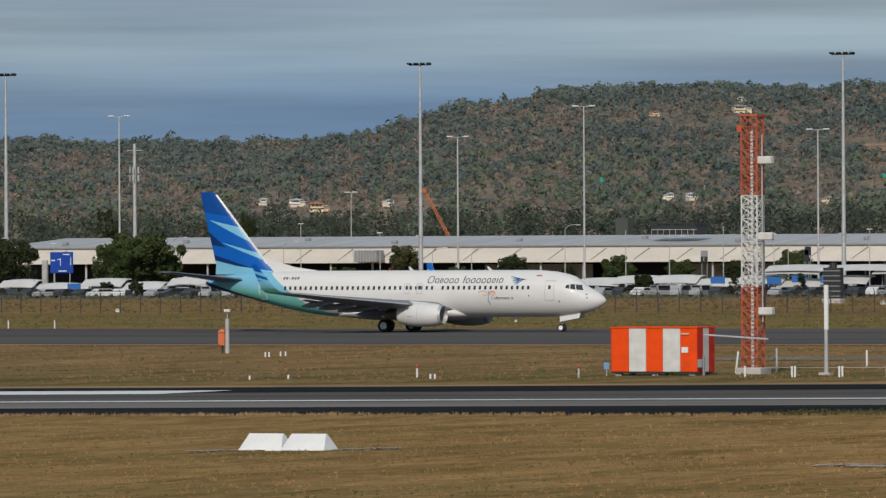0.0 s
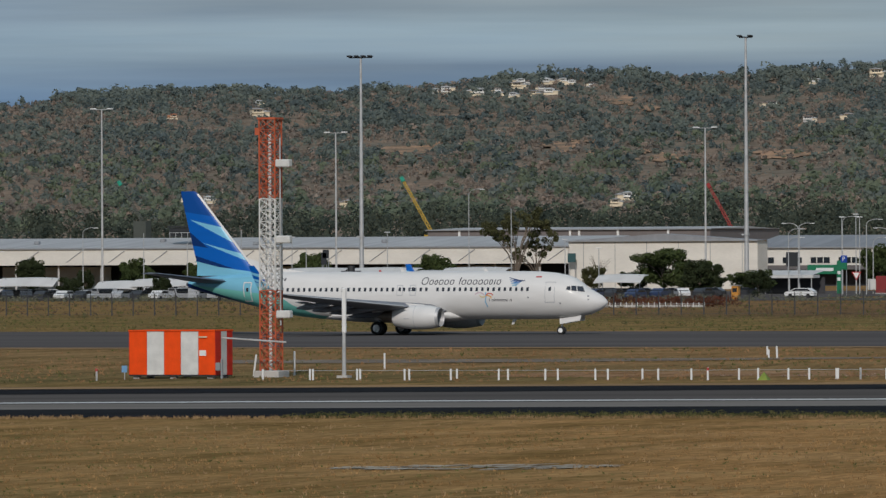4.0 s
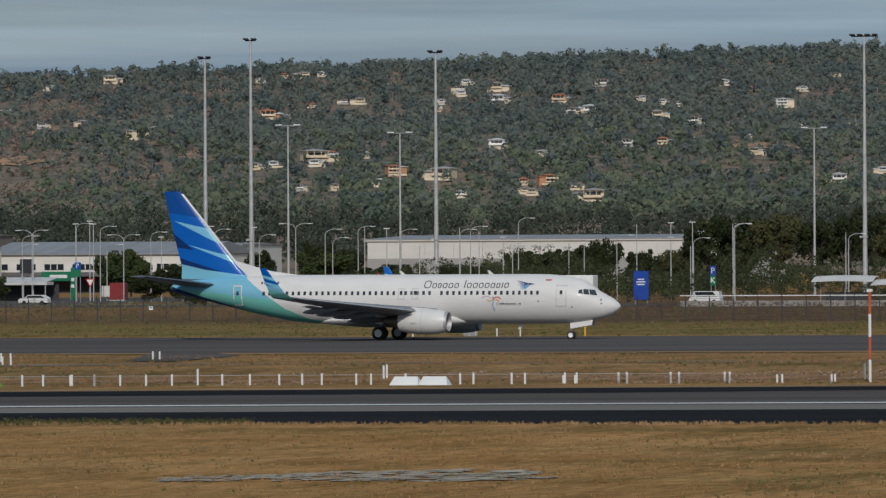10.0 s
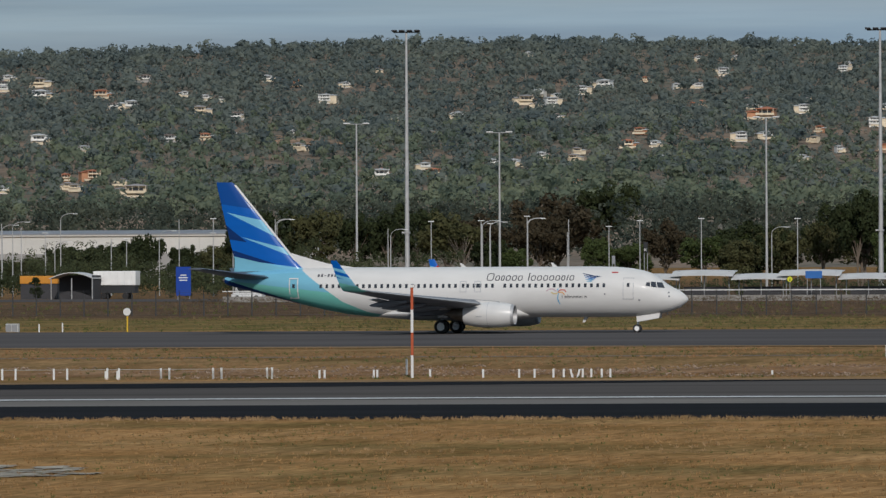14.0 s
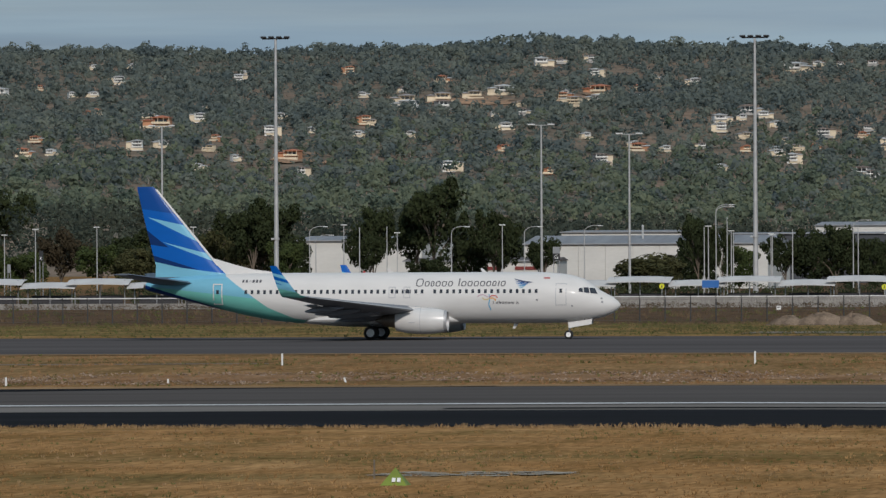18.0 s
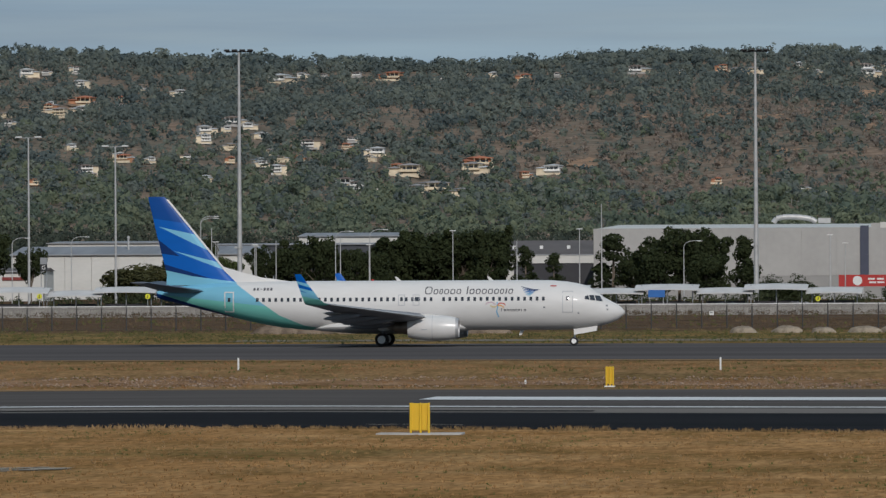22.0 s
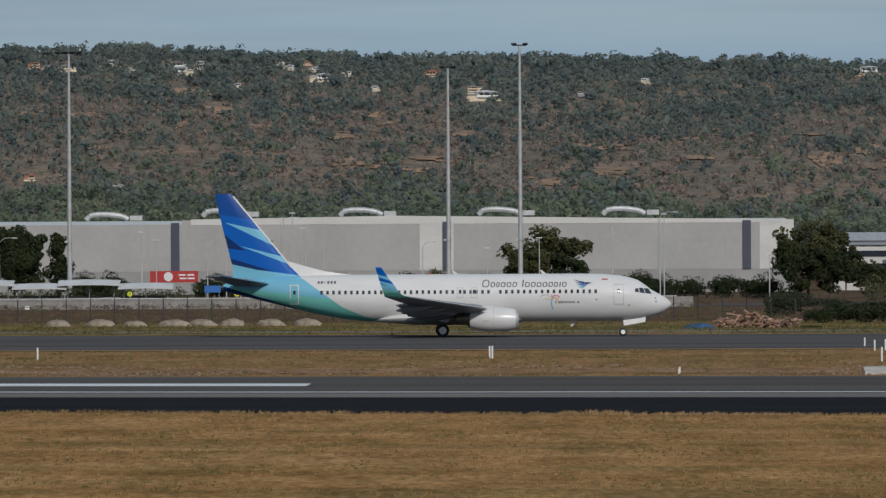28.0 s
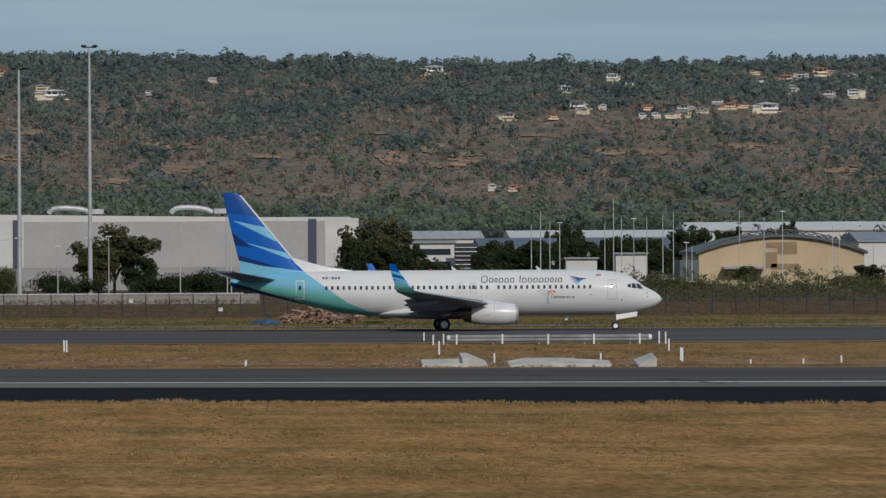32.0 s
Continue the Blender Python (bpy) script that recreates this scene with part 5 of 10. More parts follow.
def blob_shapes(k, seed):
    """Ragged tufts of leaves: uneven four-sided lumps."""
    v = 1.25 * np.array([(0.94, 0, -0.33), (-0.47, 0.82, -0.33), (-0.47, -0.82, -0.33), (0, 0, 1.0)])
    f = np.array([(0, 1, 3), (1, 2, 3), (2, 0, 3), (1, 0, 2)])
    g = np.random.default_rng(seed)
    out = []
    for _ in range(k):
        q, _r = np.linalg.qr(g.standard_normal((3, 3)))
        if np.linalg.det(q) < 0:
            q[:, 0] *= -1
        out.append((v * (1 + 0.30 * g.standard_normal((4, 1))) + 0.22 * g.standard_normal((4, 3))) @ q.T)
    return out, f


def scatter_mesh(name, places, sizes, material, label, category, flat=0.8, seed=3, thing_kind="stuff", tufts=1):
    """One mesh of many ragged tufts at the given places, one or several to a place."""
    if tufts > 1:
        j = np.random.default_rng(seed + 5)
        places = np.repeat(places, tufts, 0) + j.standard_normal((len(places) * tufts, 3)) * np.repeat(sizes, tufts)[:, None] * np.array([0.55, 0.55, 0.32])
        sizes = np.repeat(sizes, tufts) * j.uniform(0.28, 0.55, len(places))
    shapes, f = blob_shapes(24, seed)
    g = np.random.default_rng(seed + 1)
    n, nv = len(places), len(shapes[0])
    sh = np.array(shapes)[g.integers(0, 24, n)]
    a = g.uniform(0, 6.283, n)
    c, s = np.cos(a)[:, None], np.sin(a)[:, None]
    w = sizes[:, None] * g.uniform(0.8, 1.25, (n, 1))
    X = (sh[:, :, 0] * c - sh[:, :, 1] * s) * w + places[:, 0:1]
    Y = (sh[:, :, 0] * s + sh[:, :, 1] * c) * w + places[:, 1:2]
    Z = sh[:, :, 2] * sizes[:, None] * flat + places[:, 2:3]
    co = np.stack([X, Y, Z], -1).reshape(-1, 3)
    fc = (f[None] + (np.arange(n) * nv)[:, None, None]).reshape(-1, 3)
    me = bpy.data.meshes.new(name)
    me.vertices.add(len(co))
    me.vertices.foreach_set("co", co.ravel())
    me.loops.add(len(fc) * 3)
    me.loops.foreach_set("vertex_index", fc.ravel())
    me.polygons.add(len(fc))
    me.polygons.foreach_set("loop_start", np.arange(len(fc)) * 3)
    me.polygons.foreach_set("use_smooth", np.ones(len(fc), dtype=bool))
    me.materials.append(material)
    me.update(calc_edges=True)
    return tagged(new(name, me), label, category, kind=thing_kind)


def lobe_mesh(name, lobes, per, size, material, label, category, seed=3, squash=0.85, rounded=0.0):
    """Crowns as shells of small leaf sprays: lobes are rows of x, y, z, radius; the sprays lie roughly along each lobe's surface."""
    g = np.random.default_rng(seed)
    lobes = np.repeat(np.asarray(lobes), per, 0)
    n = len(lobes)
    d = g.standard_normal((n, 3)) + np.array([0.0, -0.45, 0.40])
    d /= np.linalg.norm(d, axis=1)[:, None]
    c = lobes[:, :3] + d * (lobes[:, 3] * g.uniform(0.72, 1.12, n))[:, None] * np.array([1, 1, squash])
    nr = d + 0.28 * g.standard_normal((n, 3)) + np.array([0, 0, 0.15])
    nr /= np.linalg.norm(nr, axis=1)[:, None]
    u = np.cross(nr, g.standard_normal((n, 3)))
    u /= np.linalg.norm(u, axis=1)[:, None]
    v = np.cross(nr, u)
    s = (size * (0.6 + 0.4 * lobes[:, 3]) * g.uniform(0.6, 1.35, n))[:, None]
    k = g.uniform(0.5, 1.0, (n, 3, 1))
    co = np.stack([c + u * s * k[:, 0], c - u * s * 0.5 + v * s * 0.87 * k[:, 1], c - u * s * 0.5 - v * s * 0.87 * k[:, 2]], 1).reshape(-1, 3)
    me = bpy.data.meshes.new(name)
    me.vertices.add(len(co))
    me.vertices.foreach_set("co", co.ravel())
    me.loops.add(len(co))
    me.loops.foreach_set("vertex_index", np.arange(len(co)))
    me.polygons.add(n)
    me.polygons.foreach_set("loop_start", np.arange(n) * 3)
    me.materials.append(material)
    if rounded:   # far crowns shade as soft rounded masses
        nd = (1 - rounded) * nr + rounded * d
        nd /= np.linalg.norm(nd, axis=1)[:, None]
        me.attributes.new("custom_normal", "FLOAT_VECTOR", "POINT").data.foreach_set("vector", np.repeat(nd, 3, 0).ravel())
    me.update(calc_edges=True)
    return tagged(new(name, me), label, category, kind="stuff")


# bare ground and earth cuts on the slope: bearing, height angle and half sizes, in degrees
BARE = []
BARE += [(-21.484, 1.064, 0.112, 0.025), (-21.309, 1.009, 0.100, 0.017), (-23.053, 0.705, 0.212, 0.035), (-21.958, 0.738, 0.162, 0.040), (-21.187, 0.647, 0.149, 0.030), (-20.094, 0.871, 0.274, 0.025), (-19.372, 0.787, 0.100, 0.015), (-20.344, 0.668, 0.199, 0.035), (-19.099, 0.699, 0.087, 0.035), (-14.958, 0.746, 0.249, 0.030), (-11.923, 0.741, 0.112, 0.030), (-10.641, 0.661, 0.199, 0.025), (-9.361, 1.078, 0.373, 0.030), (-8.639, 1.087, 0.124, 0.035), (-3.816, 1.040, 0.149, 0.020), (-3.466, 1.018, 0.149, 0.020), (-2.739, 0.952, 0.045, 0.030), (-2.665, 1.181, 0.174, 0.025), (-2.389, 1.062, 0.199, 0.025), (-4.794, 0.693, 0.124, 0.030), (-4.343, 1.023, 0.062, 0.015), (-3.339, 0.773, 0.112, 0.012), (-2.148, 0.935, 0.124, 0.017), (-1.316, 1.007, 0.149, 0.020)]
BARE += [(-1.541, 0.857, 0.100, 0.020), (-1.463, 0.668, 0.124, 0.035), (-0.932, 0.690, 0.149, 0.020), (-0.657, 0.865, 0.100, 0.020), (-1.239, 0.944, 0.124, 0.012), (-0.981, 0.602, 0.100, 0.017), (0.352, 0.777, 0.224, 0.022), (1.998, 0.662, 0.149, 0.050), (1.007, 0.831, 0.112, 0.015), (-0.022, 0.509, 0.149, 0.025), (0.433, 0.570, 0.174, 0.017), (1.113, 0.680, 0.149, 0.015), (2.323, 0.736, 0.100, 0.035), (2.579, 0.634, 0.124, 0.020), (1.941, 0.851, 0.149, 0.012), (2.541, 0.692, 0.149, 0.017), (2.544, 0.616, 0.149, 0.017), (3.609, 0.699, 0.124, 0.020), (3.940, 0.697, 0.124, 0.020), (4.624, 0.744, 0.149, 0.020), (3.145, 0.828, 0.149, 0.015), (5.321, 0.563, 0.149, 0.025), (3.715, 0.622, 0.100, 0.015)]
BARE_AT = {}
for b_az, b_el, b_w, b_h in BARE:
    for q in range(int(math.floor((b_az - b_w) * 5)), int(math.floor((b_az + b_w) * 5)) + 1):
        BARE_AT.setdefault(q, []).append((b_az, b_el, b_w, b_h))


def bare_here(a, el, grow=0.0):
    for ba, be, bw, bh in BARE_AT.get(int(math.floor(a * 5)), ()):
        e = (el - be + 0.35 * grow) / (bh + grow)
        if ((a - ba) / bw) ** 2 + e * e < 1.0 + 0.7 * noise.noise((a * 30, el * 60, 0)):
            return True
    return False


EARTHC = mat("red_earth_cut", (0.43, 0.265, 0.165), 0.95, scale=0.06, col2=(0.20, 0.150, 0.105), coords="World", detail=8, fine=0.25, spec=0.03)
mb = MB()
CUTS = list(BARE)
crng = random.Random(77)
for b_az, b_el, b_w, b_h in BARE:
    for _ in range(5):
        f = crng.uniform(0.15, 0.45)
        CUTS.append((b_az + crng.uniform(-1.5, 1.5) * b_w, b_el + crng.uniform(-1.6, 1.6) * b_h, b_w * f, b_h * f))
for b_az, b_el, b_w, b_h in CUTS:   # each cut lies on the slope as an uneven patch
    ring = [[(0.0, b_el)]]
    for u in (0.35, 0.65, 0.9):
        ring.append([(u * b_w * math.cos(0.3491 * i), b_el + u * b_h * math.sin(0.3491 * i)) for i in range(18)])
    vs = []
    for k, rg_ in enumerate(ring):
        for i, (da, e) in enumerate(rg_):
            f = 1 + 0.85 * k / 3 * noise.noise((b_az * 3 + 4.5 * math.cos(0.3491 * i), 4.5 * math.sin(0.3491 * i), b_el * 9))
            a, r = b_az + da * f, on_slope(b_az + da * f, b_el + (e - b_el) * f)
            vs.append((r * math.sin(radians(a)), r * math.cos(radians(a)), hill_z(a, r) + 0.6))
    fs = [(0, 1 + i, 1 + (i + 1) % 18) for i in range(18)]
    for k in range(2):
        fs += [(1 + 18 * k + i, 19 + 18 * k + i, 19 + 18 * k + (i + 1) % 18, 1 + 18 * k + (i + 1) % 18) for i in range(18)]
    mb.add(vs, fs)
tagged(part("earth_cuts", mb, EARTHC, smooth=True), "bare red and tan earth cuts on the slope", "earth", kind="stuff")


def openness(a, uu):
    """How open the slope is, from closed woods to scrub, by bearing and by height up the slope."""
    if a < -15:
        return max(0.0, min(1.0, (-18.6 - a) / 2.2)) * (0.8 if uu < 0.86 else 0.25)
    drift = 0.09 * noise.noise((a * 1.1, 3.0, 0.0)) + 0.03 * noise.noise((a * 6.0, 5.0, 0.0))
    band = smooth01((uu - 0.30 - drift) / 0.12) * (1 - smooth01((uu - 0.62 - drift) / 0.14))
    return max(0.0, min(1.0, (a + 6.5) / 2.5)) * band * (0.85 + 0.4 * noise.noise((a * 2.5, uu * 9.0, 1.0)))


def hill_trees(count):
    """Lobes of the woodland crowns and of the dry scrub, and the pale stems; trees stand closer in the gullies and on the crest."""
    green, low, dry, stems = [], [], [], []
    for i in range(count):
        a, uu, q, k = rng.uniform(-29.9, 5.9), 0.16 + 0.84 * rng.uniform(), rng.uniform(), rng.uniform()
        if i % 12 == 0:   # the crest is closed woodland
            uu, q = 0.955 + 0.04 * rng.uniform(), 0.5 * q
        r = R0 + (R1 - R0) * uu
        x, y = r * math.sin(radians(a)), r * math.cos(radians(a))
        z = hill_z(a, r)
        if any(abs(a - ah) < half * 0.92 and -88 < r - rh < 9 and q > 0.08 for ah, half, rh in CLEAR.get(int(a * 10), ())):
            continue
        d = noise.fractal((a * 1.5, uu * 7.0, 9.0), 1.0, 2.0, 4)
        bare = openness(a, uu)
        if q > 0.98 + 0.3 * d - 0.08 * bare:
            continue
        el = math.degrees(math.atan((z - EYE) / r))
        cut = bare_here(a, el, 0.03)
        if cut and q > 0.52:
            continue
        scrub = bare > 0 and rng.uniform() < (0.52 if a < -15 else 0.66) * bare - 0.7 * d
        s = (2.5 + 2.9 * k ** 1.6) * (1.0 - 0.22 * bare) * (0.92 + 0.13 * uu) * (1.0 + 0.25 * d)
        if uu > 0.955:
            s *= 0.85 + 0.40 * rng.uniform() ** 2
        if scrub:
            s *= 0.80
        if cut:
            s *= 0.55
        h = s * rng.uniform(1.2, 1.8)
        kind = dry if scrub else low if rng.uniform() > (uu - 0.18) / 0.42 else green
        for j in range(4):
            t, th = rng.uniform(0.42, 0.95 if uu < 0.95 else 0.80), rng.uniform(0, 6.283)
            rad = s * 0.62 * math.sqrt(max(0.05, 1 - ((t - 0.5) / 0.52) ** 2)) * rng.uniform(0.4, 1.05)
            kind.append((x + rad * math.cos(th), y + rad * math.sin(th), z + h * t - 0.2 * s, s * rng.uniform(0.34, 0.58)))
        if k < 0.10 + 0.22 * bare and q < 0.6:
            stems.append((x, y - s, z, h * rng.uniform(0.8, 1.15), rng.uniform(-0.8, 0.8)))
    return np.array(green), np.array(low), np.array(dry), stems


hg, hl_, hd, hstem = hill_trees(42000)
lobe_mesh("hillside_woodland", hg, 9, 0.92, HLEAF, "grey-green eucalypt woodland on the scarp, paled in colour for haze", "woodland", rounded=0.7)
lobe_mesh("foot_slope_woodland", hl_, 9, 0.92, HLOW, "yellow-green woodland on the foot of the scarp, paled in colour for haze", "woodland", seed=21, rounded=0.7)
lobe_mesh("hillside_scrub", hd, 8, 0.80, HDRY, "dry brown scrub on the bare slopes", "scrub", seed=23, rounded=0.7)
under = {"green": [], "brown": []}
for _ in range(60000):   # low undergrowth, green under the woods and brown on the open slopes
    a, uu = rng.uniform(-29.9, 5.9), 0.16 + 0.84 * rng.uniform()
    r = R0 + (R1 - R0) * uu
    x, y, s = r * math.sin(radians(a)), r * math.cos(radians(a)), rng.uniform(0.6, 1.4)
    z = hill_z(a, r)
    if rng.uniform() > 0.35 and bare_here(a, math.degrees(math.atan((z - EYE) / r)), 0.0):
        continue
    under["brown" if rng.uniform() < 0.10 + 0.50 * openness(a, uu) else "green"].append((x, y, z + 0.2 * s, s))
HUND = leafy(mat("undergrowth_foliage", (0.285, 0.215, 0.162), 0.95, scale=0.03, col2=(0.180, 0.166, 0.130), coords="World", island=0.12, fine=0.25, detail=5, spec=0.03), 0.3)
lobe_mesh("hillside_undergrowth", np.array(under["brown"]), 6, 0.80, HUND, "olive-brown undergrowth on the scarp", "undergrowth", seed=29, rounded=0.7)
lobe_mesh("hillside_saplings", np.array(under["green"]), 6, 0.80, HLEAF, "grey-green saplings under the woodland, paled in colour for haze", "undergrowth", seed=30, rounded=0.7)
mb = MB()
for x, y, z, h, lean in hstem:
    mb.add([(x - 0.11, y, z), (x + 0.11, y, z), (x, y + 0.2, z), (x + lean, y, z + h)], [(0, 1, 3), (1, 2, 3), (2, 0, 3)])
    mb.add([(x + lean * 0.4 - 0.07, y, z + h * 0.4), (x + lean * 0.4 + 0.07, y, z + h * 0.4), (x - lean * 1.2, y, z + h * 0.9)], [(0, 1, 2)])
tagged(part("hillside_stems", mb, mat("dead_stem", (0.40, 0.37, 0.33), 0.9, spec=0.1)), "pale dead stems on the bare slopes", "stems", kind="stuff")


# ---- the dark tree belt on the plain ----
BELT_TOP = [(-34, 6.2), (-29, 6.1), (-26.5, 6.5), (-24, 6.7), (-22, 7.1), (-21, 7.7), (-18, 7.8), (-13, 7.7), (-10, 6.9), (-7, 5.7), (-4, 5.0), (12, 5.0)]
bp = []
for i in range(2300):
    a = rng.uniform(-31, 7)
    y = rng.uniform(1860, 2420)
    x, r = y * math.tan(radians(a)), y / math.cos(radians(a))
    h = (EYE + 0.001 * lerp(BELT_TOP, a) * r) * rng.uniform(0.70, 1.0) ** 0.8 * (0.93 + 0.12 * noise.noise((a * 2.2, 1.7, 0)))
    w = rng.uniform(0.20, 0.30) * h
    for k in range(10):
        t = rng.uniform(0.30, 0.92)
        rad = w * 0.85 * math.sqrt(max(0.05, 1 - (2 * t - 1.05) ** 2)) * rng.uniform(0.4, 1.0)
        th = rng.uniform(0, 6.283)
        bp.append((x + rad * math.cos(th), y + rad * math.sin(th), h * t, w * rng.uniform(0.26, 0.46)))
BLEAF = mat("belt_foliage", (0.086, 0.098, 0.071), 0.9, scale=0.03, col2=(0.042, 0.056, 0.048), coords="World", island=0.15, fine=0.3, detail=4, spec=0.03)
leafy(BLEAF, 0.3)
lobe_mesh("tree_belt", np.array(bp), 11, 0.55, BLEAF, "dark belt of eucalypts on the plain", "trees", seed=11)


# ---- buildings on the far side of the field ----
CREAM = mat("cream_wall_sheet", (0.67, 0.64, 0.575), 0.6, var=0.05, scale=0.15, stretch=(1, 1, 3), fine=0.04)
WALLW = mat("white_wall_panel", (0.60, 0.59, 0.55), 0.6, var=0.05, scale=0.1, stretch=(1, 1, 3), fine=0.03)
WALLG = mat("grey_wall_panel", (0.385, 0.375, 0.355), 0.65, var=0.05, scale=0.1, fine=0.04)
PALER = mat("pale_roof_sheet", (0.42, 0.42, 0.42), 0.75, var=0.1, scale=0.2, stretch=(3, 0.2, 1))
WALLG2 = mat("darker_grey_plinth", (0.325, 0.318, 0.302), 0.7, var=0.08, scale=0.15)
ROOFG = mat("grey_roof_sheet", (0.25, 0.26, 0.275), 0.7, 0.0, var=0.1, scale=0.2, stretch=(3, 0.2, 1))
ROOFB = mat("brown_roof_sheet", (0.13, 0.11, 0.10), 0.7, var=0.12, scale=0.2)
# Near-black for dark fittings, and for interior shade put into the colour.
INNER = paint("dark_and_shade_paint", (0.045, 0.045, 0.05), 0.8)
STRIPE = paint("slate_blue_panel", (0.055, 0.062, 0.095), 0.6)
TANW = mat("tan_hangar_wall", (0.52, 0.40, 0.24), 0.75, var=0.06, scale=0.2, fine=0.05)


def hall(name, label, x0, x1, y, z1, depth=40, roof=None, wall=None, rise=1.0, eave=0.35, category="building", panels=0, plinth=0.0, band=None, ridge_mid=False):
    """A long low hall whose front stands at y: wall panels, plinth, eave gutter and a shallow roof."""
    roof, wall = roof or ROOFG, wall or WALLW
    ob = thing(name, label, category, pose((x0 + x1) / 2, y, 0))
    w = x1 - x0
    if panels:
        pw = w / panels
        for k in range(panels):
            part("wall_panel", MB().box((-w / 2 + pw * (k + 0.5), 0.15, (plinth + z1) / 2), (pw - 0.05, 0.3, z1 - plinth)), wall, ob)
        part("wall", MB().box((0, depth / 2 + 0.3, z1 / 2), (w - 0.1, depth, z1)), wall, ob)
    else:
        part("wall", MB().box((0, depth / 2, z1 / 2), (w, depth, z1)), wall, ob)
    if plinth:
        part("plinth", MB().box((0, 0.1, plinth / 2), (w, 0.34, plinth)), WALLG2, ob)
    if band:
        part("fascia", MB().box((0, -0.25, z1 - band / 2), (w + 0.6, 0.4, band)), wall, ob)
    if ridge_mid:
        part("roof", MB().add([(-w / 2 - eave, -eave, z1), (0, -eave, z1 + rise), (w / 2 + eave, -eave, z1), (-w / 2 - eave, depth, z1), (0, depth, z1 + rise), (w / 2 + eave, depth, z1)],
                              [(0, 1, 4, 3), (1, 2, 5, 4), (0, 2, 1), (3, 4, 5)]), roof, ob)
    else:
        part("roof", MB().add([(-w / 2 - eave, -eave, z1), (w / 2 + eave, -eave, z1), (w / 2 + eave, depth * 0.5, z1 + rise), (-w / 2 - eave, depth * 0.5, z1 + rise), (-w / 2 - eave, depth, z1), (w / 2 + eave, depth, z1)],
                              [(0, 1, 2, 3), (3, 2, 5, 4), (0, 3, 4), (1, 5, 2)]), roof, ob)
    part("gutter", MB().box((0, -eave - 0.1, z1 - 0.06), (w + 2 * eave, 0.2, 0.22)), GREYM, ob)
    return ob


# the terminal: pale fascia over an open undercroft, coloured dark for its shade, with columns
TX0, TX1 = -738.0, -522.5
term = thing("terminal", "long low pale terminal building with dark open ground floor", "terminal", pose(0, 1300, 0))
part("fascia", MB().box(((TX0 + TX1) / 2, 1.0, 6.15), (TX1 - TX0, 2.0, 3.0)), CREAM, term)
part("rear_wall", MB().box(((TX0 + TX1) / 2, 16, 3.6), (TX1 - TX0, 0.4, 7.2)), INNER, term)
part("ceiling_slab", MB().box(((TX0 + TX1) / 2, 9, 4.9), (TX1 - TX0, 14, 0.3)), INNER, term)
part("roof", MB().add([(TX0, -0.3, 7.66), (TX1, -0.3, 7.66), (TX1, 30, 9.6), (TX0, 30, 9.6), (TX0, 30, 4), (TX1, 30, 4)], [(0, 1, 2, 3), (3, 2, 5, 4)]), PALER, term, "pale grey sheet metal roof")
part("gutter", MB().box(((TX0 + TX1) / 2, -0.2, 7.66), (TX1 - TX0, 0.3, 0.25)), GREYM, term)
x = TX0 + 3
while x < TX1:
    part("column", MB().tube((x, 1.2, 0), (x, 1.2, 4.7), 0.22, n=8), STEEL, term)
    part("stay", MB().tube((x + 2, 0.0, 5.1), (x + 5.2, -0.1, 7.2), 0.09, n=5), GREYM, term)
    x += 8.6
for k in range(9):
    part("roof_vent", MB().box((TX0 + 12 + k * 23.2, 8 + (k % 3) * 5, 8.5 + (k % 3) * 0.3), (1.0, 1.0, 0.6), bev=0.1), GREYM, term)
for a, b in ((-640, -618), (-602, -575), (-560, -538)):
    part("shopfront", MB().box(((a + b) / 2, 12.5, 2.2), (b - a, 0.3, 4.2)), CREAM, term, "pale wall set back under the slab")
part("roof_plant_deck", MB().box((-600.3, 12, 10.6), (9, 5, 1.6)).box((-600.3, 12, 11.6), (9.6, 5.6, 0.25)), DARK, term, "dark roof plant")
for k in range(8):
    part("plant_railing_post", MB().tube((-604.5 + 1.2 * k, 9, 9.2), (-604.5 + 1.2 * k, 9, 10.6), 0.05, n=5), STEEL, term)
part("plant_railing", MB().tube((-604.5, 9, 10.5), (-604.5 + 9, 9, 10.5), 0.05, n=5), STEEL, term)
part("air_bridge_box", MB().box((-656.5, -2.5, 5.9), (4.8, 3, 2.2), bev=0.1), GREYM, term, "grey ribbed box on the wall")
for k in range(8):
    part("rib", MB().box((-656.5 - 2.1 + 0.6 * k, -4.05, 5.9), (0.1, 0.1, 2.1)), STEEL, term)

w = hall("freight_building", "wide white building with shallow gabled roof", -522.6, -486.9, 1300, 8.6, 5, rise=1.2, ridge_mid=True, wall=CREAM)
for k in range(6):
    part("wall_seam", MB().box((-15 + 6 * k, -0.03, 4.3), (0.08, 0.08, 8.5)), GREYM, w)
w = hall("grey_shed", "grey brown flat-roofed shed behind the white building", -634.2, -572.0, 1500, 11.2, 40, rise=0.5, wall=paint("grey_brown_wall", (0.16, 0.14, 0.135), 0.7), roof=PALER)
for x in (-24, -18, 0.5, 2.5, 11, 22):
    part("downpipe", MB().box((x, -0.1, 5.8), (0.45, 0.3, 10.6)), WHITE, w)
w = hall("workshop", "cream workshop with grey roof, strip windows and a lean-to", -526.4, -483.5, 1400, 7.3, 36, rise=2.3, wall=CREAM)
for k in range(7):
    part("window", MB().box((-18 + 5.6 * k, -0.05, 4.85), (3.8, 0.14, 1.1)), GLASSD, w)
    for q in (-0.65, 0.65):
        part("mullion", MB().box((-18 + 5.6 * k + q, -0.14, 4.85), (0.16, 0.06, 1.1)), CREAM, w)
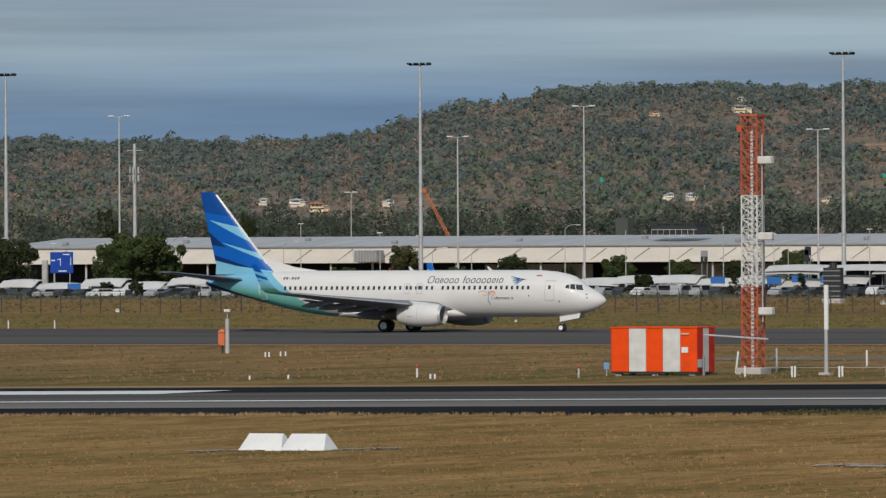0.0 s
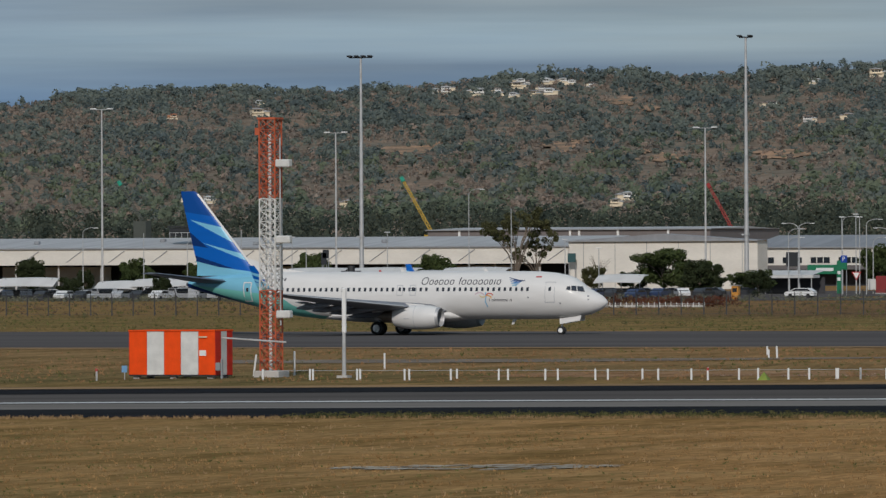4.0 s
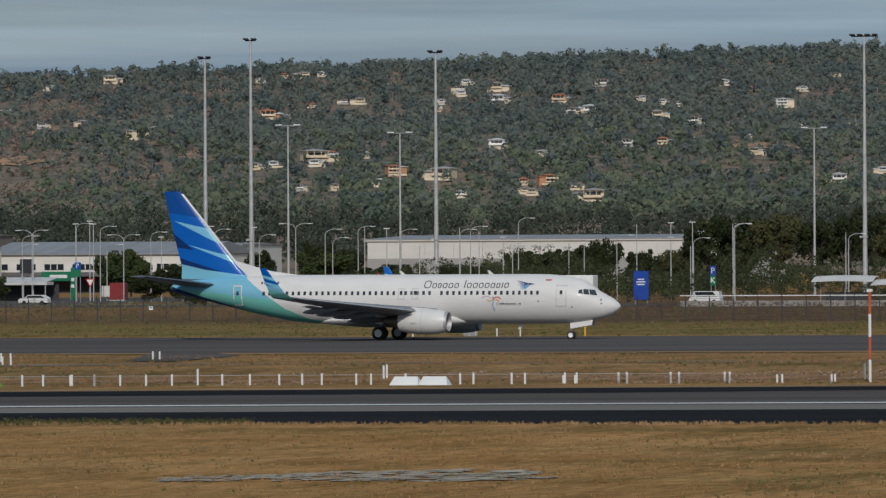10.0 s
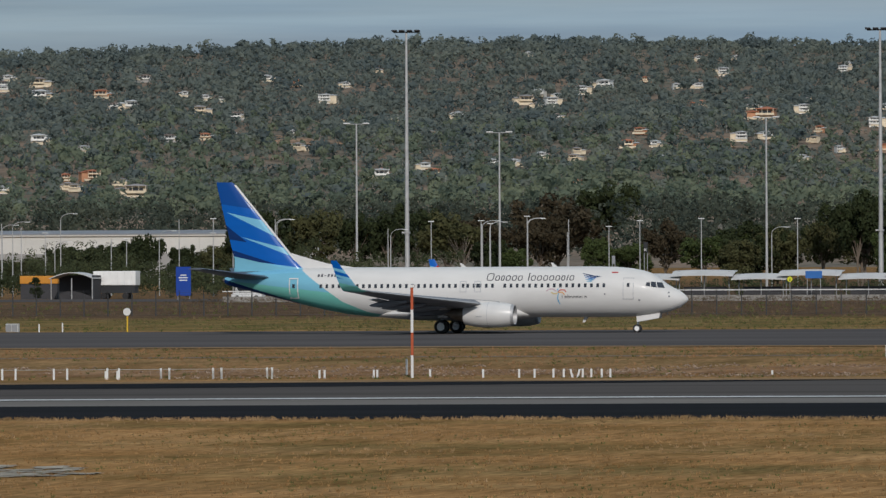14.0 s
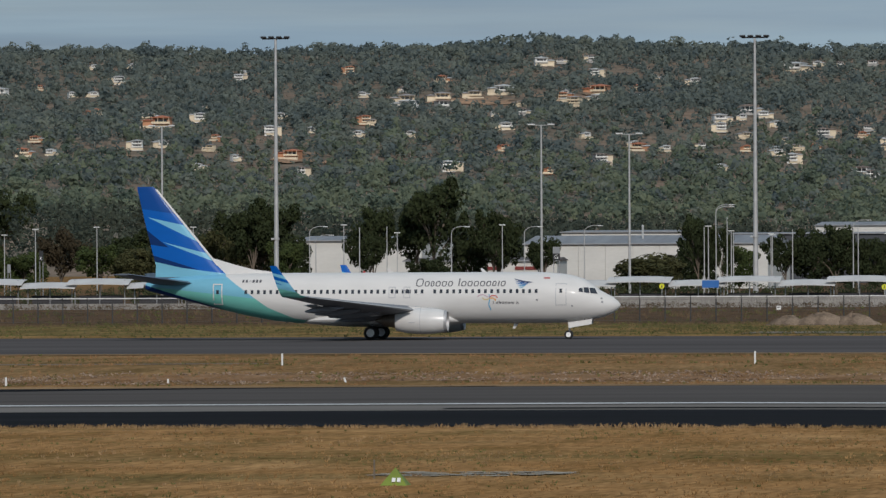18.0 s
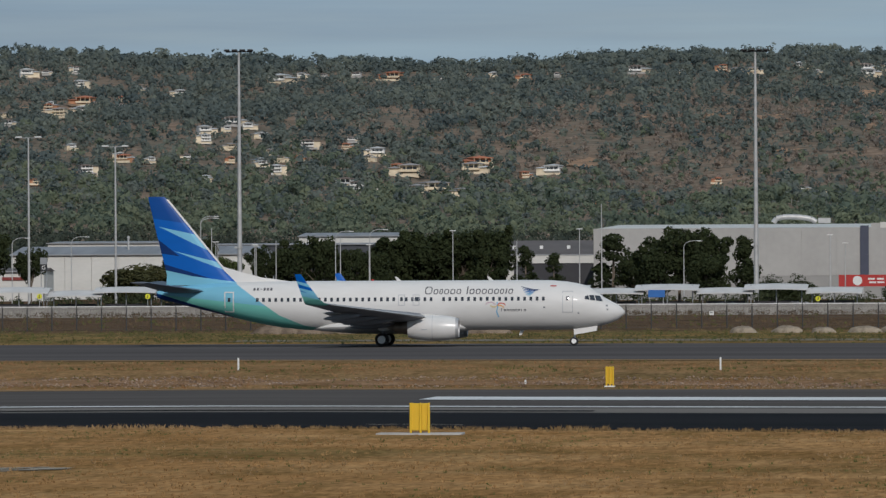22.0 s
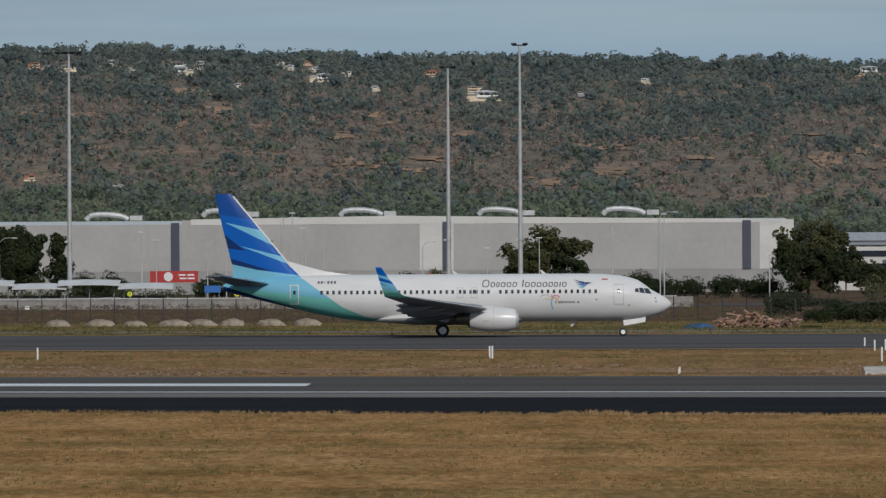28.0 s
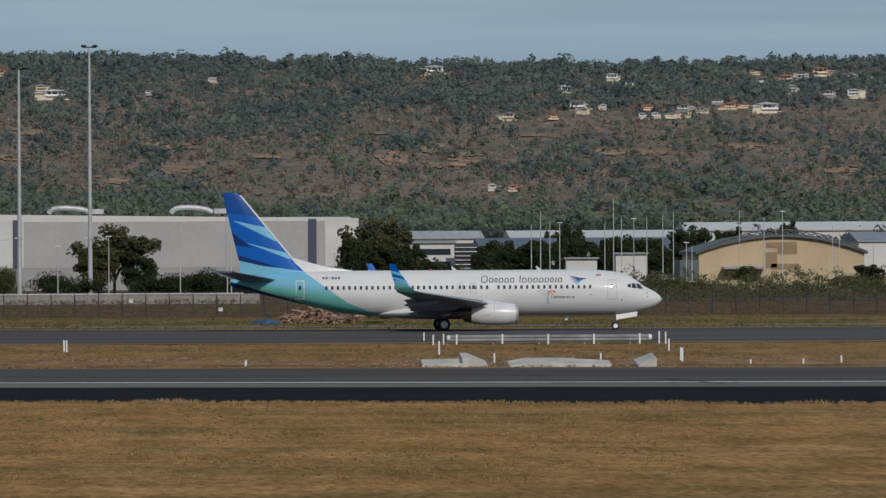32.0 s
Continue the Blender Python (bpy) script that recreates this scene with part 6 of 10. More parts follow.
part("lean_to_roof", MB().add([(-19, -5, 3.1), (20, -5, 3.1), (20, 0, 3.9), (-19, 0, 3.9), (-19, 0, 3.2), (20, 0, 3.2)], [(0, 1, 2, 3), (0, 4, 5, 1)]), ROOFB, w, "dull brown lean-to roof")
# Dark sheet on the solid wall paints the shade of the bays.
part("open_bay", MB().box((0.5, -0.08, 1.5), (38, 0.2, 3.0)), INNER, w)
w = hall("retail_shed", "low shed with white fascia and blue panel", -513.5, -501.6, 1480, 9.0, 25, rise=0.4, wall=WALLW)
part("blue_panel", MB().box((0, -0.1, 6.3), (9.5, 0.2, 2.4)), BLUE_S, w)

w = hall("long_warehouse", "very long white warehouse with flat roof", -546.2, -464.7, 1700, 10.3, 60, rise=0.9, panels=12, plinth=5.9, band=0.5)
part("rooflight", MB().ball((34, 20, 11.0), 2.6, 10, 5, (1.8, 1, 0.4)), WHITE, w)
w = hall("loading_shed", "white loading shed behind roadside trees", -285.9, -260.6, 1520, 9.6, 40, rise=0.9, wall=WALLW)
w = hall("white_depot", "white depot with pale grey roof and wall panels", -237.2, -190.1, 1500, 8.7, 34, rise=1.6, panels=9, wall=WALLW)
part("flue", MB().tube((-2, 10, 9), (-2, 10, 12), 0.2, n=8).ball((-2, 10, 12), 0.3, 6, 4), STEEL, w)
w = hall("depot_awning_shop", "low shop front with dark awning and red panels", -250.1, -221.6, 1440, 5.6, 12, rise=0.6, wall=WALLW, roof=ROOFB)
for px in (-9, 1.5, 8.5):
    part("red_panel", MB().box((px, -0.1, 4.2), (4.2, 0.2, 0.6)), paint("dull_red_panel", (0.20, 0.03, 0.025), 0.6), w)
w = hall("tall_store", "tall white store with dark upper wall", -263.7, -236.4, 1720, 11.5, 40, rise=0.4, wall=WALLW)
w = hall("dark_store", "long dark walled store behind the depot", -250.3, -193.3, 1740, 11.0, 40, rise=0.3, wall=paint("charcoal_wall", (0.05, 0.055, 0.065), 0.6), roof=ROOFG)
w = hall("far_white_block", "white block with blue grey roof", -217.1, -192.7, 1800, 13.0, 30, rise=0.8, wall=WALLW)
w = hall("low_open_store", "low store with brown roof, white fascia and open front painted as shade", -139.8, -116.6, 1420, 8.2, 30, rise=2.6, roof=ROOFB, wall=WALLW, band=1.6)
# No opening here: a dark panel paints the shaded front.
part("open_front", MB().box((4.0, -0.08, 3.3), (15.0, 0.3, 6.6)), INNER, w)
for k in range(4):
    part("roof_light", MB().box((-9 + 5 * k, 6, 9.4), (0.6, 0.6, 0.9)), WHITE, w)

# the big grey distribution warehouse
GX0, GX1, GY = -113.8, 46.3, 1380.0
big = thing("distribution_warehouse", "huge grey panelled warehouse with dark vertical stripes", "warehouse", pose(GX0, GY, 0))
GW = GX1 - GX0
step = -62.9 - GX0
n_p = 26
for k in range(n_p):
    a, b = GW * k / n_p, GW * (k + 1) / n_p
    pale = a > GW * 0.925 or GW * 0.555 < a < GW * 0.61 or step - 1 < a < step + 4
    top = 12.7 if (a + b) / 2 < step else 13.9 - 0.9 * abs((a + b) / 2 - GW * 0.55) / (GW * 0.45)
    part("wall_panel", MB().box(((a + b) / 2, 0.2, (4.2 + top) / 2), (b - a - 0.012, 0.4, top - 4.2)), WALLW if pale else WALLG, big)
part("plinth", MB().box((GW / 2, 0.25, 2.1), (GW, 0.4, 4.2)), WALLG2, big)
for sx in (-65.7 - GX0, -16.5 - GX0, 37.8 - GX0):
    part("dark_stripe", MB().box((sx, -0.12, 8.6), (1.5, 0.3, 8.8)), STRIPE, big)
part("body", MB().box((GW / 2, 32, 6.2), (GW - 0.2, 62, 12.4)), WALLG, big)
part("roof", MB().add([(0, 0, 12.6), (GW, 0, 12.6), (GW, 60, 13.6), (0, 60, 13.6)], [(0, 1, 2, 3)]), WALLW, big)
part("parapet", MB().prism([(step, 12.6), (step, 13.6), (GW * 0.55, 14.1), (GW, 13.1), (GW, 12.6)], -0.05, 0.5), WALLW, big)
for px in (-78.3, -57.1, -32.1, -6.9, 15.7):
    dx = px - GX0
    b0 = 13.6 if dx < step else 14.2
    bend = [(-3.9, 0.0), (-3.3, 0.75), (-2.2, 1.0), (-0.9, 1.05), (0.4, 1.0), (1.7, 0.85), (2.8, 0.65), (3.8, 0.1)]
    for (u0, v0), (u1, v1) in zip(bend, bend[1:]):
        part("duct_section", MB().tube((dx + u0, 6, b0 + v0), (dx + u1, 6, b0 + v1), 0.50, 0.46, 12), STEEL, big, "pale round metal roof duct", smooth=False)
    part("plant_box", MB().box((dx + 5.2, 6, b0 + 0.35), (2.2, 1.3, 0.9)), STEEL, big)
for px in (5.9, -48.3):
    part("wall_lamp", MB().box((px - GX0, -0.3, 9.6), (0.5, 0.4, 0.25)), DARK, big)
tr = thing("billboard", "red roadside billboard with a white disc and bars", "billboard", pose(-63.5, 1330, 0))
part("board", MB().box((0, 0, 3.4), (8.4, 0.2, 2.0)), RED_P, tr)
part("disc", MB().tube((-1.0, -0.12, 3.4), (-1.0, -0.16, 3.4), 0.8, n=24), WHITE, tr)
for k, (x, z) in enumerate(((1.4, 3.7), (2.9, 3.7), (1.6, 3.1), (3.0, 3.1))):
    part("text_bar", MB().box((x, -0.12, z), (1.2, 0.04, 0.28)), WHITE, tr)
for x in (-3.5, 0, 3.5):
    part("post", MB().box((x, 0.2, 1.4), (0.18, 0.18, 2.8)), STEEL, tr)

# tan hangar with an arched roof
hx = (99.7 + 127.6) / 2
hw = 127.6 - 99.7
hg = thing("arched_hangar", "tan hangar with dark grey arched truss roof", "hangar", pose(hx, 1250, 0))
arc = [(-hw / 2 + hw * i / 20, 6.3 + 2.9 * (1 - ((i - 10) / 10) ** 2)) for i in range(21)]
part("wall", MB().prism([(-hw / 2, 0)] + arc + [(hw / 2, 0)], 0, 40), TANW, hg)
part("roof", MB().loft([[(x * 1.04, y, z + d) for x, z in arc for d in (0.35,)] + [(x * 1.04, y, z - 0.15) for x, z in reversed(arc)] for y in (-0.8, 41)]), paint("dark_truss_grey", (0.085, 0.095, 0.10), 0.6), hg, "dark grey arched truss roof", smooth=False)
for i in range(20):
    (xa, za), (xb, zb) = arc[i], arc[i + 1]
    u = math.sin(math.pi * (i + 0.5) / 20)
    part("truss_brace", MB().tube((xa, -0.7, za + 0.3), (xb, -0.7, zb + 0.3 + 0.6 * u), 0.09, n=5).tube((xa, -0.7, za + 0.3 + 0.6 * u), (xb, -0.7, zb + 0.3), 0.09, n=5), paint("dark_truss_grey", (0.085, 0.095, 0.10), 0.6), hg)
part("roof_ridge", MB().loft([[(x, -0.9 + d, z + 0.25 + 0.75 * math.sin(math.pi * i / 20) + e) for d, e in ((0, 0), (0.3, 0), (0.3, 0.2), (0, 0.2))] for i, (x, z) in enumerate(arc)]), paint("dark_truss_grey", (0.085, 0.095, 0.10), 0.6), hg)
for x, z, a, b in ((0.0, 7.7, 5.2, 0.9), (1.0, 6.7, 3.3, 1.0), (-1.7, 5.2, 1.9, 2.6), (0.6, 4.1, 4.8, 0.9)):
    part("wall_patch", MB().box((x, -0.06, z), (a, 0.14, b)), mat("tan_patch", (0.30, 0.205, 0.115), 0.8, var=0.06), hg)
part("door_canopy", MB().box((-6.5, -1.6, 3.9), (7.0, 3.0, 0.4)), GREYM, hg)
part("side_annex", MB().box((-hw / 2 - 1.7, 6, 2.6), (3.2, 16, 5.2)), paint("slate_sheet", (0.10, 0.12, 0.12), 0.6), hg)
part("skirt_wall", MB().box((1.0, -6, 0.9), (hw + 7, 0.3, 1.8)), TANW, hg)

# offices and roofs beyond the big warehouse
of = hall("office_block", "white office with dark strip windows and louvred screen", 54.4, 65.7, 1420, 8.6, 20, rise=0.4, wall=WALLW)
for z in (4.4, 6.8):
    part("strip_window", MB().box((0.5, -0.06, z), (8.6, 0.16, 1.1)), GLASSD, of)
sc_ = thing("louvred_screen", "dark louvred screen with white frame beside the office", "screen", pose(67.6, 1415, 0))
part("frame", MB().box((0, 0.3, 4.2), (4.4, 0.2, 8.4)), INNER, sc_)
for k in range(9):
    part("louvre", MB().box((0, -0.1, 1.2 + 0.8 * k), (4.2, 0.35, 0.12)), WHITE, sc_)
w = hall("far_shed", "far shed with pale sheet roof", 67.5, 85.8, 1750, 9.8, 40, rise=1.8, roof=PALER)
w = hall("far_shed", "far shed with blue grey sheet roof", 79.4, 120.7, 1620, 7.4, 40, rise=2.2, roof=paint("blue_grey_roof", (0.105, 0.125, 0.165), 0.75))
part("orange_panel", MB().box((-16, -0.2, 6.4), (6.5, 0.3, 2.2)), paint("orange_panel", (0.62, 0.16, 0.04), 0.6), w)
w = hall("far_shed", "far shed with white roof", 97.1, 137.9, 1850, 10.0, 40, rise=1.8, roof=WALLW)
w = hall("far_shed", "long far shed with grey roof", 143.5, 212.3, 1900, 11.6, 40, rise=2.2, roof=WALLW)
w = hall("far_shed", "far shed with pale roof", 163.6, 193.4, 1650, 8.6, 40, rise=2.0, roof=ROOFG)
w = hall("white_container", "plain white storage cabin", 81.8, 87.3, 1330, 5.6, 4, rise=0.1, wall=WALLW, roof=PALER, category="cabin")
w = hall("white_container", "plain white storage cabin", 92.5, 98.1, 1360, 6.4, 4, rise=0.1, wall=WALLW, roof=PALER, category="cabin")

# ---- masts and street lamps ----
def flood_mast(x, y, h, arms):
    ob = thing("floodlight_mast", "tall tapered galvanised floodlight mast", "light mast", pose(x, y, 0), group="floodlight masts")
    part("pole", MB().tube((0, 0, 0), (0, 0, h * 0.5), 0.40, 0.30, 12, False).tube((0, 0, h * 0.5), (0, 0, h), 0.30, 0.17, 12), STEEL, ob, smooth=True)
    part("base_collar", MB().tube((0, 0, 0), (0, 0, 0.5), 0.62, 0.5, 12), CONC, ob)
    part("winch_collar", MB().tube((0, 0, 9.2), (0, 0, 9.5), 0.5, 0.5, 10).box((-0.55, -0.2, 9.35), (0.4, 0.3, 0.25)), STEEL, ob)
    part("crossarm", MB().box((0, 0, h + 0.1), (arms + 0.4, 0.22, 0.2)), DARK, ob)
    n = 4 if arms > 2.5 else 2
    for k in range(n):
        px = (-arms / 2 + arms * k / (n - 1)) if n > 1 else 0
        part("floodlight", MB().box((px, -0.35, h + 0.30), (0.85, 0.6, 0.22), pose(0, 0, 0, -14).to_3x3(), bev=0.05), DARK, ob)
    return ob


for x, h, arms in ((-666.5, 37.42, 3.6), (-587.3, 38.07, 3.6), (-510.6, 38.67, 3.6), (-443.8, 40.97, 1.8), (-405.9, 38.19, 1.3), (-398.3, 40.94, 1.3),
                   (-367.8, 38.69, 1.6), (-298.8, 40.37, 3.6), (-224.7, 39.93, 3.6), (-151.4, 39.46, 3.6), (-72.4, 38.92, 3.4), (-13.3, 36.35, 1.8), (-2.1, 39.81, 1.8)):
    flood_mast(x, 1180, h - 0.3, arms)


def road_mast(x, y, h, r=0.15, arm=1.9):
    ob = thing("road_light_mast", "slim grey road light mast with paired heads", "light mast", pose(x, y, 0), group="road light masts")
    part("pole", MB().tube((0, 0, 0), (0, 0, h), r, r * 0.55, 8), STEEL, ob, smooth=True)
    part("crossarm", MB().tube((-arm, 0, h), (arm, 0, h), 0.06, n=6), STEEL, ob)
    for s in (-1, 1):
        part("lamp_head", MB().box((s * (arm - 0.3), 0, h + 0.12), (1.1, 0.45, 0.22), bev=0.06), WHITE, ob)
    return ob


for x, h in ((-677.2, 31.06), (-585.5, 31.73), (-609.9, 26.70), (-541.3, 27.22), (-473.7, 27.36), (-412.1, 28.29), (-392.7, 26.90), (-322.4, 27.05),
             (-298.6, 25.48), (-254.7, 27.51), (-193.3, 27.27), (-179.2, 25.74)):
    road_mast(x, 1240, h, 0.22)
road_mast(-763.1, 1500, 19.23, 0.14, 1.2)


def street_lamp(x, y, h, kind):
    """kind: s a straight pole with a flat head, c a curved arm to the side, d two curved arms, p a bare pole."""
    ob = thing("street_lamp", {"s": "thin grey street lamp with flat head", "c": "thin grey street lamp with curved arm", "d": "thin grey street lamp with two curved arms", "p": "thin bare grey lamp pole"}[kind], "street lamp", pose(x, y, 0), group="street lamps")
    top = h - (0.9 if kind in "cd" else 0)
    part("pole", MB().tube((0, 0, 0), (0, 0, top), 0.10, 0.06, 6), STEEL, ob, smooth=True)
    for s in ((1,) if kind == "c" else (-1, 1) if kind == "d" else ()):
        pts = [(s * 1.5 * (1 - math.cos(a)), 0, top + 0.9 * math.sin(a)) for a in (0, 0.4, 0.8, 1.2, 1.57)]
        pts.append((s * 2.1, 0, top + 0.88))
        part("arm", MB().path(pts, 0.05, 5), STEEL, ob)
        part("lamp_head", MB().box((s * 2.3, 0, top + 0.85), (0.75, 0.3, 0.12), bev=0.04), WHITE, ob)
    if kind == "s":
        part("lamp_head", MB().box((0, 0, h + 0.06), (0.9, 0.35, 0.14), bev=0.04), WHITE, ob)
    return ob


def lamps(rows, y, kinds):
    for k, (x, h) in enumerate(rows):
        street_lamp(x, y, h, kinds[k % len(kinds)])


lamps([(-640.5, 8.35), (-618.0, 9.36), (-597.5, 8.60), (-594.3, 11.36), (-579.8, 9.80), (-570.3, 7.46), (-563.2, 7.24)], 1150, "sccs")
lamps([(-521.7, 9.95), (-514.2, 9.02), (-505.0, 10.38), (-496.4, 9.19), (-494.0, 7.87), (-532.2, 10.89)], 1120, "pcps")
lamps([(-493.2, 9.92), (-479.2, 16.70), (-472.0, 13.54), (-462.9, 8.61), (-457.2, 7.25), (-425.6, 8.85), (-423.8, 10.59), (-416.8, 11.86), (-414.5, 12.28), (-411.7, 8.78)], 1150, "scps")
lamps([(-421.9, 10.13), (-420.3, 10.99), (-413.1, 11.98), (-410.3, 11.80), (-409.2, 11.53), (-405.4, 10.21), (-401.0, 10.62), (-399.3, 9.75), (-395.8, 11.71), (-393.5, 11.44), (-390.7, 10.99), (-384.4, 11.13), (-383.5, 10.09), (-377.7, 11.77)], 1140, "cdcs")
lamps([(-373.0, 10.89), (-371.8, 9.60), (-366.7, 11.28), (-363.2, 10.83), (-361.0, 10.82)], 1140, "ccps")
lamps([(-351.6, 10.74), (-348.6, 10.30), (-344.8, 9.43), (-342.4, 12.39), (-334.5, 8.52), (-332.1, 8.51), (-327.0, 9.76), (-323.9, 11.43), (-318.6, 9.29), (-315.1, 9.27), (-309.0, 11.35)], 1140, "cps")
lamps([(-361.3, 11.22), (-351.7, 8.24), (-345.5, 10.88), (-343.8, 11.12), (-337.3, 8.17), (-313.0, 11.37), (-310.0, 8.03), (-303.5, 11.32), (-286.1, 9.74), (-280.0, 10.78), (-272.4, 10.49), (-265.6, 11.27)], 1120, "cspc")
lamps([(-309.7, 11.47), (-303.3, 11.27), (-286.5, 9.86), (-272.5, 10.85), (-271.1, 10.43), (-265.5, 11.22), (-259.6, 9.14), (-253.4, 9.92), (-248.8, 10.72)], 1120, "scps")
lamps([(-272.3, 10.92), (-271.2, 10.75), (-265.6, 11.46), (-259.4, 11.02), (-253.4, 10.00), (-239.7, 11.00), (-229.3, 9.80), (-225.5, 10.92), (-208.4, 11.00), (-207.5, 9.77), (-203.4, 11.13), (-201.1, 10.80), (-197.1, 10.94), (-195.6, 9.96), (-187.7, 10.89), (-180.3, 11.01), (-177.1, 10.83), (-168.4, 10.95), (-150.5, 10.69)], 1120, "ccsppscs")
lamps([(-149.4, 13.82), (-147.8, 12.03), (-147.2, 10.00), (-141.5, 9.57), (-138.4, 9.96), (-129.7, 11.53), (-129.0, 10.72), (-124.8, 9.49), (-112.6, 11.44)], 1120, "cpssp")
lamps([(-151.1, 10.68), (-149.4, 13.55), (-146.9, 9.83), (-141.3, 9.39), (-138.4, 10.20), (-124.7, 11.77), (-103.3, 10.01), (-94.2, 11.60), (-91.0, 15.28), (-79.1, 9.88), (-57.9, 10.59), (-55.8, 9.35), (-48.2, 7.67), (-45.4, 8.88), (-43.3, 11.57), (-36.9, 12.52), (-33.7, 11.68)], 1120, "pcps")
lamps([(-58.0, 10.55), (-55.8, 9.20), (-37.3, 12.70), (-35.6, 13.28), (-34.1, 11.01), (-31.0, 10.74), (-16.3, 8.99), (-6.7, 7.94), (1.0, 9.40), (11.8, 11.19), (18.9, 13.25), (19.5, 12.83), (35.1, 6.88)], 1120, "spcs")
lamps([(12.4, 11.44), (19.7, 12.59), (20.6, 12.13), (69.0, 11.16), (70.5, 13.25), (72.0, 11.88), (73.6, 11.41), (80.9, 11.38), (82.3, 15.48), (83.6, 12.28), (85.6, 11.99), (87.7, 12.26), (90.3, 12.70), (92.0, 13.15), (94.1, 8.11), (95.0, 7.65), (102.7, 13.37), (106.7, 12.16), (109.7, 13.06), (117.8, 10.74), (118.9, 10.27), (124.4, 7.96)], 1200, "ppsp")

# telecom mast
tm = thing("telecom_mast", "grey telecom mast with antenna panels", "mast", pose(-733.9, 1350, 0))
part("pole", MB().tube((0, 0, 0), (0, 0, 27.87), 0.4, 0.3, 10), STEEL, tm, smooth=True)
for z in (21.2, 22.8):
    for k in range(5):
        part("antenna_panel", MB().box((0.9 * math.cos(k * 1.26), 0.9 * math.sin(k * 1.26), z), (0.2, 0.16, 1.2)), STEEL, tm)
part("head_frame", MB().tube((-1.7, 0, 26.6), (1.7, 0, 26.6), 0.09, n=6), STEEL, tm)


def crane_boom(name, label, p, q, colour, tipcol=None):
    ob = thing(name, label, "crane", pose(p[0], p[1], 0))
    a, b = Vector((0, 0, p[2])), Vector((q[0] - p[0], q[1] - p[1], q[2]))
    d = (b - a).normalized()
    s = d.cross(Vector((0, 1, 0))).normalized() * 0.55
    t = Vector((0, 0.55, 0))
    n = 14
    for i, (u, v) in enumerate(((1, 1), (1, -1), (-1, -1), (-1, 1))):
        part("boom_chord", MB().tube(a + (s * u + t * v) * 0.5, b + (s * u + t * v) * 0.35, 0.065, 0.055, 5), colour, ob)
    for k in range(n):
        c0, c1 = a + (b - a) * k / n, a + (b - a) * (k + 1) / n
        part("boom_brace", MB().tube(c0 + s * 0.5, c1 - s * 0.5, 0.045, n=4).tube(c0 - s * 0.5 + t * 0.5, c1 + s * 0.5 + t * 0.5, 0.045, n=4), colour, ob)
    part("boom_tip", MB().box(b, (0.9, 0.7, 1.2), d.to_track_quat("Z", "Y").to_matrix(), bev=0.1), tipcol or colour, ob)
    part("crane_body", MB().box((0, 0, p[2] / 2), (3.0, 3.0, p[2])), colour, ob)
    return ob


GREENC = paint("crane_green", (0.02, 0.30, 0.20), 0.5)
crane_boom("orange_crane", "orange lattice crane boom behind the terminal", (-789.2, 1600, 9.83), (-795.3, 1600, 20.28), paint("crane_orange", (0.45, 0.13, 0.035), 0.6))
crane_boom("dark_crane", "dark lattice crane boom with a green tip", (-745.6, 1600, 13.91), (-751.1, 1600, 22.32), paint("crane_dark", (0.06, 0.07, 0.06), 0.6), GREENC)
crane_boom("yellow_crane", "yellow lattice crane boom with a green tip", (-675.2, 1600, 10.41), (-682.5, 1600, 22.68), paint("crane_ochre", (0.46, 0.30, 0.03), 0.6), GREENC)
crane_boom("red_crane", "red lattice crane boom behind the sheds", (-604.6, 1600, 10.53), (-610.4, 1600, 20.70), paint("crane_red", (0.30, 0.03, 0.025), 0.6))

# ---- trees ----
LEAF = {"g": mat("leaf_green", (0.085, 0.105, 0.030), 0.8, scale=0.5, col2=(0.035, 0.055, 0.016), island=0.2, spec=0.25), "d": mat("leaf_dark", (0.050, 0.062, 0.022), 0.8, scale=0.5, col2=(0.022, 0.032, 0.013), island=0.2, spec=0.2),
        "o": mat("leaf_olive", (0.115, 0.110, 0.045), 0.8, scale=0.5, col2=(0.05, 0.055, 0.022), island=0.2, spec=0.2), "r": mat("leaf_bronze", (0.085, 0.062, 0.035), 0.85, scale=0.5, col2=(0.04, 0.035, 0.02), island=0.2, spec=0.2)}
for m in LEAF.values():
    leafy(m, 0.25)


def leaf_cloud(clumps, g, per=34, size=0.035):
    """Many small bent leaf sprays round the given clump centres (x, y, z, radius), joined as one crown."""
    P_, F_ = [], []
    for cx, cy, cz, cr in clumps:
        for _ in range(per):
            v = g.standard_normal(3)
            v = v / np.linalg.norm(v) * cr * g.uniform(0.45, 1.0) ** 0.5
            c = np.array((cx, cy, cz)) + v * np.array((1, 1, 0.8))
            nr = v / cr + 0.6 * g.standard_normal(3) + np.array((0, 0, 0.25))
            a = np.cross(nr, g.standard_normal(3))
            b = np.cross(nr, a)
            a, b = a / np.linalg.norm(a) * size * g.uniform(0.7, 1.5), b / np.linalg.norm(b) * size * g.uniform(0.7, 1.5)
            o = len(P_)
            P_ += [c - a * 0.6 - b * 0.5, c + a, c - a * 0.4 + b]
            F_ += [(o, o + 1, o + 2)]
    return MB().add([tuple(p) for p in P_], F_)


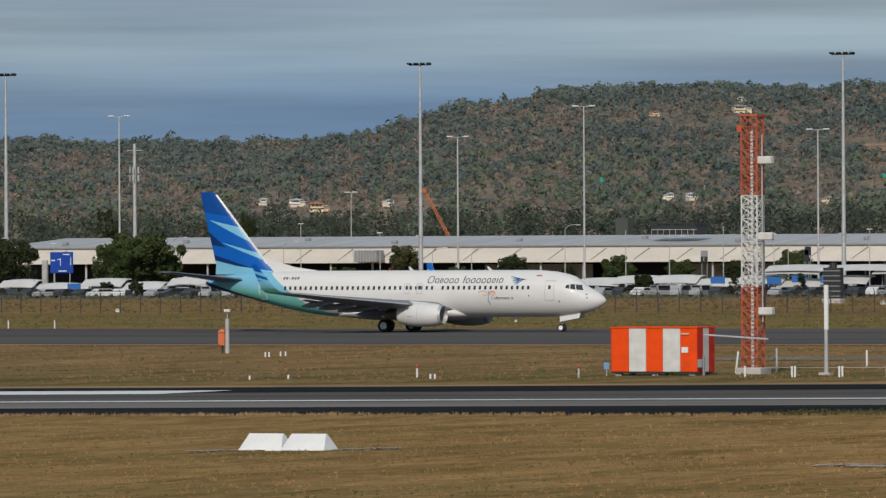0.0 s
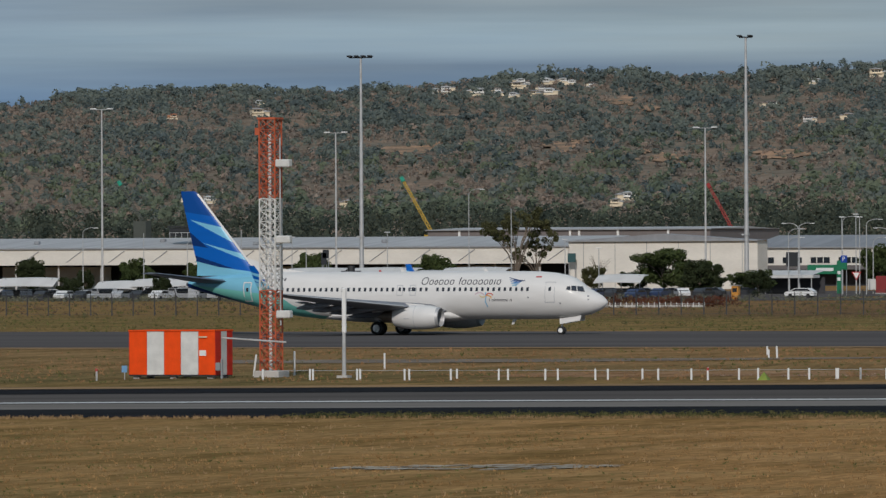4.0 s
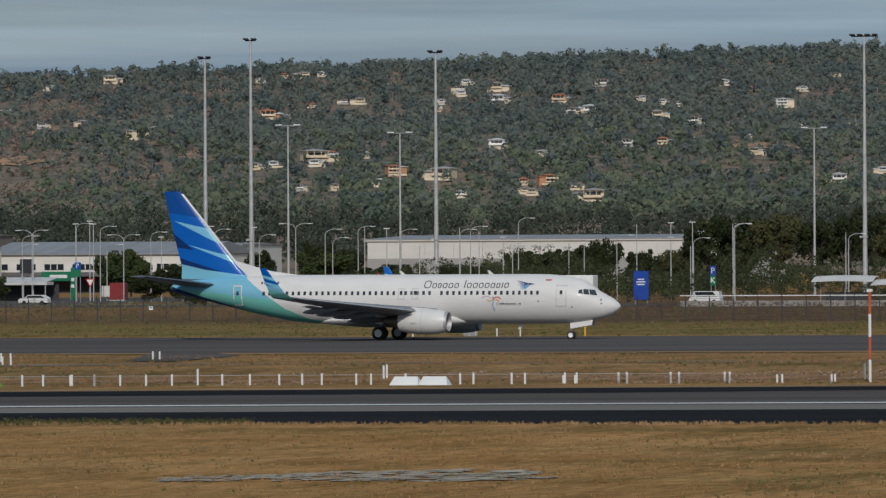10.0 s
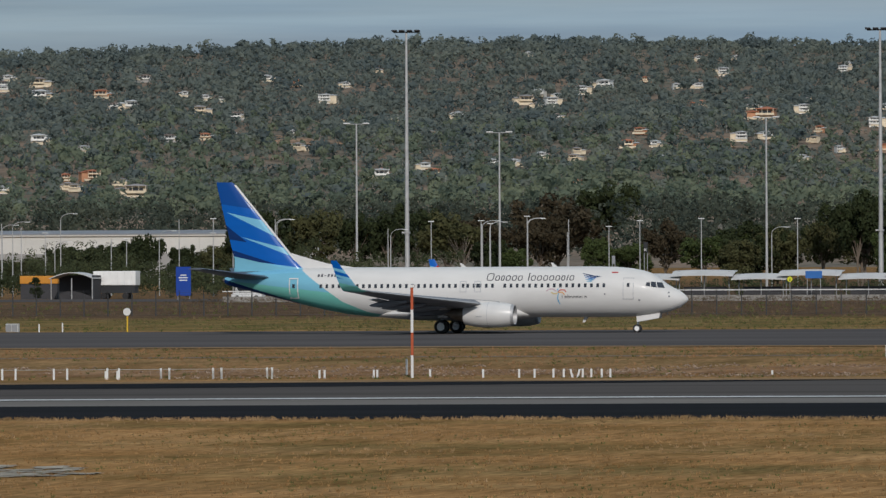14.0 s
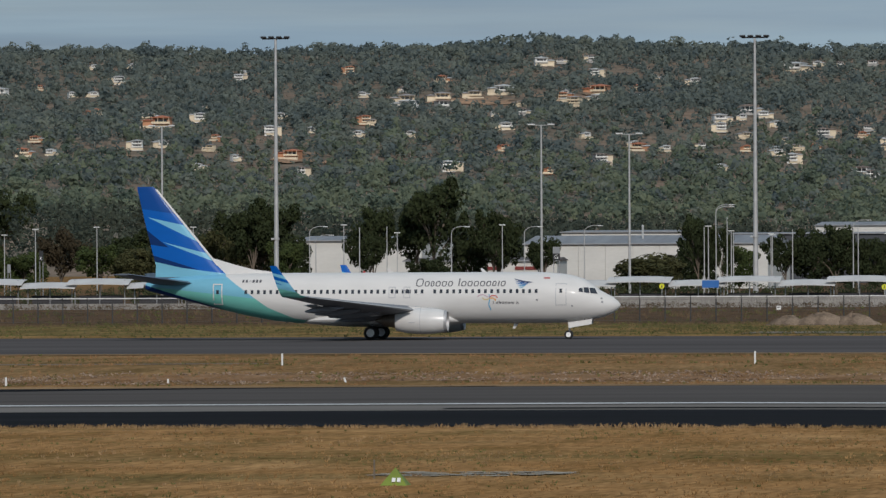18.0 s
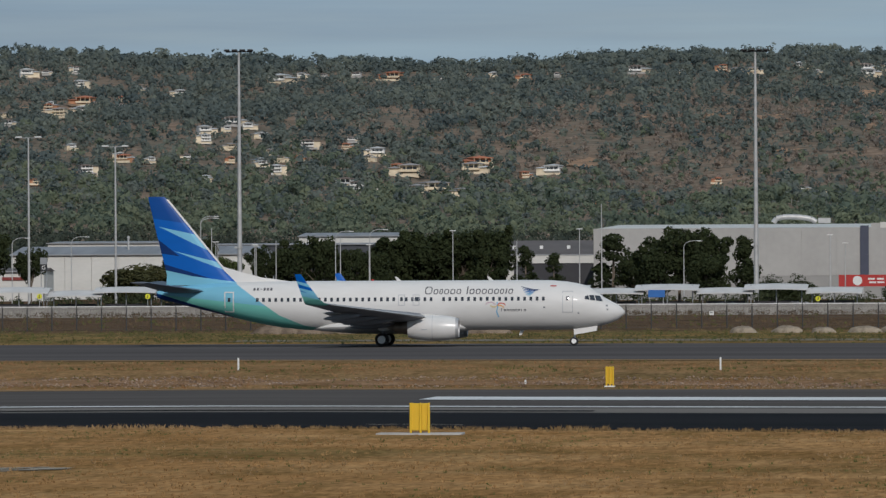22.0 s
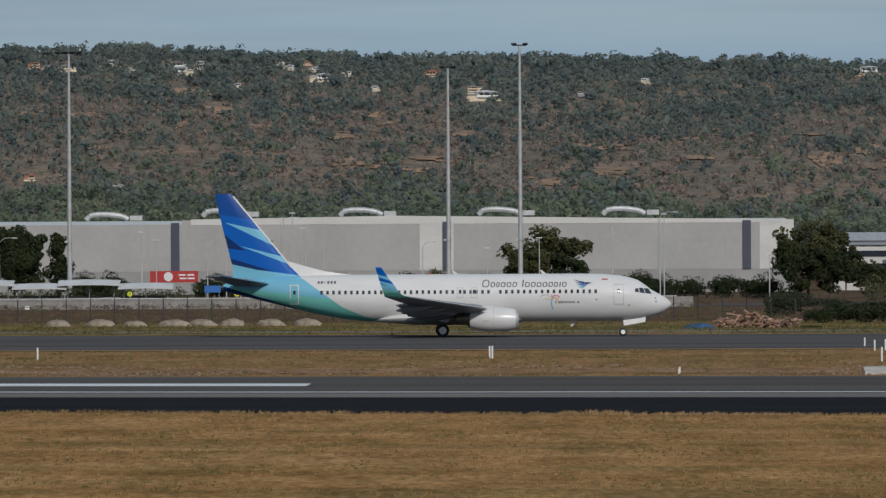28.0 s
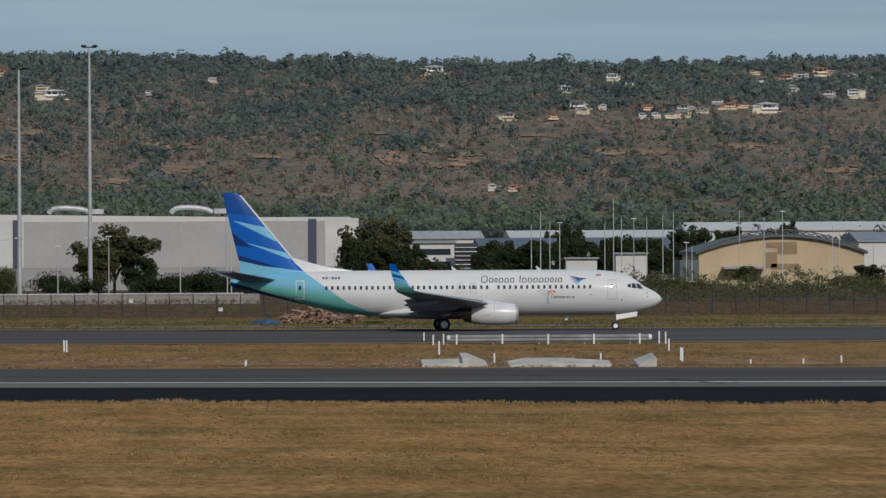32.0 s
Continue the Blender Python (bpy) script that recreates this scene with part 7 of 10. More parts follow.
def make_tree(kind, tone, seed):
    """A tree one metre high and about 0.8 wide. kind: round, tall (umbrella crown on limbs), bush."""
    g = np.random.default_rng(seed)
    name = {"round": "tree", "tall": "eucalypt", "airy": "eucalypt", "bush": "bush", "cone": "casuarina", "bare": "bare_tree"}[kind]
    lab = {"round": "rounded leafy tree with dense crown", "tall": "tall eucalypt with full uneven crown", "airy": "open eucalypt with bare limbs and thin crown", "bush": "low dense bush", "cone": "feathery upright casuarina tree", "bare": "leafless grey tree with fine limbs"}[kind]
    tn = {"g": "green", "d": "dark green", "o": "olive", "r": "bronze"}[tone]
    ob = thing(name, tn + " " + lab if kind != "bare" else lab, "bush" if kind == "bush" else "tree", group="trees and bushes on the field's far side")
    trunk = MB()
    clumps = []
    if kind == "bush":
        for _ in range(30):
            a, r = g.uniform(0, 6.28), 0.52 * math.sqrt(g.uniform(0, 1))
            clumps.append((r * math.cos(a), r * math.sin(a), g.uniform(0.2, 0.75) * (1 - 0.7 * r), g.uniform(0.16, 0.28)))
        trunk.tube((0, 0, 0), (0, 0, 0.4), 0.04, 0.02, 5)
        per, size = 110, 0.030
    elif kind == "cone":
        trunk.tube((0, 0, 0), (0, 0, 0.95), 0.025, 0.006, 6)
        for k in range(30):
            z = g.uniform(0.12, 1.0)
            r = 0.30 * (1 - z) + 0.05
            a = g.uniform(0, 6.28)
            clumps.append((r * g.uniform(0.3, 1) * math.cos(a), r * g.uniform(0.3, 1) * math.sin(a), z, g.uniform(0.05, 0.12)))
        per, size = 100, 0.022
    else:
        limbs = 9 if kind != "round" else 7
        trunk.tube((0, 0, 0), (0.02, 0.01, 0.40), 0.020, 0.015, 7)
        for k in range(limbs):
            a = 6.28 * k / limbs + g.uniform(-0.4, 0.4)
            z0 = g.uniform(0.18, 0.40)
            r = g.uniform(0.12, 0.36) if kind != "airy" else g.uniform(0.10, 0.44)
            z1 = g.uniform(0.55, 0.88) - 0.25 * r if kind != "airy" else g.uniform(0.60, 0.95) - 0.3 * r
            mid = (r * 0.45 * math.cos(a), r * 0.45 * math.sin(a), (z0 + z1) / 2 + 0.04)
            tip = (r * math.cos(a), r * math.sin(a), z1)
            trunk.tube((0.01, 0.005, z0), mid, 0.011, 0.008, 5)
            trunk.tube(mid, tip, 0.008, 0.003, 5)
            for j in range(3 if kind != "bare" else 4):
                b = a + g.uniform(-0.9, 0.9)
                t2 = (tip[0] + 0.13 * math.cos(b), tip[1] + 0.13 * math.sin(b), tip[2] + g.uniform(0.0, 0.16))
                trunk.tube(mid if j else tip, t2, 0.006, 0.002, 4)
                clumps.append((*t2, g.uniform(0.06, 0.12) if kind != "airy" else g.uniform(0.04, 0.075)))
            clumps.append((*tip, g.uniform(0.09, 0.15) if kind != "airy" else g.uniform(0.05, 0.09)))
        if kind == "tall":
            for _ in range(26):
                v = g.standard_normal(3)
                v /= np.linalg.norm(v)
                rr = g.uniform(0.4, 1.0) ** 0.5
                clumps.append((v[0] * 0.33 * rr, v[1] * 0.33 * rr, 0.66 + v[2] * 0.30 * rr, g.uniform(0.07, 0.13)))
        if kind == "round":
            for _ in range(40):
                v = g.standard_normal(3)
                v /= np.linalg.norm(v)
                rr = g.uniform(0.5, 1.0) ** 0.5
                clumps.append((v[0] * 0.36 * rr, v[1] * 0.36 * rr, 0.54 + v[2] * 0.40 * rr, g.uniform(0.10, 0.16)))
        per, size = {"round": (100, 0.026), "tall": (64, 0.025)}.get(kind, (120, 0.016))
    trunk.weld()
    part("trunk", trunk, BARK, ob)
    if kind != "bare":
        part("crown", leaf_cloud(clumps, g, per, size), LEAF[tone], ob)
    return ob


TREES, FIRST = {}, set()


def plant(rows):
    """Rows of x, y, height, crown width and kind + tone."""
    for k, (x, y, h, w, kt) in enumerate(rows):
        kind = {"R": "round", "T": "tall", "A": "airy", "B": "bush", "C": "cone", "N": "bare"}[kt[0]]
        key = (kt, int(abs(x * 7)) % 3)
        if key not in TREES:
            TREES[key] = make_tree(kind, kt[1], 40 + len(TREES) * 7)
        s = w / {"round": 0.86, "tall": 0.88, "airy": 0.95, "bush": 1.2, "cone": 0.55, "bare": 0.8}[kind]
        m = pose(x, y, 0, 0, 0, (x * 37) % 360) @ Matrix.Diagonal((s, s, h, 1))
        if key in FIRST:
            copy_thing(TREES[key], Matrix.Identity(4)).matrix_basis = m
        else:
            FIRST.add(key)
            TREES[key].matrix_basis = m


plant([(-530.0, 1045, 2.9, 2.4, "Cd"), (-528.3, 1043, 2.1, 2.1, "Rd"), (-537.6, 1045, 1.7, 1.5, "Rg"), (-521.3, 1045, 1.9, 1.5, "Rg"), (-516.3, 1045, 1.7, 1.5, "Rd"), (-560.8, 1100, 4.6, 3.4, "Rg"), (-542.8, 1040, 0.8, 2.3, "Bg"), (-539.2, 1040, 0.6, 3.8, "Bd"), (-536.4, 1040, 0.4, 3.4, "Bd"), (-528.9, 1040, 0.4, 3.7, "Bd"), (-523.8, 1040, 0.2, 4.1, "Bd"), (-519.6, 1040, 0.4, 3.7, "Bg"), (-546.7, 1040, 0.3, 2.8, "Bd"), (-637.3, 1130, 9.0, 8.5, "Rd"), (-616.1, 1125, 8.6, 5.7, "Rg"), (-616.4, 1135, 10.3, 11.5, "Rg"), (-614.4, 1140, 8.4, 6.3, "Rg"), (-615.2, 1230, 8.0, 5.5, "Ro"), (-594.7, 1230, 6.0, 4.8, "Rd"), (-605.3, 1230, 4.3, 3.5, "Rg"), (-588.7, 1240, 4.0, 3.3, "Rd"), (-551.1, 1180, 6.0, 5.5, "Rg"), (-567.1, 1240, 5.3, 5.1, "Rg"), (-519.5, 1180, 7.0, 5.6, "Rg")])
plant([(-557.0, 1240, 5.1, 4.3, "Rd"), (-486.2, 1050, 3.2, 2.7, "Cd"), (-461.1, 1050, 3.2, 2.7, "Cd"), (-471.7, 1050, 2.9, 2.2, "Cd"), (-575.6, 1050, 2.4, 2.3, "Rd"), (-570.7, 1050, 2.6, 2.1, "Rd"), (-892.8, 1700, 15.7, 4.6, "Td"), (-1041.4, 1900, 18.3, 7.0, "Td"), (-594.4, 1230, 5.9, 4.8, "Rd"), (-551.1, 1180, 6.0, 5.3, "Rg"), (-501.0, 1050, 3.3, 3.7, "Rd"), (-486.3, 1050, 3.4, 3.1, "Rd"), (-519.1, 1180, 6.8, 5.6, "Rg"), (-497.7, 1180, 6.6, 6.2, "Rg"), (-503.8, 1230, 13.4, 12.0, "Ao"), (-501.0, 1232, 9.8, 7.2, "Ao"), (-446.3, 1150, 7.5, 8.7, "Rg"), (-451.5, 1150, 3.7, 4.7, "Rd"), (-430.1, 1120, 5.5, 6.1, "Rg"), (-438.1, 1150, 4.1, 3.8, "Rd"), (-413.0, 1100, 4.0, 6.7, "Rg"), (-512.8, 1290, 6.8, 4.3, "Nd"), (-498.0, 1250, 4.4, 4.1, "Ro"), (-413.9, 1160, 7.9, 6.5, "Rg")])
plant([(-425.5, 1200, 7.9, 7.3, "Rg"), (-428.4, 1200, 6.7, 3.9, "Rg"), (-385.3, 1130, 5.4, 5.4, "Rd"), (-404.3, 1080, 3.9, 4.4, "Rd"), (-417.4, 1090, 5.6, 5.3, "Rd"), (-423.6, 1260, 7.5, 6.0, "Rd"), (-399.4, 1150, 5.8, 4.6, "Rd"), (-382.5, 1100, 5.7, 6.2, "Rd"), (-373.8, 1090, 5.5, 5.2, "Rd"), (-365.7, 1080, 5.1, 6.0, "Rd"), (-369.4, 1100, 5.2, 5.2, "Rd"), (-376.1, 1150, 7.6, 8.2, "Rg"), (-346.8, 1050, 3.5, 5.8, "Rd"), (-337.7, 1040, 2.8, 4.9, "Bd"), (-383.8, 1090, 4.4, 5.2, "Rd"), (-359.2, 1040, 2.8, 3.3, "Bd"), (-346.8, 1040, 2.4, 4.9, "Bd"), (-354.2, 1040, 2.2, 5.0, "Bo"), (-461.1, 1450, 5.1, 9.1, "Rd"), (-448.6, 1450, 4.9, 7.9, "Rd"), (-441.8, 1450, 5.3, 7.9, "Ro"), (-431.6, 1450, 7.2, 7.9, "Rd"), (-423.7, 1450, 7.8, 7.2, "Rd"), (-418.1, 1450, 9.9, 6.7, "Td")])
plant([(-409.2, 1450, 6.4, 10.0, "Rd"), (-397.5, 1440, 7.0, 8.8, "Rd"), (-389.8, 1440, 9.2, 8.8, "Rd"), (-473.5, 1460, 8.0, 8.1, "Rd"), (-485.8, 1480, 9.2, 8.2, "Rd"), (-420.9, 1400, 6.9, 5.4, "Rd"), (-420.2, 1420, 7.5, 7.7, "Rd"), (-412.0, 1420, 8.7, 6.6, "Rd"), (-402.7, 1420, 7.4, 5.5, "Rd"), (-396.6, 1420, 7.7, 6.6, "Ro")])
plant([(-357.3, 1300, 13.0, 9.0, "Td"), (-350.3, 1300, 13.7, 11.0, "Td"), (-339.5, 1280, 13.8, 9.8, "To"), (-338.4, 1300, 12.9, 8.9, "Td"), (-329.9, 1290, 13.0, 8.8, "Td"), (-327.5, 1300, 13.9, 9.9, "Td"), (-319.6, 1290, 12.7, 10.8, "To"), (-309.8, 1260, 10.7, 7.6, "Nd"), (-302.6, 1250, 7.9, 6.6, "Rd"), (-307.5, 1320, 16.1, 14.9, "Tr"), (-308.2, 1310, 12.7, 9.9, "Tr"), (-298.8, 1250, 7.0, 5.7, "Rg"), (-452.4, 2000, 24.0, 16.5, "Td"), (-291.5, 1280, 8.8, 5.8, "Rg"), (-281.3, 1260, 7.8, 6.6, "Rg"), (-284.4, 1300, 11.6, 8.7, "Tr"), (-273.3, 1280, 9.6, 8.6, "Tg"), (-263.4, 1260, 8.2, 7.5, "Ro"), (-266.0, 1300, 10.5, 7.7, "Td"), (-322.1, 1060, 3.0, 2.5, "Cd"), (-329.1, 1060, 3.3, 4.1, "Rd"), (-320.6, 1030, 2.0, 4.8, "Bd")])
plant([(-174.0, 1282, 12.7, 6.5, "Td"), (-169.7, 1280, 11.1, 4.6, "Td"), (-181.2, 1270, 6.6, 8.3, "Bo"), (-151.2, 1282, 11.2, 7.4, "Td"), (-145.2, 1282, 9.3, 5.5, "Rd"), (-247.9, 1282, 15.3, 8.5, "Td"), (-240.4, 1280, 10.1, 5.3, "Rd"), (-227.4, 1276, 10.5, 6.0, "Td"), (-207.8, 1282, 14.0, 7.5, "Td"), (-199.1, 1280, 9.9, 5.6, "Td"), (-216.6, 1270, 6.3, 6.5, "Rd"), (-316.8, 1300, 12.9, 11.8, "Tr"), (-270.2, 1320, 9.7, 10.8, "Tg"), (-276.1, 1320, 10.9, 8.9, "Td"), (-256.5, 1330, 10.8, 12.8, "To"), (-261.4, 1320, 11.3, 8.8, "Td"), (-266.8, 1280, 8.4, 8.6, "Rd"), (-265.2, 1300, 10.5, 8.7, "Ro"), (-257.4, 1300, 12.3, 7.7, "To"), (-248.2, 1290, 15.6, 12.4, "Td"), (-240.2, 1270, 9.4, 5.6, "Rg"), (-229.2, 1290, 14.6, 8.6, "Td"), (-217.4, 1280, 18.7, 11.1, "Td"), (-221.1, 1285, 15.8, 7.6, "Td")])
plant([(-208.2, 1290, 13.0, 9.5, "Td"), (-215.1, 1300, 10.2, 6.7, "Rd"), (-180.4, 1270, 6.9, 11.1, "Ro"), (-180.2, 1320, 12.0, 6.4, "Cd"), (-177.8, 1320, 10.0, 5.8, "Td"), (-169.5, 1300, 8.3, 5.7, "Rg"), (-166.9, 1340, 10.0, 7.8, "Td"), (-162.0, 1340, 10.5, 8.8, "Rd"), (-156.2, 1340, 9.0, 6.8, "Rd"), (-146.7, 1360, 11.4, 9.8, "Rd"), (-140.8, 1360, 12.1, 11.8, "Rd"), (-134.9, 1360, 12.3, 8.8, "Td"), (-130.0, 1360, 12.8, 8.8, "Rd"), (-148.2, 1330, 8.9, 6.7, "Rd")])
plant([(-179.0, 1270, 6.7, 7.5, "Ro"), (-178.7, 1320, 11.8, 6.4, "Cd"), (-146.5, 1360, 11.2, 8.0, "Rd"), (-141.5, 1360, 12.0, 11.0, "Rd"), (-135.5, 1360, 11.1, 10.0, "Rd"), (-128.6, 1340, 9.1, 6.9, "Rd"), (-120.4, 1320, 9.0, 5.8, "Cd"), (-114.7, 1310, 8.0, 4.8, "Cd"), (-103.0, 1290, 11.0, 8.5, "Cd"), (-98.9, 1280, 8.0, 6.6, "Rd"), (-90.6, 1270, 12.5, 13.0, "Td"), (-93.5, 1265, 8.9, 8.3, "Rd"), (-85.3, 1260, 7.9, 7.4, "Rd"), (-81.3, 1290, 10.3, 6.0, "Cd"), (-73.5, 1240, 5.3, 5.4, "Bd"), (-68.6, 1240, 5.4, 6.0, "Bd"), (-52.3, 1240, 4.8, 7.2, "Bd"), (-41.5, 1230, 5.4, 6.3, "Bd"), (-38.0, 1230, 6.0, 7.2, "Bd"), (-52.3, 1235, 5.0, 7.2, "Bd"), (-41.8, 1230, 4.8, 8.1, "Bd"), (-37.2, 1232, 5.9, 10.4, "Bd"), (-31.9, 1230, 5.1, 6.7, "Bd")])
plant([(-87.3, 1270, 12.4, 9.5, "Rd"), (-81.0, 1290, 10.3, 5.8, "Cd"), (-74.2, 1240, 5.6, 5.5, "Bd"), (-69.5, 1240, 5.7, 5.5, "Bd"), (-33.0, 1240, 4.9, 4.6, "Bd"), (-21.4, 1235, 5.6, 6.4, "Bd"), (-16.3, 1235, 5.9, 4.6, "Bo"), (1.7, 1200, 11.3, 12.5, "To"), (-1.0, 1195, 7.9, 7.1, "Ro"), (5.7, 1195, 7.0, 6.2, "Rd"), (10.1, 1190, 4.3, 6.2, "Bd"), (16.8, 1190, 5.4, 7.1, "Bd"), (20.7, 1185, 4.7, 5.3, "Bd"), (24.7, 1185, 4.3, 4.9, "Bd"), (30.4, 1185, 4.7, 7.9, "Bd"), (34.8, 1185, 4.4, 5.3, "Bd"), (42.4, 1170, 12.1, 10.9, "To"), (40.5, 1165, 8.6, 7.8, "Rd"), (45.7, 1165, 7.7, 6.9, "Rd"), (36.5, 1060, 2.5, 7.1, "Bd"), (38.3, 980, 1.4, 8.1, "Bd"), (51.6, 1150, 5.1, 7.7, "Rd"), (45.2, 960, 1.1, 8.7, "Bd")])
plant([(30.5, 752, 2.2, 3.4, "Bd"), (33.2, 756, 2.6, 5.2, "Bd"), (36.1, 756, 2.8, 4.8, "Bd"), (38.5, 752, 2.3, 5.2, "Bd"), (29.0, 830, 3.4, 4.8, "Bd"), (28.0, 700, 0.3, 2.1, "Bg"), (-15.8, 1200, 5.9, 5.5, "Bo"), (-8.3, 1180, 5.0, 7.2, "Bd"), (-3.0, 1180, 4.5, 7.2, "Bd"), (6.9, 1180, 4.9, 7.2, "Bd"), (11.4, 1180, 4.6, 7.2, "Bd"), (15.8, 1180, 5.4, 8.1, "Bd"), (36.5, 1180, 4.8, 5.4, "Bd"), (47.0, 1200, 7.6, 6.4, "Ao"), (53.4, 1200, 5.6, 4.2, "Ao"), (72.8, 1400, 9.0, 7.4, "Rd"), (78.1, 1400, 8.4, 6.3, "Rd"), (86.5, 1400, 10.3, 6.3, "Rd"), (91.8, 1400, 8.3, 6.3, "Rd"), (97.1, 1400, 9.9, 7.4, "Td"), (101.1, 1380, 7.2, 7.3, "Rd"), (89.5, 1180, 3.4, 8.1, "Bd"), (94.0, 1180, 2.7, 6.3, "Bd"), (97.8, 1170, 2.0, 7.2, "Bd")])
plant([(102.2, 1180, 4.8, 4.1, "To"), (105.9, 1160, 1.8, 8.0, "Bd"), (110.3, 1160, 2.1, 7.1, "Bd"), (117.5, 1170, 2.9, 6.3, "Ro"), (120.1, 1150, 2.2, 7.9, "Bd"), (124.5, 1150, 2.6, 7.9, "Bd"), (123.9, 1200, 4.3, 5.5, "Rd"), (131.4, 1600, 11.3, 7.2, "Rd"), (143.4, 1600, 12.5, 7.2, "Rd"), (130.0, 1700, 12.3, 10.2, "Td"), (102.0, 1700, 12.4, 7.6, "Td"), (56.2, 1395, 7.9, 7.4, "Rd"), (81.5, 1395, 8.6, 7.4, "Rd"), (94.4, 1390, 8.9, 6.3, "Rd"), (100.2, 1390, 9.3, 8.4, "Rd"), (106.5, 1390, 8.2, 7.4, "Rd"), (70.4, 1395, 7.4, 6.3, "Rd")])

# ---- car park, road and bus stops ----
strip("car_park", 1040, 1235, 0.03, ASPH_T, 2, x0=-800, x1=-392, label="grey asphalt car park", category="car park")
strip("far_road", 1012, 1060, 0.035, ASPH_T, 2, x0=-391.9, x1=178, label="grey asphalt road behind the barrier", category="road")
CANOPY = mat("white_canopy_sheet", (0.58, 0.57, 0.55), 0.6, var=0.06, scale=0.4)


def canopy(x, y, w, z, arch=0.22, drop=1.0):
    ob = thing("walkway_canopy", "white curved walkway canopy on slim posts", "canopy", pose(x, y, 0), group="walkway canopies")
    n = 8
    part("roof_sheet", MB().loft([[(-w / 2 + w * i / n, yy, z + dz + 0.6 * arch * math.sin(math.pi * i / n)) for yy, dz in ((-1.8, -drop - 0.12), (-1.8, -drop), (0.2, 0.0), (1.8, 0.10), (1.8, 0.0), (0.2, -0.12))] for i in range(n + 1)]), CANOPY, ob)
    for k in range(3):
        px = -w * 0.4 + w * 0.4 * k
        part("post", MB().tube((px, 0, 0), (px, 0, z + 0.05), 0.07, n=6), GREYM, ob)
    # Bench and back coloured near-black, as the shade under the roof.
    part("seat_bench", MB().box((0, 0.4, 0.5), (w * 0.6, 0.5, 0.1)).box((0, 0.9, 0.9), (w * 0.7, 0.06, 1.2)), INNER, ob)
    return ob


for px, w, z in ((-596.3, 6.2, 2.65), (-589.8, 6.4, 2.11), (-581.4, 7.2, 2.78), (-574.4, 6.6, 2.25), (-566.5, 6.8, 2.91), (-558.6, 6.6, 2.38),
                 (-497.7, 7, 2.63), (-491.7, 7, 2.95), (-485.3, 7.4, 3.01), (-478.9, 7, 2.49), (-471.6, 7.4, 2.89), (-465.3, 7, 2.37), (-458.1, 7.4, 2.85),
                 (-418.0, 7.2, 3.33)):
    canopy(px, 1060, w, z)
# the walkway stops farther along: low sheets under raised bays
for px, w, z, d in ((-562.9, 10.5, 3.14, 1.1), (-550.4, 9.3, 3.04, 1.15), (-557.5, 6.0, 2.27, 1.0), (-548.8, 10.6, 2.42, 1.3), (-534.6, 9.6, 3.16, 1.1), (-538.6, 9.8, 2.30, 1.3), (-529.0, 10.4, 2.45, 1.2), (-521.1, 9.6, 2.51, 1.2), (-512.6, 9.6, 3.18, 1.1)):
    canopy(px, 1060, w, z, 0.15, d)
for px, w, hi in ((-465.9, 9.5, 1), (-466.5, 9, 0), (-455.3, 11, 1), (-449.0, 9, 0), (-440.6, 10, 1)):
    canopy(px, 1060, w, 4.0 + 0.45 * hi, 0.2, 0.7)
xs_c = -271.3
k = 0
while xs_c < -48.5:
    w = 8.2 if k % 2 == 0 else 7.2
    canopy(xs_c, 1060, w + 0.5, 3.62 if k % 2 == 0 else 3.12, 0.2, 0.6)
    xs_c += w * 0.97
    k += 1


def walk_sign(x, y, z):
    ob = thing("pedestrian_sign", "round yellow pedestrian sign on a thin post", "sign", pose(x, y, 0), group="yellow signs")
    part("post", MB().tube((0, 0, 0), (0, 0, z), 0.04, n=6), STEEL, ob)
    part("disc", MB().tube((0, -0.05, z), (0, -0.09, z), 0.36, n=20), paint("sign_yellow", (0.68, 0.66, 0.03), 0.4), ob)
    part("symbol", MB().box((0.02, -0.1, z + 0.05), (0.10, 0.02, 0.32)).box((-0.05, -0.1, z - 0.14), (0.2, 0.02, 0.08)), DARK, ob)


for x, z in ((-582.5, 0.84), (-567.3, 0.98), (-487.7, 1.63), (-553.1, 1.19), (-522.4, 1.38), (-259.6, 2.28), (-244.2, 2.23), (-213.5, 2.52), (-102.9, 2.22), (-118.0, 2.28), (-56.2, 1.76), (-41.2, 1.69), (-163.1, 2.56), (-148.1, 2.49)):
    walk_sign(x, 1055, z)


def blue_board(x, y, z, w=2.3, h=1.0):
    ob = thing("stop_board", "plain blue board hung on the canopy", "sign", pose(x, y, z), group="blue boards")
    part("board", MB().box((0, 0, 0), (w, 0.1, h), bev=0.03), paint("board_blue", (0.03, 0.14, 0.42), 0.45), ob)
    for s in (-0.4, 0.4):
        part("hanger", MB().box((s * w, 0.06, -z / 2), (0.06, 0.06, z)), STEEL, ob)


for x, z in ((-584.1, 1.70), (-476.6, 2.43), (-545.8, 2.03), (-463.6, 2.56), (-467.6, 2.33), (-240.7, 2.91), (-141.5, 2.75), (-176.7, 2.96), (-210.2, 3.12), (-78.2, 2.54), (-44.6, 2.40), (-459.1, 2.49)):
    blue_board(x, 1055, z)


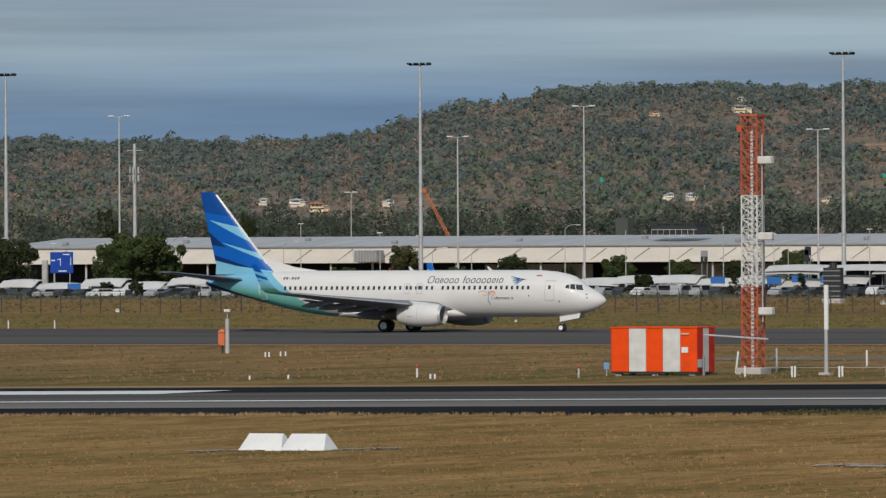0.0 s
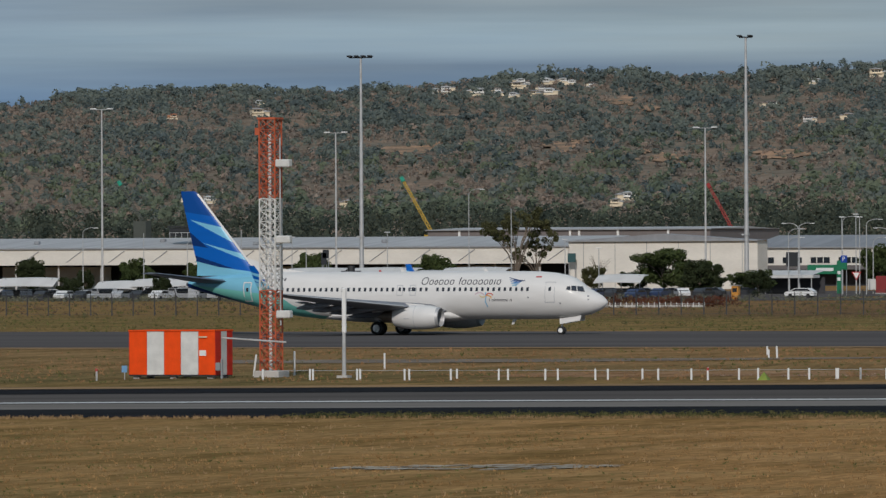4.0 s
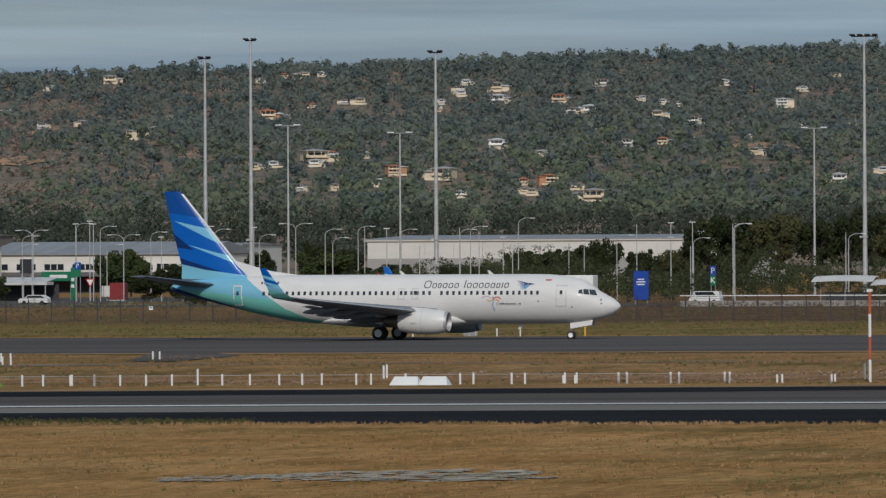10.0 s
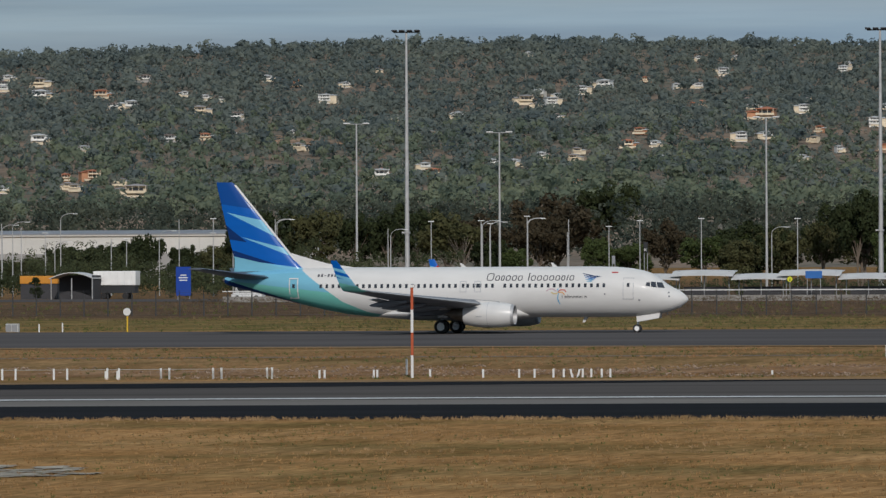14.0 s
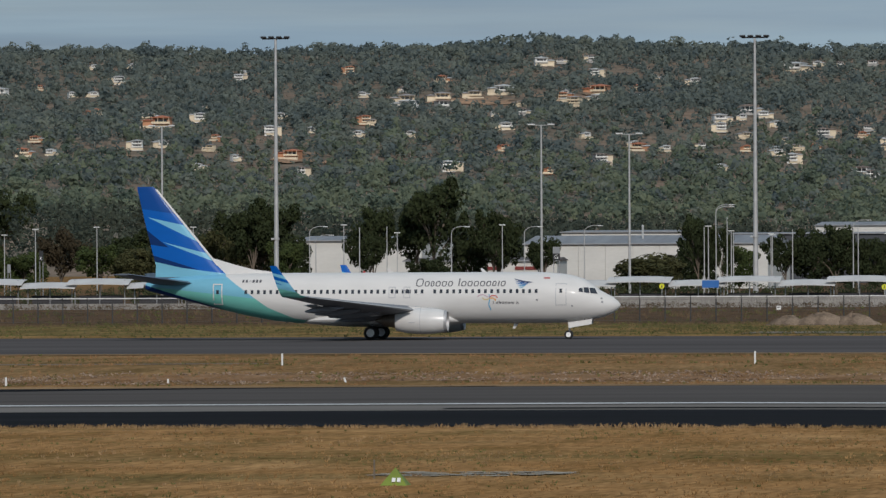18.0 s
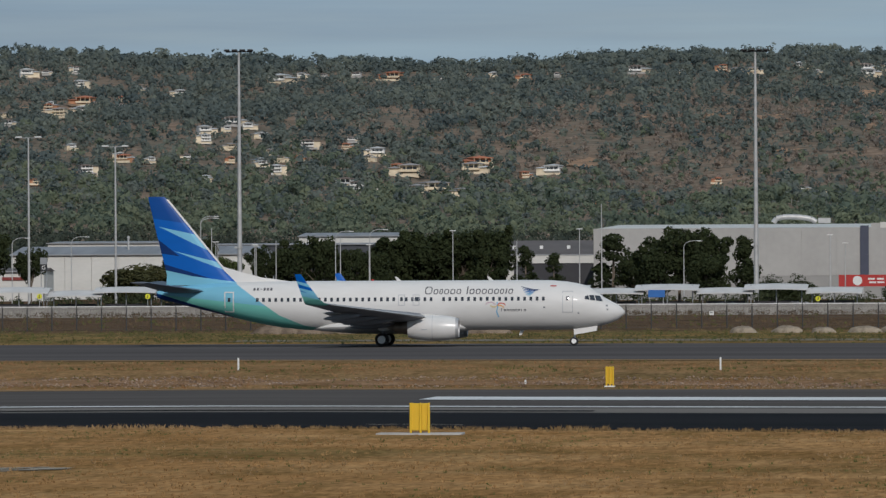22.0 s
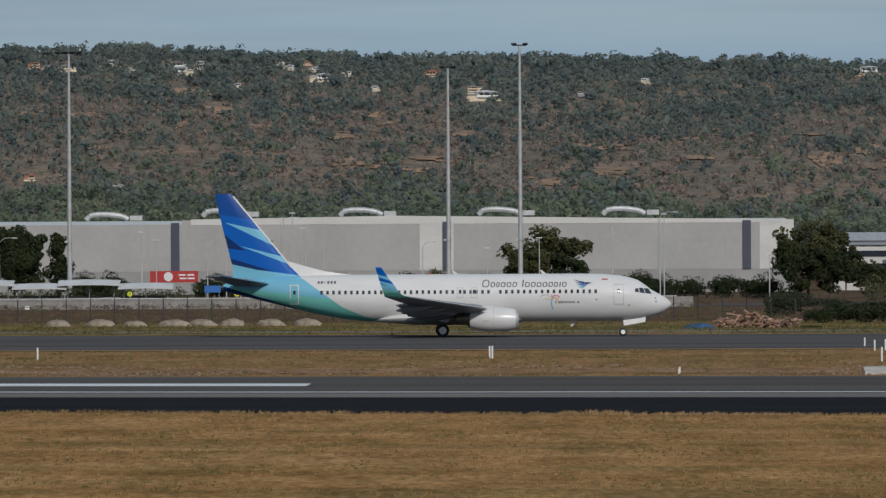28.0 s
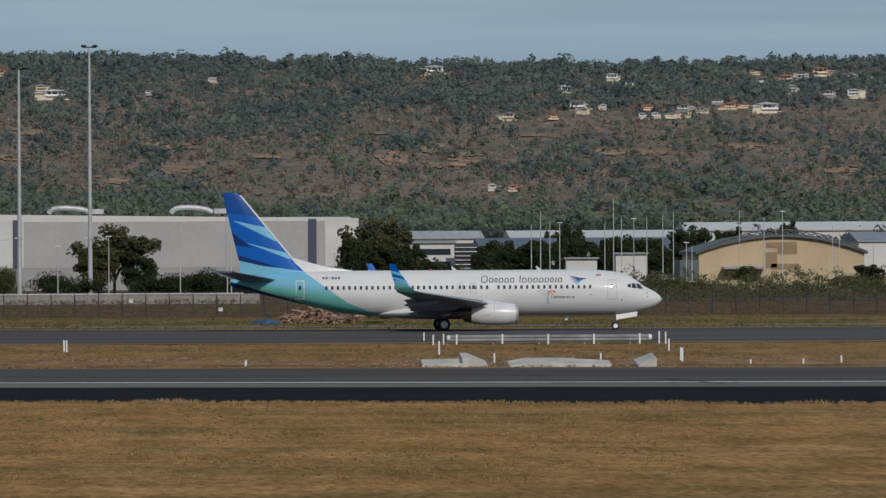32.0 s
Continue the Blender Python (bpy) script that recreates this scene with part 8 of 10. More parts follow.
def car(colour, van):
    """A parked car about 4.4 m long, wheels and glass as parts."""
    ob = thing("parked_car", {"w": "white", "s": "silver", "d": "dark grey", "b": "blue", "r": "red"}[colour] + (" parked van" if van else " parked car") + " in the car park", "car", group="parked cars")
    cm = paint("car_" + colour, {"w": (0.70, 0.70, 0.69), "s": (0.38, 0.39, 0.40), "d": (0.035, 0.037, 0.042), "b": (0.025, 0.045, 0.11), "r": (0.33, 0.02, 0.02)}[colour], 0.3)
    top = 1.75 if van else 1.42
    prof = [(-2.2, 0.35), (-2.25, 0.75), (-1.9, 0.95), (-1.35, 1.0), (-0.75 if not van else -1.5, top), (1.3 if not van else 2.0, top), (2.05, 1.0), (2.2, 0.9), (2.2, 0.35)]
    part("body", MB().prism(prof, -0.85, 0.85), cm, ob)
    for s in (-1, 1):
        part("side_glass", MB().prism([(-1.15, 1.02), (-0.72 if not van else -1.4, top - 0.08), (1.2, top - 0.08), (1.75, 1.02)], s * 0.86 - 0.012, s * 0.86 + 0.012), GLASSD, ob)
        for x in (-1.35, 1.35):
            part("wheel", MB().tube((x, s * 0.7, 0.32), (x, s * 0.88, 0.32), 0.32, n=14), RUBBER, ob)
    part("windscreen", MB().quad((-1.32, -0.7, 1.03), (-1.32, 0.7, 1.03), (-0.8 if not van else -1.52, 0.65, top - 0.06), (-0.8 if not van else -1.52, -0.65, top - 0.06)), GLASSD, ob)
    return ob


CARS = [car(c, v) for c, v in (("w", 0), ("s", 0), ("d", 0), ("b", 0), ("w", 1), ("r", 0), ("s", 1))]
car_rng = random.Random(4)
spots = []
for row, (y, gap) in enumerate(((1047, 3.1), (1068, 3.4), (1084, 5.6))):
    x = -668 + row * 1.3
    while x < -405:
        if car_rng.random() < 0.9:
            spots.append((x, y, car_rng.uniform(-4, 4) + (car_rng.choice((62, 90, 118, 270)) if row < 2 else 0)))
        x += gap
for k, (x, y, a) in enumerate(spots[:262]):
    c = CARS[k % 7] if k < 7 else None
    m = pose(x, y, 0.03, 0, 0, a)
    if c:
        c.matrix_basis = m
    else:
        copy_thing(CARS[car_rng.choice((0, 1, 1, 2, 2, 2, 2, 2, 2, 3, 4, 6))], m)
for t_x, y, c, a in ((-285.7, 1040, 4, 0), (-332.1, 1040, 2, 0), (-67.5, 1030, 2, 0), (-57.6, 1030, 1, 0), (-173.8, 1030, 2, 0), (-390.4, 1060, 0, 0), (101.4, 1340, 1, 0), (99.4, 1340, 0, 0)):
    copy_thing(CARS[c], pose(t_x, y, 0.03, 0, 0, a))

# barrier along the road
BARC = mat("weathered_barrier_concrete", (0.29, 0.275, 0.25), 0.9, var=0.15, scale=0.5, fine=0.15)
bar = thing("road_barrier", "long pale concrete road barrier", "barrier", pose(0, 1000, 0), kind="")
bx = -278.2
thick = -179.6
while bx < 19.6:
    h = 0.75 if bx < thick else 1.35
    part("barrier_segment", MB().prism([(0.02, 0), (0.02, h), (5.98, h), (5.98, 0)], -0.2, 0.2), BARC, bar, at=pose(bx, 0, 0))
    bx += 6.0
part("top_rail", MB().box((-278.2 / 2 + 19.6 / 2, -0.25, 1.42), (19.6 - (-278.2), 0.08, 0.12)), WHITE, bar)

qp = []
for i in range(2600):
    x, y = rng.uniform(-280, 24), rng.uniform(984, 998)
    s = rng.uniform(0.15, 0.38)
    qp.append((x, y, rng.uniform(0.05, 0.55) * (1 + 0.5 * noise.noise((x / 5, y / 6, 2.0))), s))
lobe_mesh("barrier_weeds", np.array(qp), 16, 0.12, mat("brown_weed_foliage", (0.125, 0.088, 0.055), 0.9, scale=0.2, col2=(0.060, 0.048, 0.032), coords="World", island=0.3, spec=0.02), "brown dry weeds at the foot of the road barrier", "weeds", seed=63)

# security fence
fen = thing("security_fence", "tall dark wire fence with slim posts", "fence", pose(0, 800, 0))
FPOST = MB().tube((0, 0, 0), (0, 0, 2.3), 0.075, n=5).tube((0, 0, 2.3), (0.0, -0.3, 2.7), 0.04, n=5).mesh("fence_post", paint("fence_post_grey", (0.03, 0.03, 0.03), 0.6))
for k in range(280):
    part("fence_post", FPOST, None, fen, at=pose(-560 + 2.62 * k, 0, 0))
for z in (0.15, 1.2, 2.28, 2.5, 2.68):
    part("wire", MB().box((-193, 0 if z < 2.3 else -0.2, z), (734, 0.015, 0.02)), paint("wire_grey", (0.055, 0.055, 0.055), 0.5), fen)
FMESH = MB()
for k in range(2446):
    FMESH.add([(-560 + 0.3 * k, 0.01, 0.1), (-560 + 0.3 * k + 0.008, 0.01, 0.1), (-560 + 0.3 * k + 0.308, 0.01, 2.25), (-560 + 0.3 * k + 0.3, 0.01, 2.25)], [(0, 1, 2, 3)])
    FMESH.add([(-560 + 0.3 * k + 0.3, 0.02, 0.1), (-560 + 0.3 * k + 0.308, 0.02, 0.1), (-560 + 0.3 * k + 0.008, 0.02, 2.25), (-560 + 0.3 * k, 0.02, 2.25)], [(0, 1, 2, 3)])
part("wire_mesh", FMESH, paint("wire_grey", (0.055, 0.055, 0.055), 0.5), fen, kind="stuff")
for x, z in ((-281.4, 1.42), (-259.1, 1.02), (-100.3, 1.39), (-53.3, 1.60), (-437.2, 0.31), (-348.3, 0.65), (4.3, 1.72), (14.2, 0.72)):
    sg = thing("fence_plate", "small white plate fixed to the fence", "plate", pose(x, 799.93, min(z, 1.9)), group="fence plates")
    part("plate", MB().box((0, 0, 0), (0.45, 0.03, 0.38)), WHITE, sg)
    part("text_bar", MB().box((0, -0.02, 0.05), (0.3, 0.01, 0.08)), DARK, sg)

# scrub along the fence and road
sp_, ss_ = [], []
for i in range(5200):
    x = rng.uniform(-720, 150)
    y = rng.choice((rng.uniform(830, 990), rng.uniform(850, 1000), rng.uniform(770, 800)))
    d = noise.noise((x / 22, y / 40, 4.0))
    if d < (0.12 if x > -400 else 0.3):
        continue
    s = rng.uniform(0.12, 0.36) * (1 + 0.8 * max(0, d))
    sp_.append((x, y, s * 0.45))
    ss_.append(s)
SCRUB = mat("scrub_foliage", (0.125, 0.118, 0.058), 0.9, scale=0.06, col2=(0.065, 0.068, 0.034), coords="World", island=0.5, spec=0.1)
leafy(SCRUB, 0.3)
SAGE = leafy(mat("saltbush_foliage", (0.20, 0.195, 0.14), 0.9, scale=0.1, col2=(0.10, 0.105, 0.065), coords="World", island=0.4, spec=0.1), 0.3)
qp, qs = [], []
for i in range(1500):
    x, y = rng.uniform(-700, -330), rng.uniform(1000, 1036)
    s = rng.uniform(0.25, 0.6) * (1 + 0.7 * noise.noise((x / 7, y / 12, 6.0)))
    qp.append((x, y, s * rng.uniform(0.3, 0.9)))
    qs.append(s)
lobe_mesh("saltbush_hedge", np.column_stack([qp, qs]), 26, 0.17, SAGE, "grey-green saltbush band before the car park", "shrubs", seed=27)
TREEM = leafy(mat("thicket_foliage", (0.075, 0.085, 0.040), 0.9, scale=0.05, col2=(0.035, 0.045, 0.022), coords="World", island=0.4, spec=0.1), 0.3)
qp, qs = [], []
for i in range(1500):
    x, y = rng.uniform(-370.0, -303.2), rng.uniform(1075, 1260)
    s = rng.uniform(0.6, 1.3)
    top = (3.2 + 2.4 * (y - 1075) / 185) * (1 + 0.9 * noise.noise((x / 8, y / 60, 3.0)))
    qp.append((x, y, max(0.5, top * rng.uniform(0.1, 1.0) ** 0.7)))
    qs.append(s)
lobe_mesh("roadside_thicket", np.column_stack([qp, qs]), 44, 0.22, TREEM, "dark green thicket beside the airport road", "thicket", seed=28)
qp, qs = [], []
for i in range(1500):   # leafy backing added to darken the space under the bus stop canopies
    x, y = rng.uniform(-275.2, -49.2), rng.uniform(1068, 1084)
    s = rng.uniform(0.4, 0.8)
    qp.append((x, y, rng.uniform(0.2, 2.3) * (1 + 0.35 * noise.noise((x / 6, y, 3.0)))))
    qs.append(s)
lobe_mesh("bus_stop_hedge", np.column_stack([qp, qs]), 30, 0.2, TREEM, "dark leafy backing added behind the bus stop canopies", "hedge", seed=33)
lobe_mesh("roadside_scrub", np.column_stack([sp_, ss_]), 18, 0.12, SCRUB, "patchy grey-green scrub along the fence and road", "scrub", seed=21)
hp2, hs2 = [], []
for i in range(2600):
    x = rng.uniform(46.8, 190)
    y = rng.uniform(985, 1110)
    s = rng.uniform(0.35, 0.95) * (1 + 0.5 * noise.noise((x / 9, y / 30, 7.0)))
    top = (1.2 + 2.6 * (y - 985) / 125) * (1 + 0.6 * noise.noise((x / 5, y / 30, 1.0)))
    hp2.append((x, y, max(s * 0.5, top * rng.uniform(0.1, 1.0) ** 0.7)))
    hs2.append(s)
lobe_mesh("hangar_thicket", np.column_stack([hp2, hs2]), 30, 0.2, SCRUB, "dark brown-green thicket in front of the hangar", "scrub", seed=24)
sp_, ss_ = [], []
for i in range(5200):
    x = rng.uniform(-560, 160)
    y = rng.uniform(652, 790)
    d = noise.noise((x / 16, y / 22, 8.0))
    lim = 0.22 if x < -170 else 0.12
    if d < lim:
        continue
    s = rng.uniform(0.08, 0.28) * (1 + 0.8 * d) * (1.5 if x > -200 else 1.0)
    sp_.append((x, y, ground_z(x, y) + s * 0.3))
    ss_.append(s)
lobe_mesh("verge_weeds", np.column_stack([sp_, ss_]), 14, 0.1, SCRUB, "low weeds and tufts beyond the taxiway", "weeds", seed=22)

qp = []
for i in range(5200):   # tall green weeds beside the eastern taxiway
    x, y = rng.uniform(-150, 150), rng.uniform(651, 712)
    d = noise.noise((x / 9, y / 18, 5.0))
    if d < -0.05 or rng.uniform() > smooth01((x + 150) / 50):
        continue
    s = rng.uniform(0.12, 0.34) * (1 + d)
    qp.append((x, y, ground_z(x, y) + s * rng.uniform(0.2, 1.0), s))
lobe_mesh("tall_green_weeds", np.array(qp), 12, 0.09, leafy(mat("weed_foliage", (0.105, 0.112, 0.045), 0.9, scale=0.15, col2=(0.050, 0.058, 0.024), coords="World", island=0.25, spec=0.05), 0.3), "tall green weeds beside the taxiway", "weeds", seed=65)

# big blue road sign
rs = thing("road_sign", "large blue road sign with white arrows and bars", "sign", pose(-616.8, 1110, 0))
part("board", MB().box((0, 0, 5.31), (4.2, 0.15, 3.4), bev=0.05), BLUE_S, rs)
for x, z, w, h in ((-0.2, 0.1, 0.1, 1.2), (-0.5, 0.5, 0.5, 0.1), (1.7, 0.2, 0.1, 1.3), (-1.5, 0.35, 0.7, 0.16), (0.9, 1.3, 1.2, 0.16), (0.2, -1.35, 1.5, 0.16)):
    part("text_bar", MB().box((x, -0.1, 5.31 + z), (w, 0.02, h)), WHITE, rs)
for x in (-1.4, 1.4):
    part("post", MB().tube((x, 0.15, 0), (x, 0.15, 5.31 + 1.4), 0.08, n=8), STEEL, rs)
gp = thing("concrete_pillar", "tall grey concrete pillar beside the road sign", "pillar", pose(-608.7, 1090, 0))
part("shaft", MB().box((0, 0, 5.72 / 2), (0.85, 0.6, 5.72), bev=0.06), CONC, gp)


def panel_sign(x, y, z0, z1, w, mats, label):
    ob = thing("panel_sign", label, "sign", pose(x, y, 0), group="panel signs")
    n = len(mats)
    for k, m in enumerate(mats):
        h = (z1 - z0) / n
        part("panel", MB().box((0, 0, z1 - h * (k + 0.5)), (w, 0.2, h), bev=0.02), m, ob)
    for s in (-0.4, 0.4):
        part("post", MB().box((s * w, 0.12, z0 / 2), (0.1, 0.1, z0)), GREYM, ob)
    return ob


gs = thing("service_board", "wide ribbed grey steel board on two posts", "board", pose(-529.3, 1035, 0))
sz0, sz1 = 0.95, 3.77
part("board", MB().box((0, 0, (sz0 + sz1) / 2), (3.1, 0.25, sz1 - sz0), bev=0.04), GREYM, gs)
for k in range(11):
    part("rib", MB().box((-1.4 + 0.28 * k, -0.15, (sz0 + sz1) / 2), (0.09, 0.06, sz1 - sz0 - 0.1)), STEEL, gs)
for q in (-0.95, 1.05):
    part("post", MB().box((q, -0.22, sz1 / 2), (0.22, 0.18, sz1)), STEEL, gs)


def sign_letter(ob, ch, x, z, size):
    cu = bpy.data.curves.new("letter", "FONT")
    cu.body, cu.size, cu.align_x, cu.align_y, cu.extrude = ch, size, "CENTER", "CENTER", 0.01
    tmp = bpy.data.objects.new("letter", cu)
    scene.collection.objects.link(tmp)
    bpy.context.view_layer.update()
    me = bpy.data.meshes.new_from_object(tmp.evaluated_get(bpy.context.evaluated_depsgraph_get()))
    bpy.data.objects.remove(tmp)
    me.materials.append(WHITE)
    o = new("letter", me)
    o.parent = ob
    o.matrix_basis = pose(x, -0.13, z, 90, 0, 0)


for t_x, y, z0, z1, w, ms, txt, lab in (
        (-376.7, 1105, 2.41, 6.03, 0.95, [BLUE_S, GREEN_S], "PG", "tall blue and green parking sign with white letters"),
        (-400.2, 1105, 3.92, 6.03, 0.95, [BLUE_S, GREEN_S], "P", "blue and green parking sign with white letter"),
        (-369.8, 1105, 3.89, 4.88, 0.85, [BLUE_S], "P", "square blue parking sign with white letter"),
        (-302.5, 1105, 2.28, 5.11, 0.8, [BLUE_S, GREEN_S], "PK", "tall blue and green parking sign with white letters"),
        (-171.7, 1115, 5.97, 7.91, 1.0, [GREYM, DARK], "G", "dark bay sign with a white letter"),
        (-488.8, 1115, 5.00, 6.79, 0.9, [DARK], "", "dark bay sign on a pole"),
        (-506.0, 1115, 4.87, 6.73, 1.1, [GREYM, DARK], "1", "dark bay sign with a white number"),
        (-488.5, 1115, 5.93, 7.27, 1.0, [DARK], "", "dark bay sign on a pole"),
        (-443.5, 1200, 4.20, 6.50, 2.0, [DARK], "", "dark square sign at the service yard"),
        (-521.2, 1298, 4.83, 6.42, 1.5, [paint("slate_green", (0.03, 0.085, 0.09), 0.5)], "", "small slate green wall sign"),
        (-254.6, 1150, 6.14, 7.68, 0.6, [DARK, DARK], "K", "dark bay sign with white letter"),
        (-259.5, 1150, 4.42, 5.68, 0.5, [GREYM], "", "grey control box on a post")):
    ob = panel_sign(t_x, y, z0, z1, w, ms, lab)
    for k, ch in enumerate(txt):
        h = (z1 - z0) / len(ms)
        kk = k if len(txt) == len(ms) else len(ms) - 1 if ch in "G1K" else 0
        sign_letter(ob, ch, 0, z1 - h * (kk + 0.5), h * 0.85)

# stop sign
stp = thing("stop_sign", "red eight-sided stop sign on an orange post", "sign", pose(-220.3, 900, 0))
part("post", MB().tube((0, 0, 0), (0, 0, 0.89), 0.08, n=6), paint("post_orange", (0.55, 0.22, 0.04), 0.6), stp)
part("plate", MB().tube((0, -0.1, 0.89), (0, -0.14, 0.89), 0.44, n=8), RED_P, stp)
sign_letter(stp, "STOP", 0, 0.89, 0.3)

# work site pieces beside the car park
for sx_, sw_, sz_ in ((-342.1, 6.8, 2.85), (-317.4, 6.4, 2.90)):
    sh = thing("site_shelter", "shelter with curved pale roof and dark open side", "shelter", pose(sx_, 1064, 0), group="site shelters")
    part("roof", MB().loft([[(-sw_ / 2 + sw_ * i / 12, y, sz_ + 0.8 * math.sin(math.pi * i / 12) + d) for y, d in ((-2.2, 0), (-2.2, 0.12), (2.2, 0.12), (2.2, 0))] for i in range(13)]), CANOPY, sh)
    # Panels coloured near-black to paint the shelter's inside shade.
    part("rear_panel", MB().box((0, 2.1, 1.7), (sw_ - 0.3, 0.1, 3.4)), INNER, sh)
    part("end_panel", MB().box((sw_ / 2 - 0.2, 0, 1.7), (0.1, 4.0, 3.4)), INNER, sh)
    for x in (-sw_ / 2 + 0.2, 0, sw_ / 2 - 0.2):
        part("post", MB().tube((x, -2, 0), (x, -2, sz_ + 0.1), 0.08, n=6), STEEL, sh)
trk = thing("box_trailer", "bright white box trailer beside the shelter", "trailer", pose(-312.6, 1068, 0))
part("box", MB().box((0, 0, 2.95), (6.2, 2.4, 2.0), bev=0.05), paint("bright_white_panel", (0.86, 0.85, 0.82), 0.25), trk)
for k in range(6):
    part("side_rib", MB().box((-2.5 + k, -1.22, 2.95), (0.06, 0.05, 1.9)), WHITE, trk)
for x in (-1.6, 1.6):
    for y in (-1, 1):
        part("wheel", MB().tube((x, y * 0.9, 0.45), (x, y * 1.2, 0.45), 0.45, n=14), RUBBER, trk)
part("chassis", MB().box((0, 0, 1.4), (5.8, 2.0, 1.1)), DARK, trk)
cab = thing("site_cabin", "small white site cabin with flat roof", "cabin", pose(-333.2, 1055, 0))
part("wall", MB().box((0, 0, 1.3), (4.3, 2.4, 2.6)), WHITE, cab)
part("roof", MB().box((0, 0, 2.68), (4.5, 2.6, 0.16)), GREYM, cab)
part("vent", MB().tube((-0.9, -1.21, 1.9), (-0.9, -1.26, 1.9), 0.28, n=12), DARK, cab)
for k in range(5):
    part("wall_rib", MB().box((-1.8 + 0.9 * k, -1.22, 1.3), (0.05, 0.04, 2.5)), GREYM, cab)
skp = thing("orange_container", "orange ribbed steel container on a dark stand", "container", pose(-324.3, 1070, 0))
part("box", MB().box((0, 0, 2.75), (5.6, 2.2, 1.1), bev=0.05), paint("container_orange", (0.60, 0.26, 0.03), 0.5), skp)
for k in range(9):
    part("rib", MB().box((-2.5 + 0.62 * k, -1.13, 2.75), (0.12, 0.06, 1.05)), paint("container_orange", (0.60, 0.26, 0.03), 0.5), skp)
part("stand", MB().box((0, 0, 1.1), (5.4, 2.0, 2.2)), INNER, skp)
rb = thing("bollard_rail", "low pale kerb wall with a row of short white bollards", "barrier", pose(-384.5, 900, 0.0))
for k in range(56):
    part("bollard", MB().box((0.35 + 0.73 * k, 0, 0.34), (0.07, 0.08, 0.62), bev=0.01), WHITE, rb)
part("kerb_wall", MB().box((20.2, 0.14, 0.18), (40.6, 0.12, 0.30), bev=0.02), CONC, rb)
part("rail", MB().box((20.2, 0.05, 0.46), (40.6, 0.05, 0.06)), CONC, rb)
RUSTL = leafy(mat("rust_leaf_foliage", (0.145, 0.050, 0.028), 0.9, scale=0.3, col2=(0.065, 0.030, 0.018), coords="World", island=0.4, spec=0.05), 0.25)
qp = []
for i in range(420):
    x, y = rng.uniform(-361, -342.5), rng.uniform(904, 909)
    s = rng.uniform(0.2, 0.45)
    qp.append((x, y, rng.uniform(0.15, 1.15) * (1 + 0.4 * noise.noise((x / 2, y / 4, 3.0))), s))
lobe_mesh("red_leaf_hedge", np.array(qp), 26, 0.13, RUSTL, "rust-red leafy hedge behind the bollards", "hedge", seed=61)
ksk = thing("orange_kiosk", "small orange pay kiosk with a flat roof", "kiosk", pose(-392.8, 1040, 0))
part("body", MB().box((0, 0, 0.95), (1.0, 0.9, 1.9), bev=0.04), paint("container_orange", (0.60, 0.26, 0.03), 0.5), ksk)
part("roof", MB().box((0, 0, 1.96), (1.4, 1.2, 0.12)), GREYM, ksk)
part("window", MB().box((0, -0.46, 1.3), (0.7, 0.04, 0.6)), GLASSD, ksk)
gr = thing("service_gantry", "green fascia board with a green pylon at the service yard", "sign", pose(-423.2, 1160, 0))
part("fascia", MB().box((0, 0, 3.8), (5.4, 1.6, 1.5), bev=0.06), GREEN_S, gr)
part("name_bar", MB().box((0.2, -0.83, 3.8), (2.9, 0.04, 0.5)), WHITE, gr)
part("pylon", MB().box((2.7, -0.95, 2.6), (0.75, 0.5, 5.2), bev=0.05), GREEN_S, gr)
for z in (3.3, 2.3):
    part("pylon_bar", MB().box((2.7, -1.22, z), (0.5, 0.04, 0.5)), WHITE, gr)
for x in (-2.2, 1.9):
    part("post", MB().box((x, 0.2, 1.6), (0.16, 0.16, 3.2)), STEEL, gr)
yc = thing("yard_canopy", "low white canopy with a teal panel over the service yard", "canopy", pose(-427.0, 1150, 0))
part("fascia", MB().box((0, 0, 2.75), (12.0, 3.0, 0.5), bev=0.05), CANOPY, yc)
part("roof", MB().add([(-6, -1.5, 3.0), (6, -1.5, 3.0), (6, 4, 3.7), (-6, 4, 3.7)], [(0, 1, 2, 3)]), CANOPY, yc)
part("teal_panel", MB().box((-3.0, -1.56, 2.6), (2.6, 0.1, 0.7)), paint("teal_panel", (0.03, 0.22, 0.20), 0.5), yc, "teal panel")
# Rear wall coloured near-black for the shade below the canopy.
part("rear_wall", MB().box((0, 3.8, 1.3), (12.0, 0.2, 2.6)), INNER, yc)
for x in (-5.6, -2, 2, 5.6):
    part("post", MB().tube((x, -1.2, 0), (x, -1.2, 2.5), 0.08, n=6), STEEL, yc)
rk = thing("red_cabin", "small red site cabin with pale side panel", "cabin", pose(-409.8, 1150, 0))
part("body", MB().box((0, 0, 1.5), (2.3, 2.0, 2.6), bev=0.05), paint("cabin_red", (0.22, 0.02, 0.02), 0.6), rk)
part("pale_panel", MB().box((-1.9, -0.4, 1.5), (1.4, 0.3, 1.7)), WALLW, rk)
part("plinth", MB().box((0, 0, 0.1), (2.4, 2.1, 0.2)), CONC, rk)
gw = thing("give_way_sign", "white triangular give way sign with red border", "sign", pose(-382.0, 1060, 0))
part("post", MB().tube((0, 0.05, 0), (0, 0.05, 2.7), 0.05, n=6), STEEL, gw)
part("border", MB().prism([(-0.75, 3.75), (0.75, 3.75), (0, 2.5)], -0.05, 0.0), RED_P, gw)
part("face", MB().prism([(-0.52, 3.62), (0.52, 3.62), (0, 2.76)], -0.09, -0.06), WHITE, gw)
bt = thing("dark_equipment_rack", "tall dark equipment rack on a plinth", "rack", pose(-403.9, 930, 0))
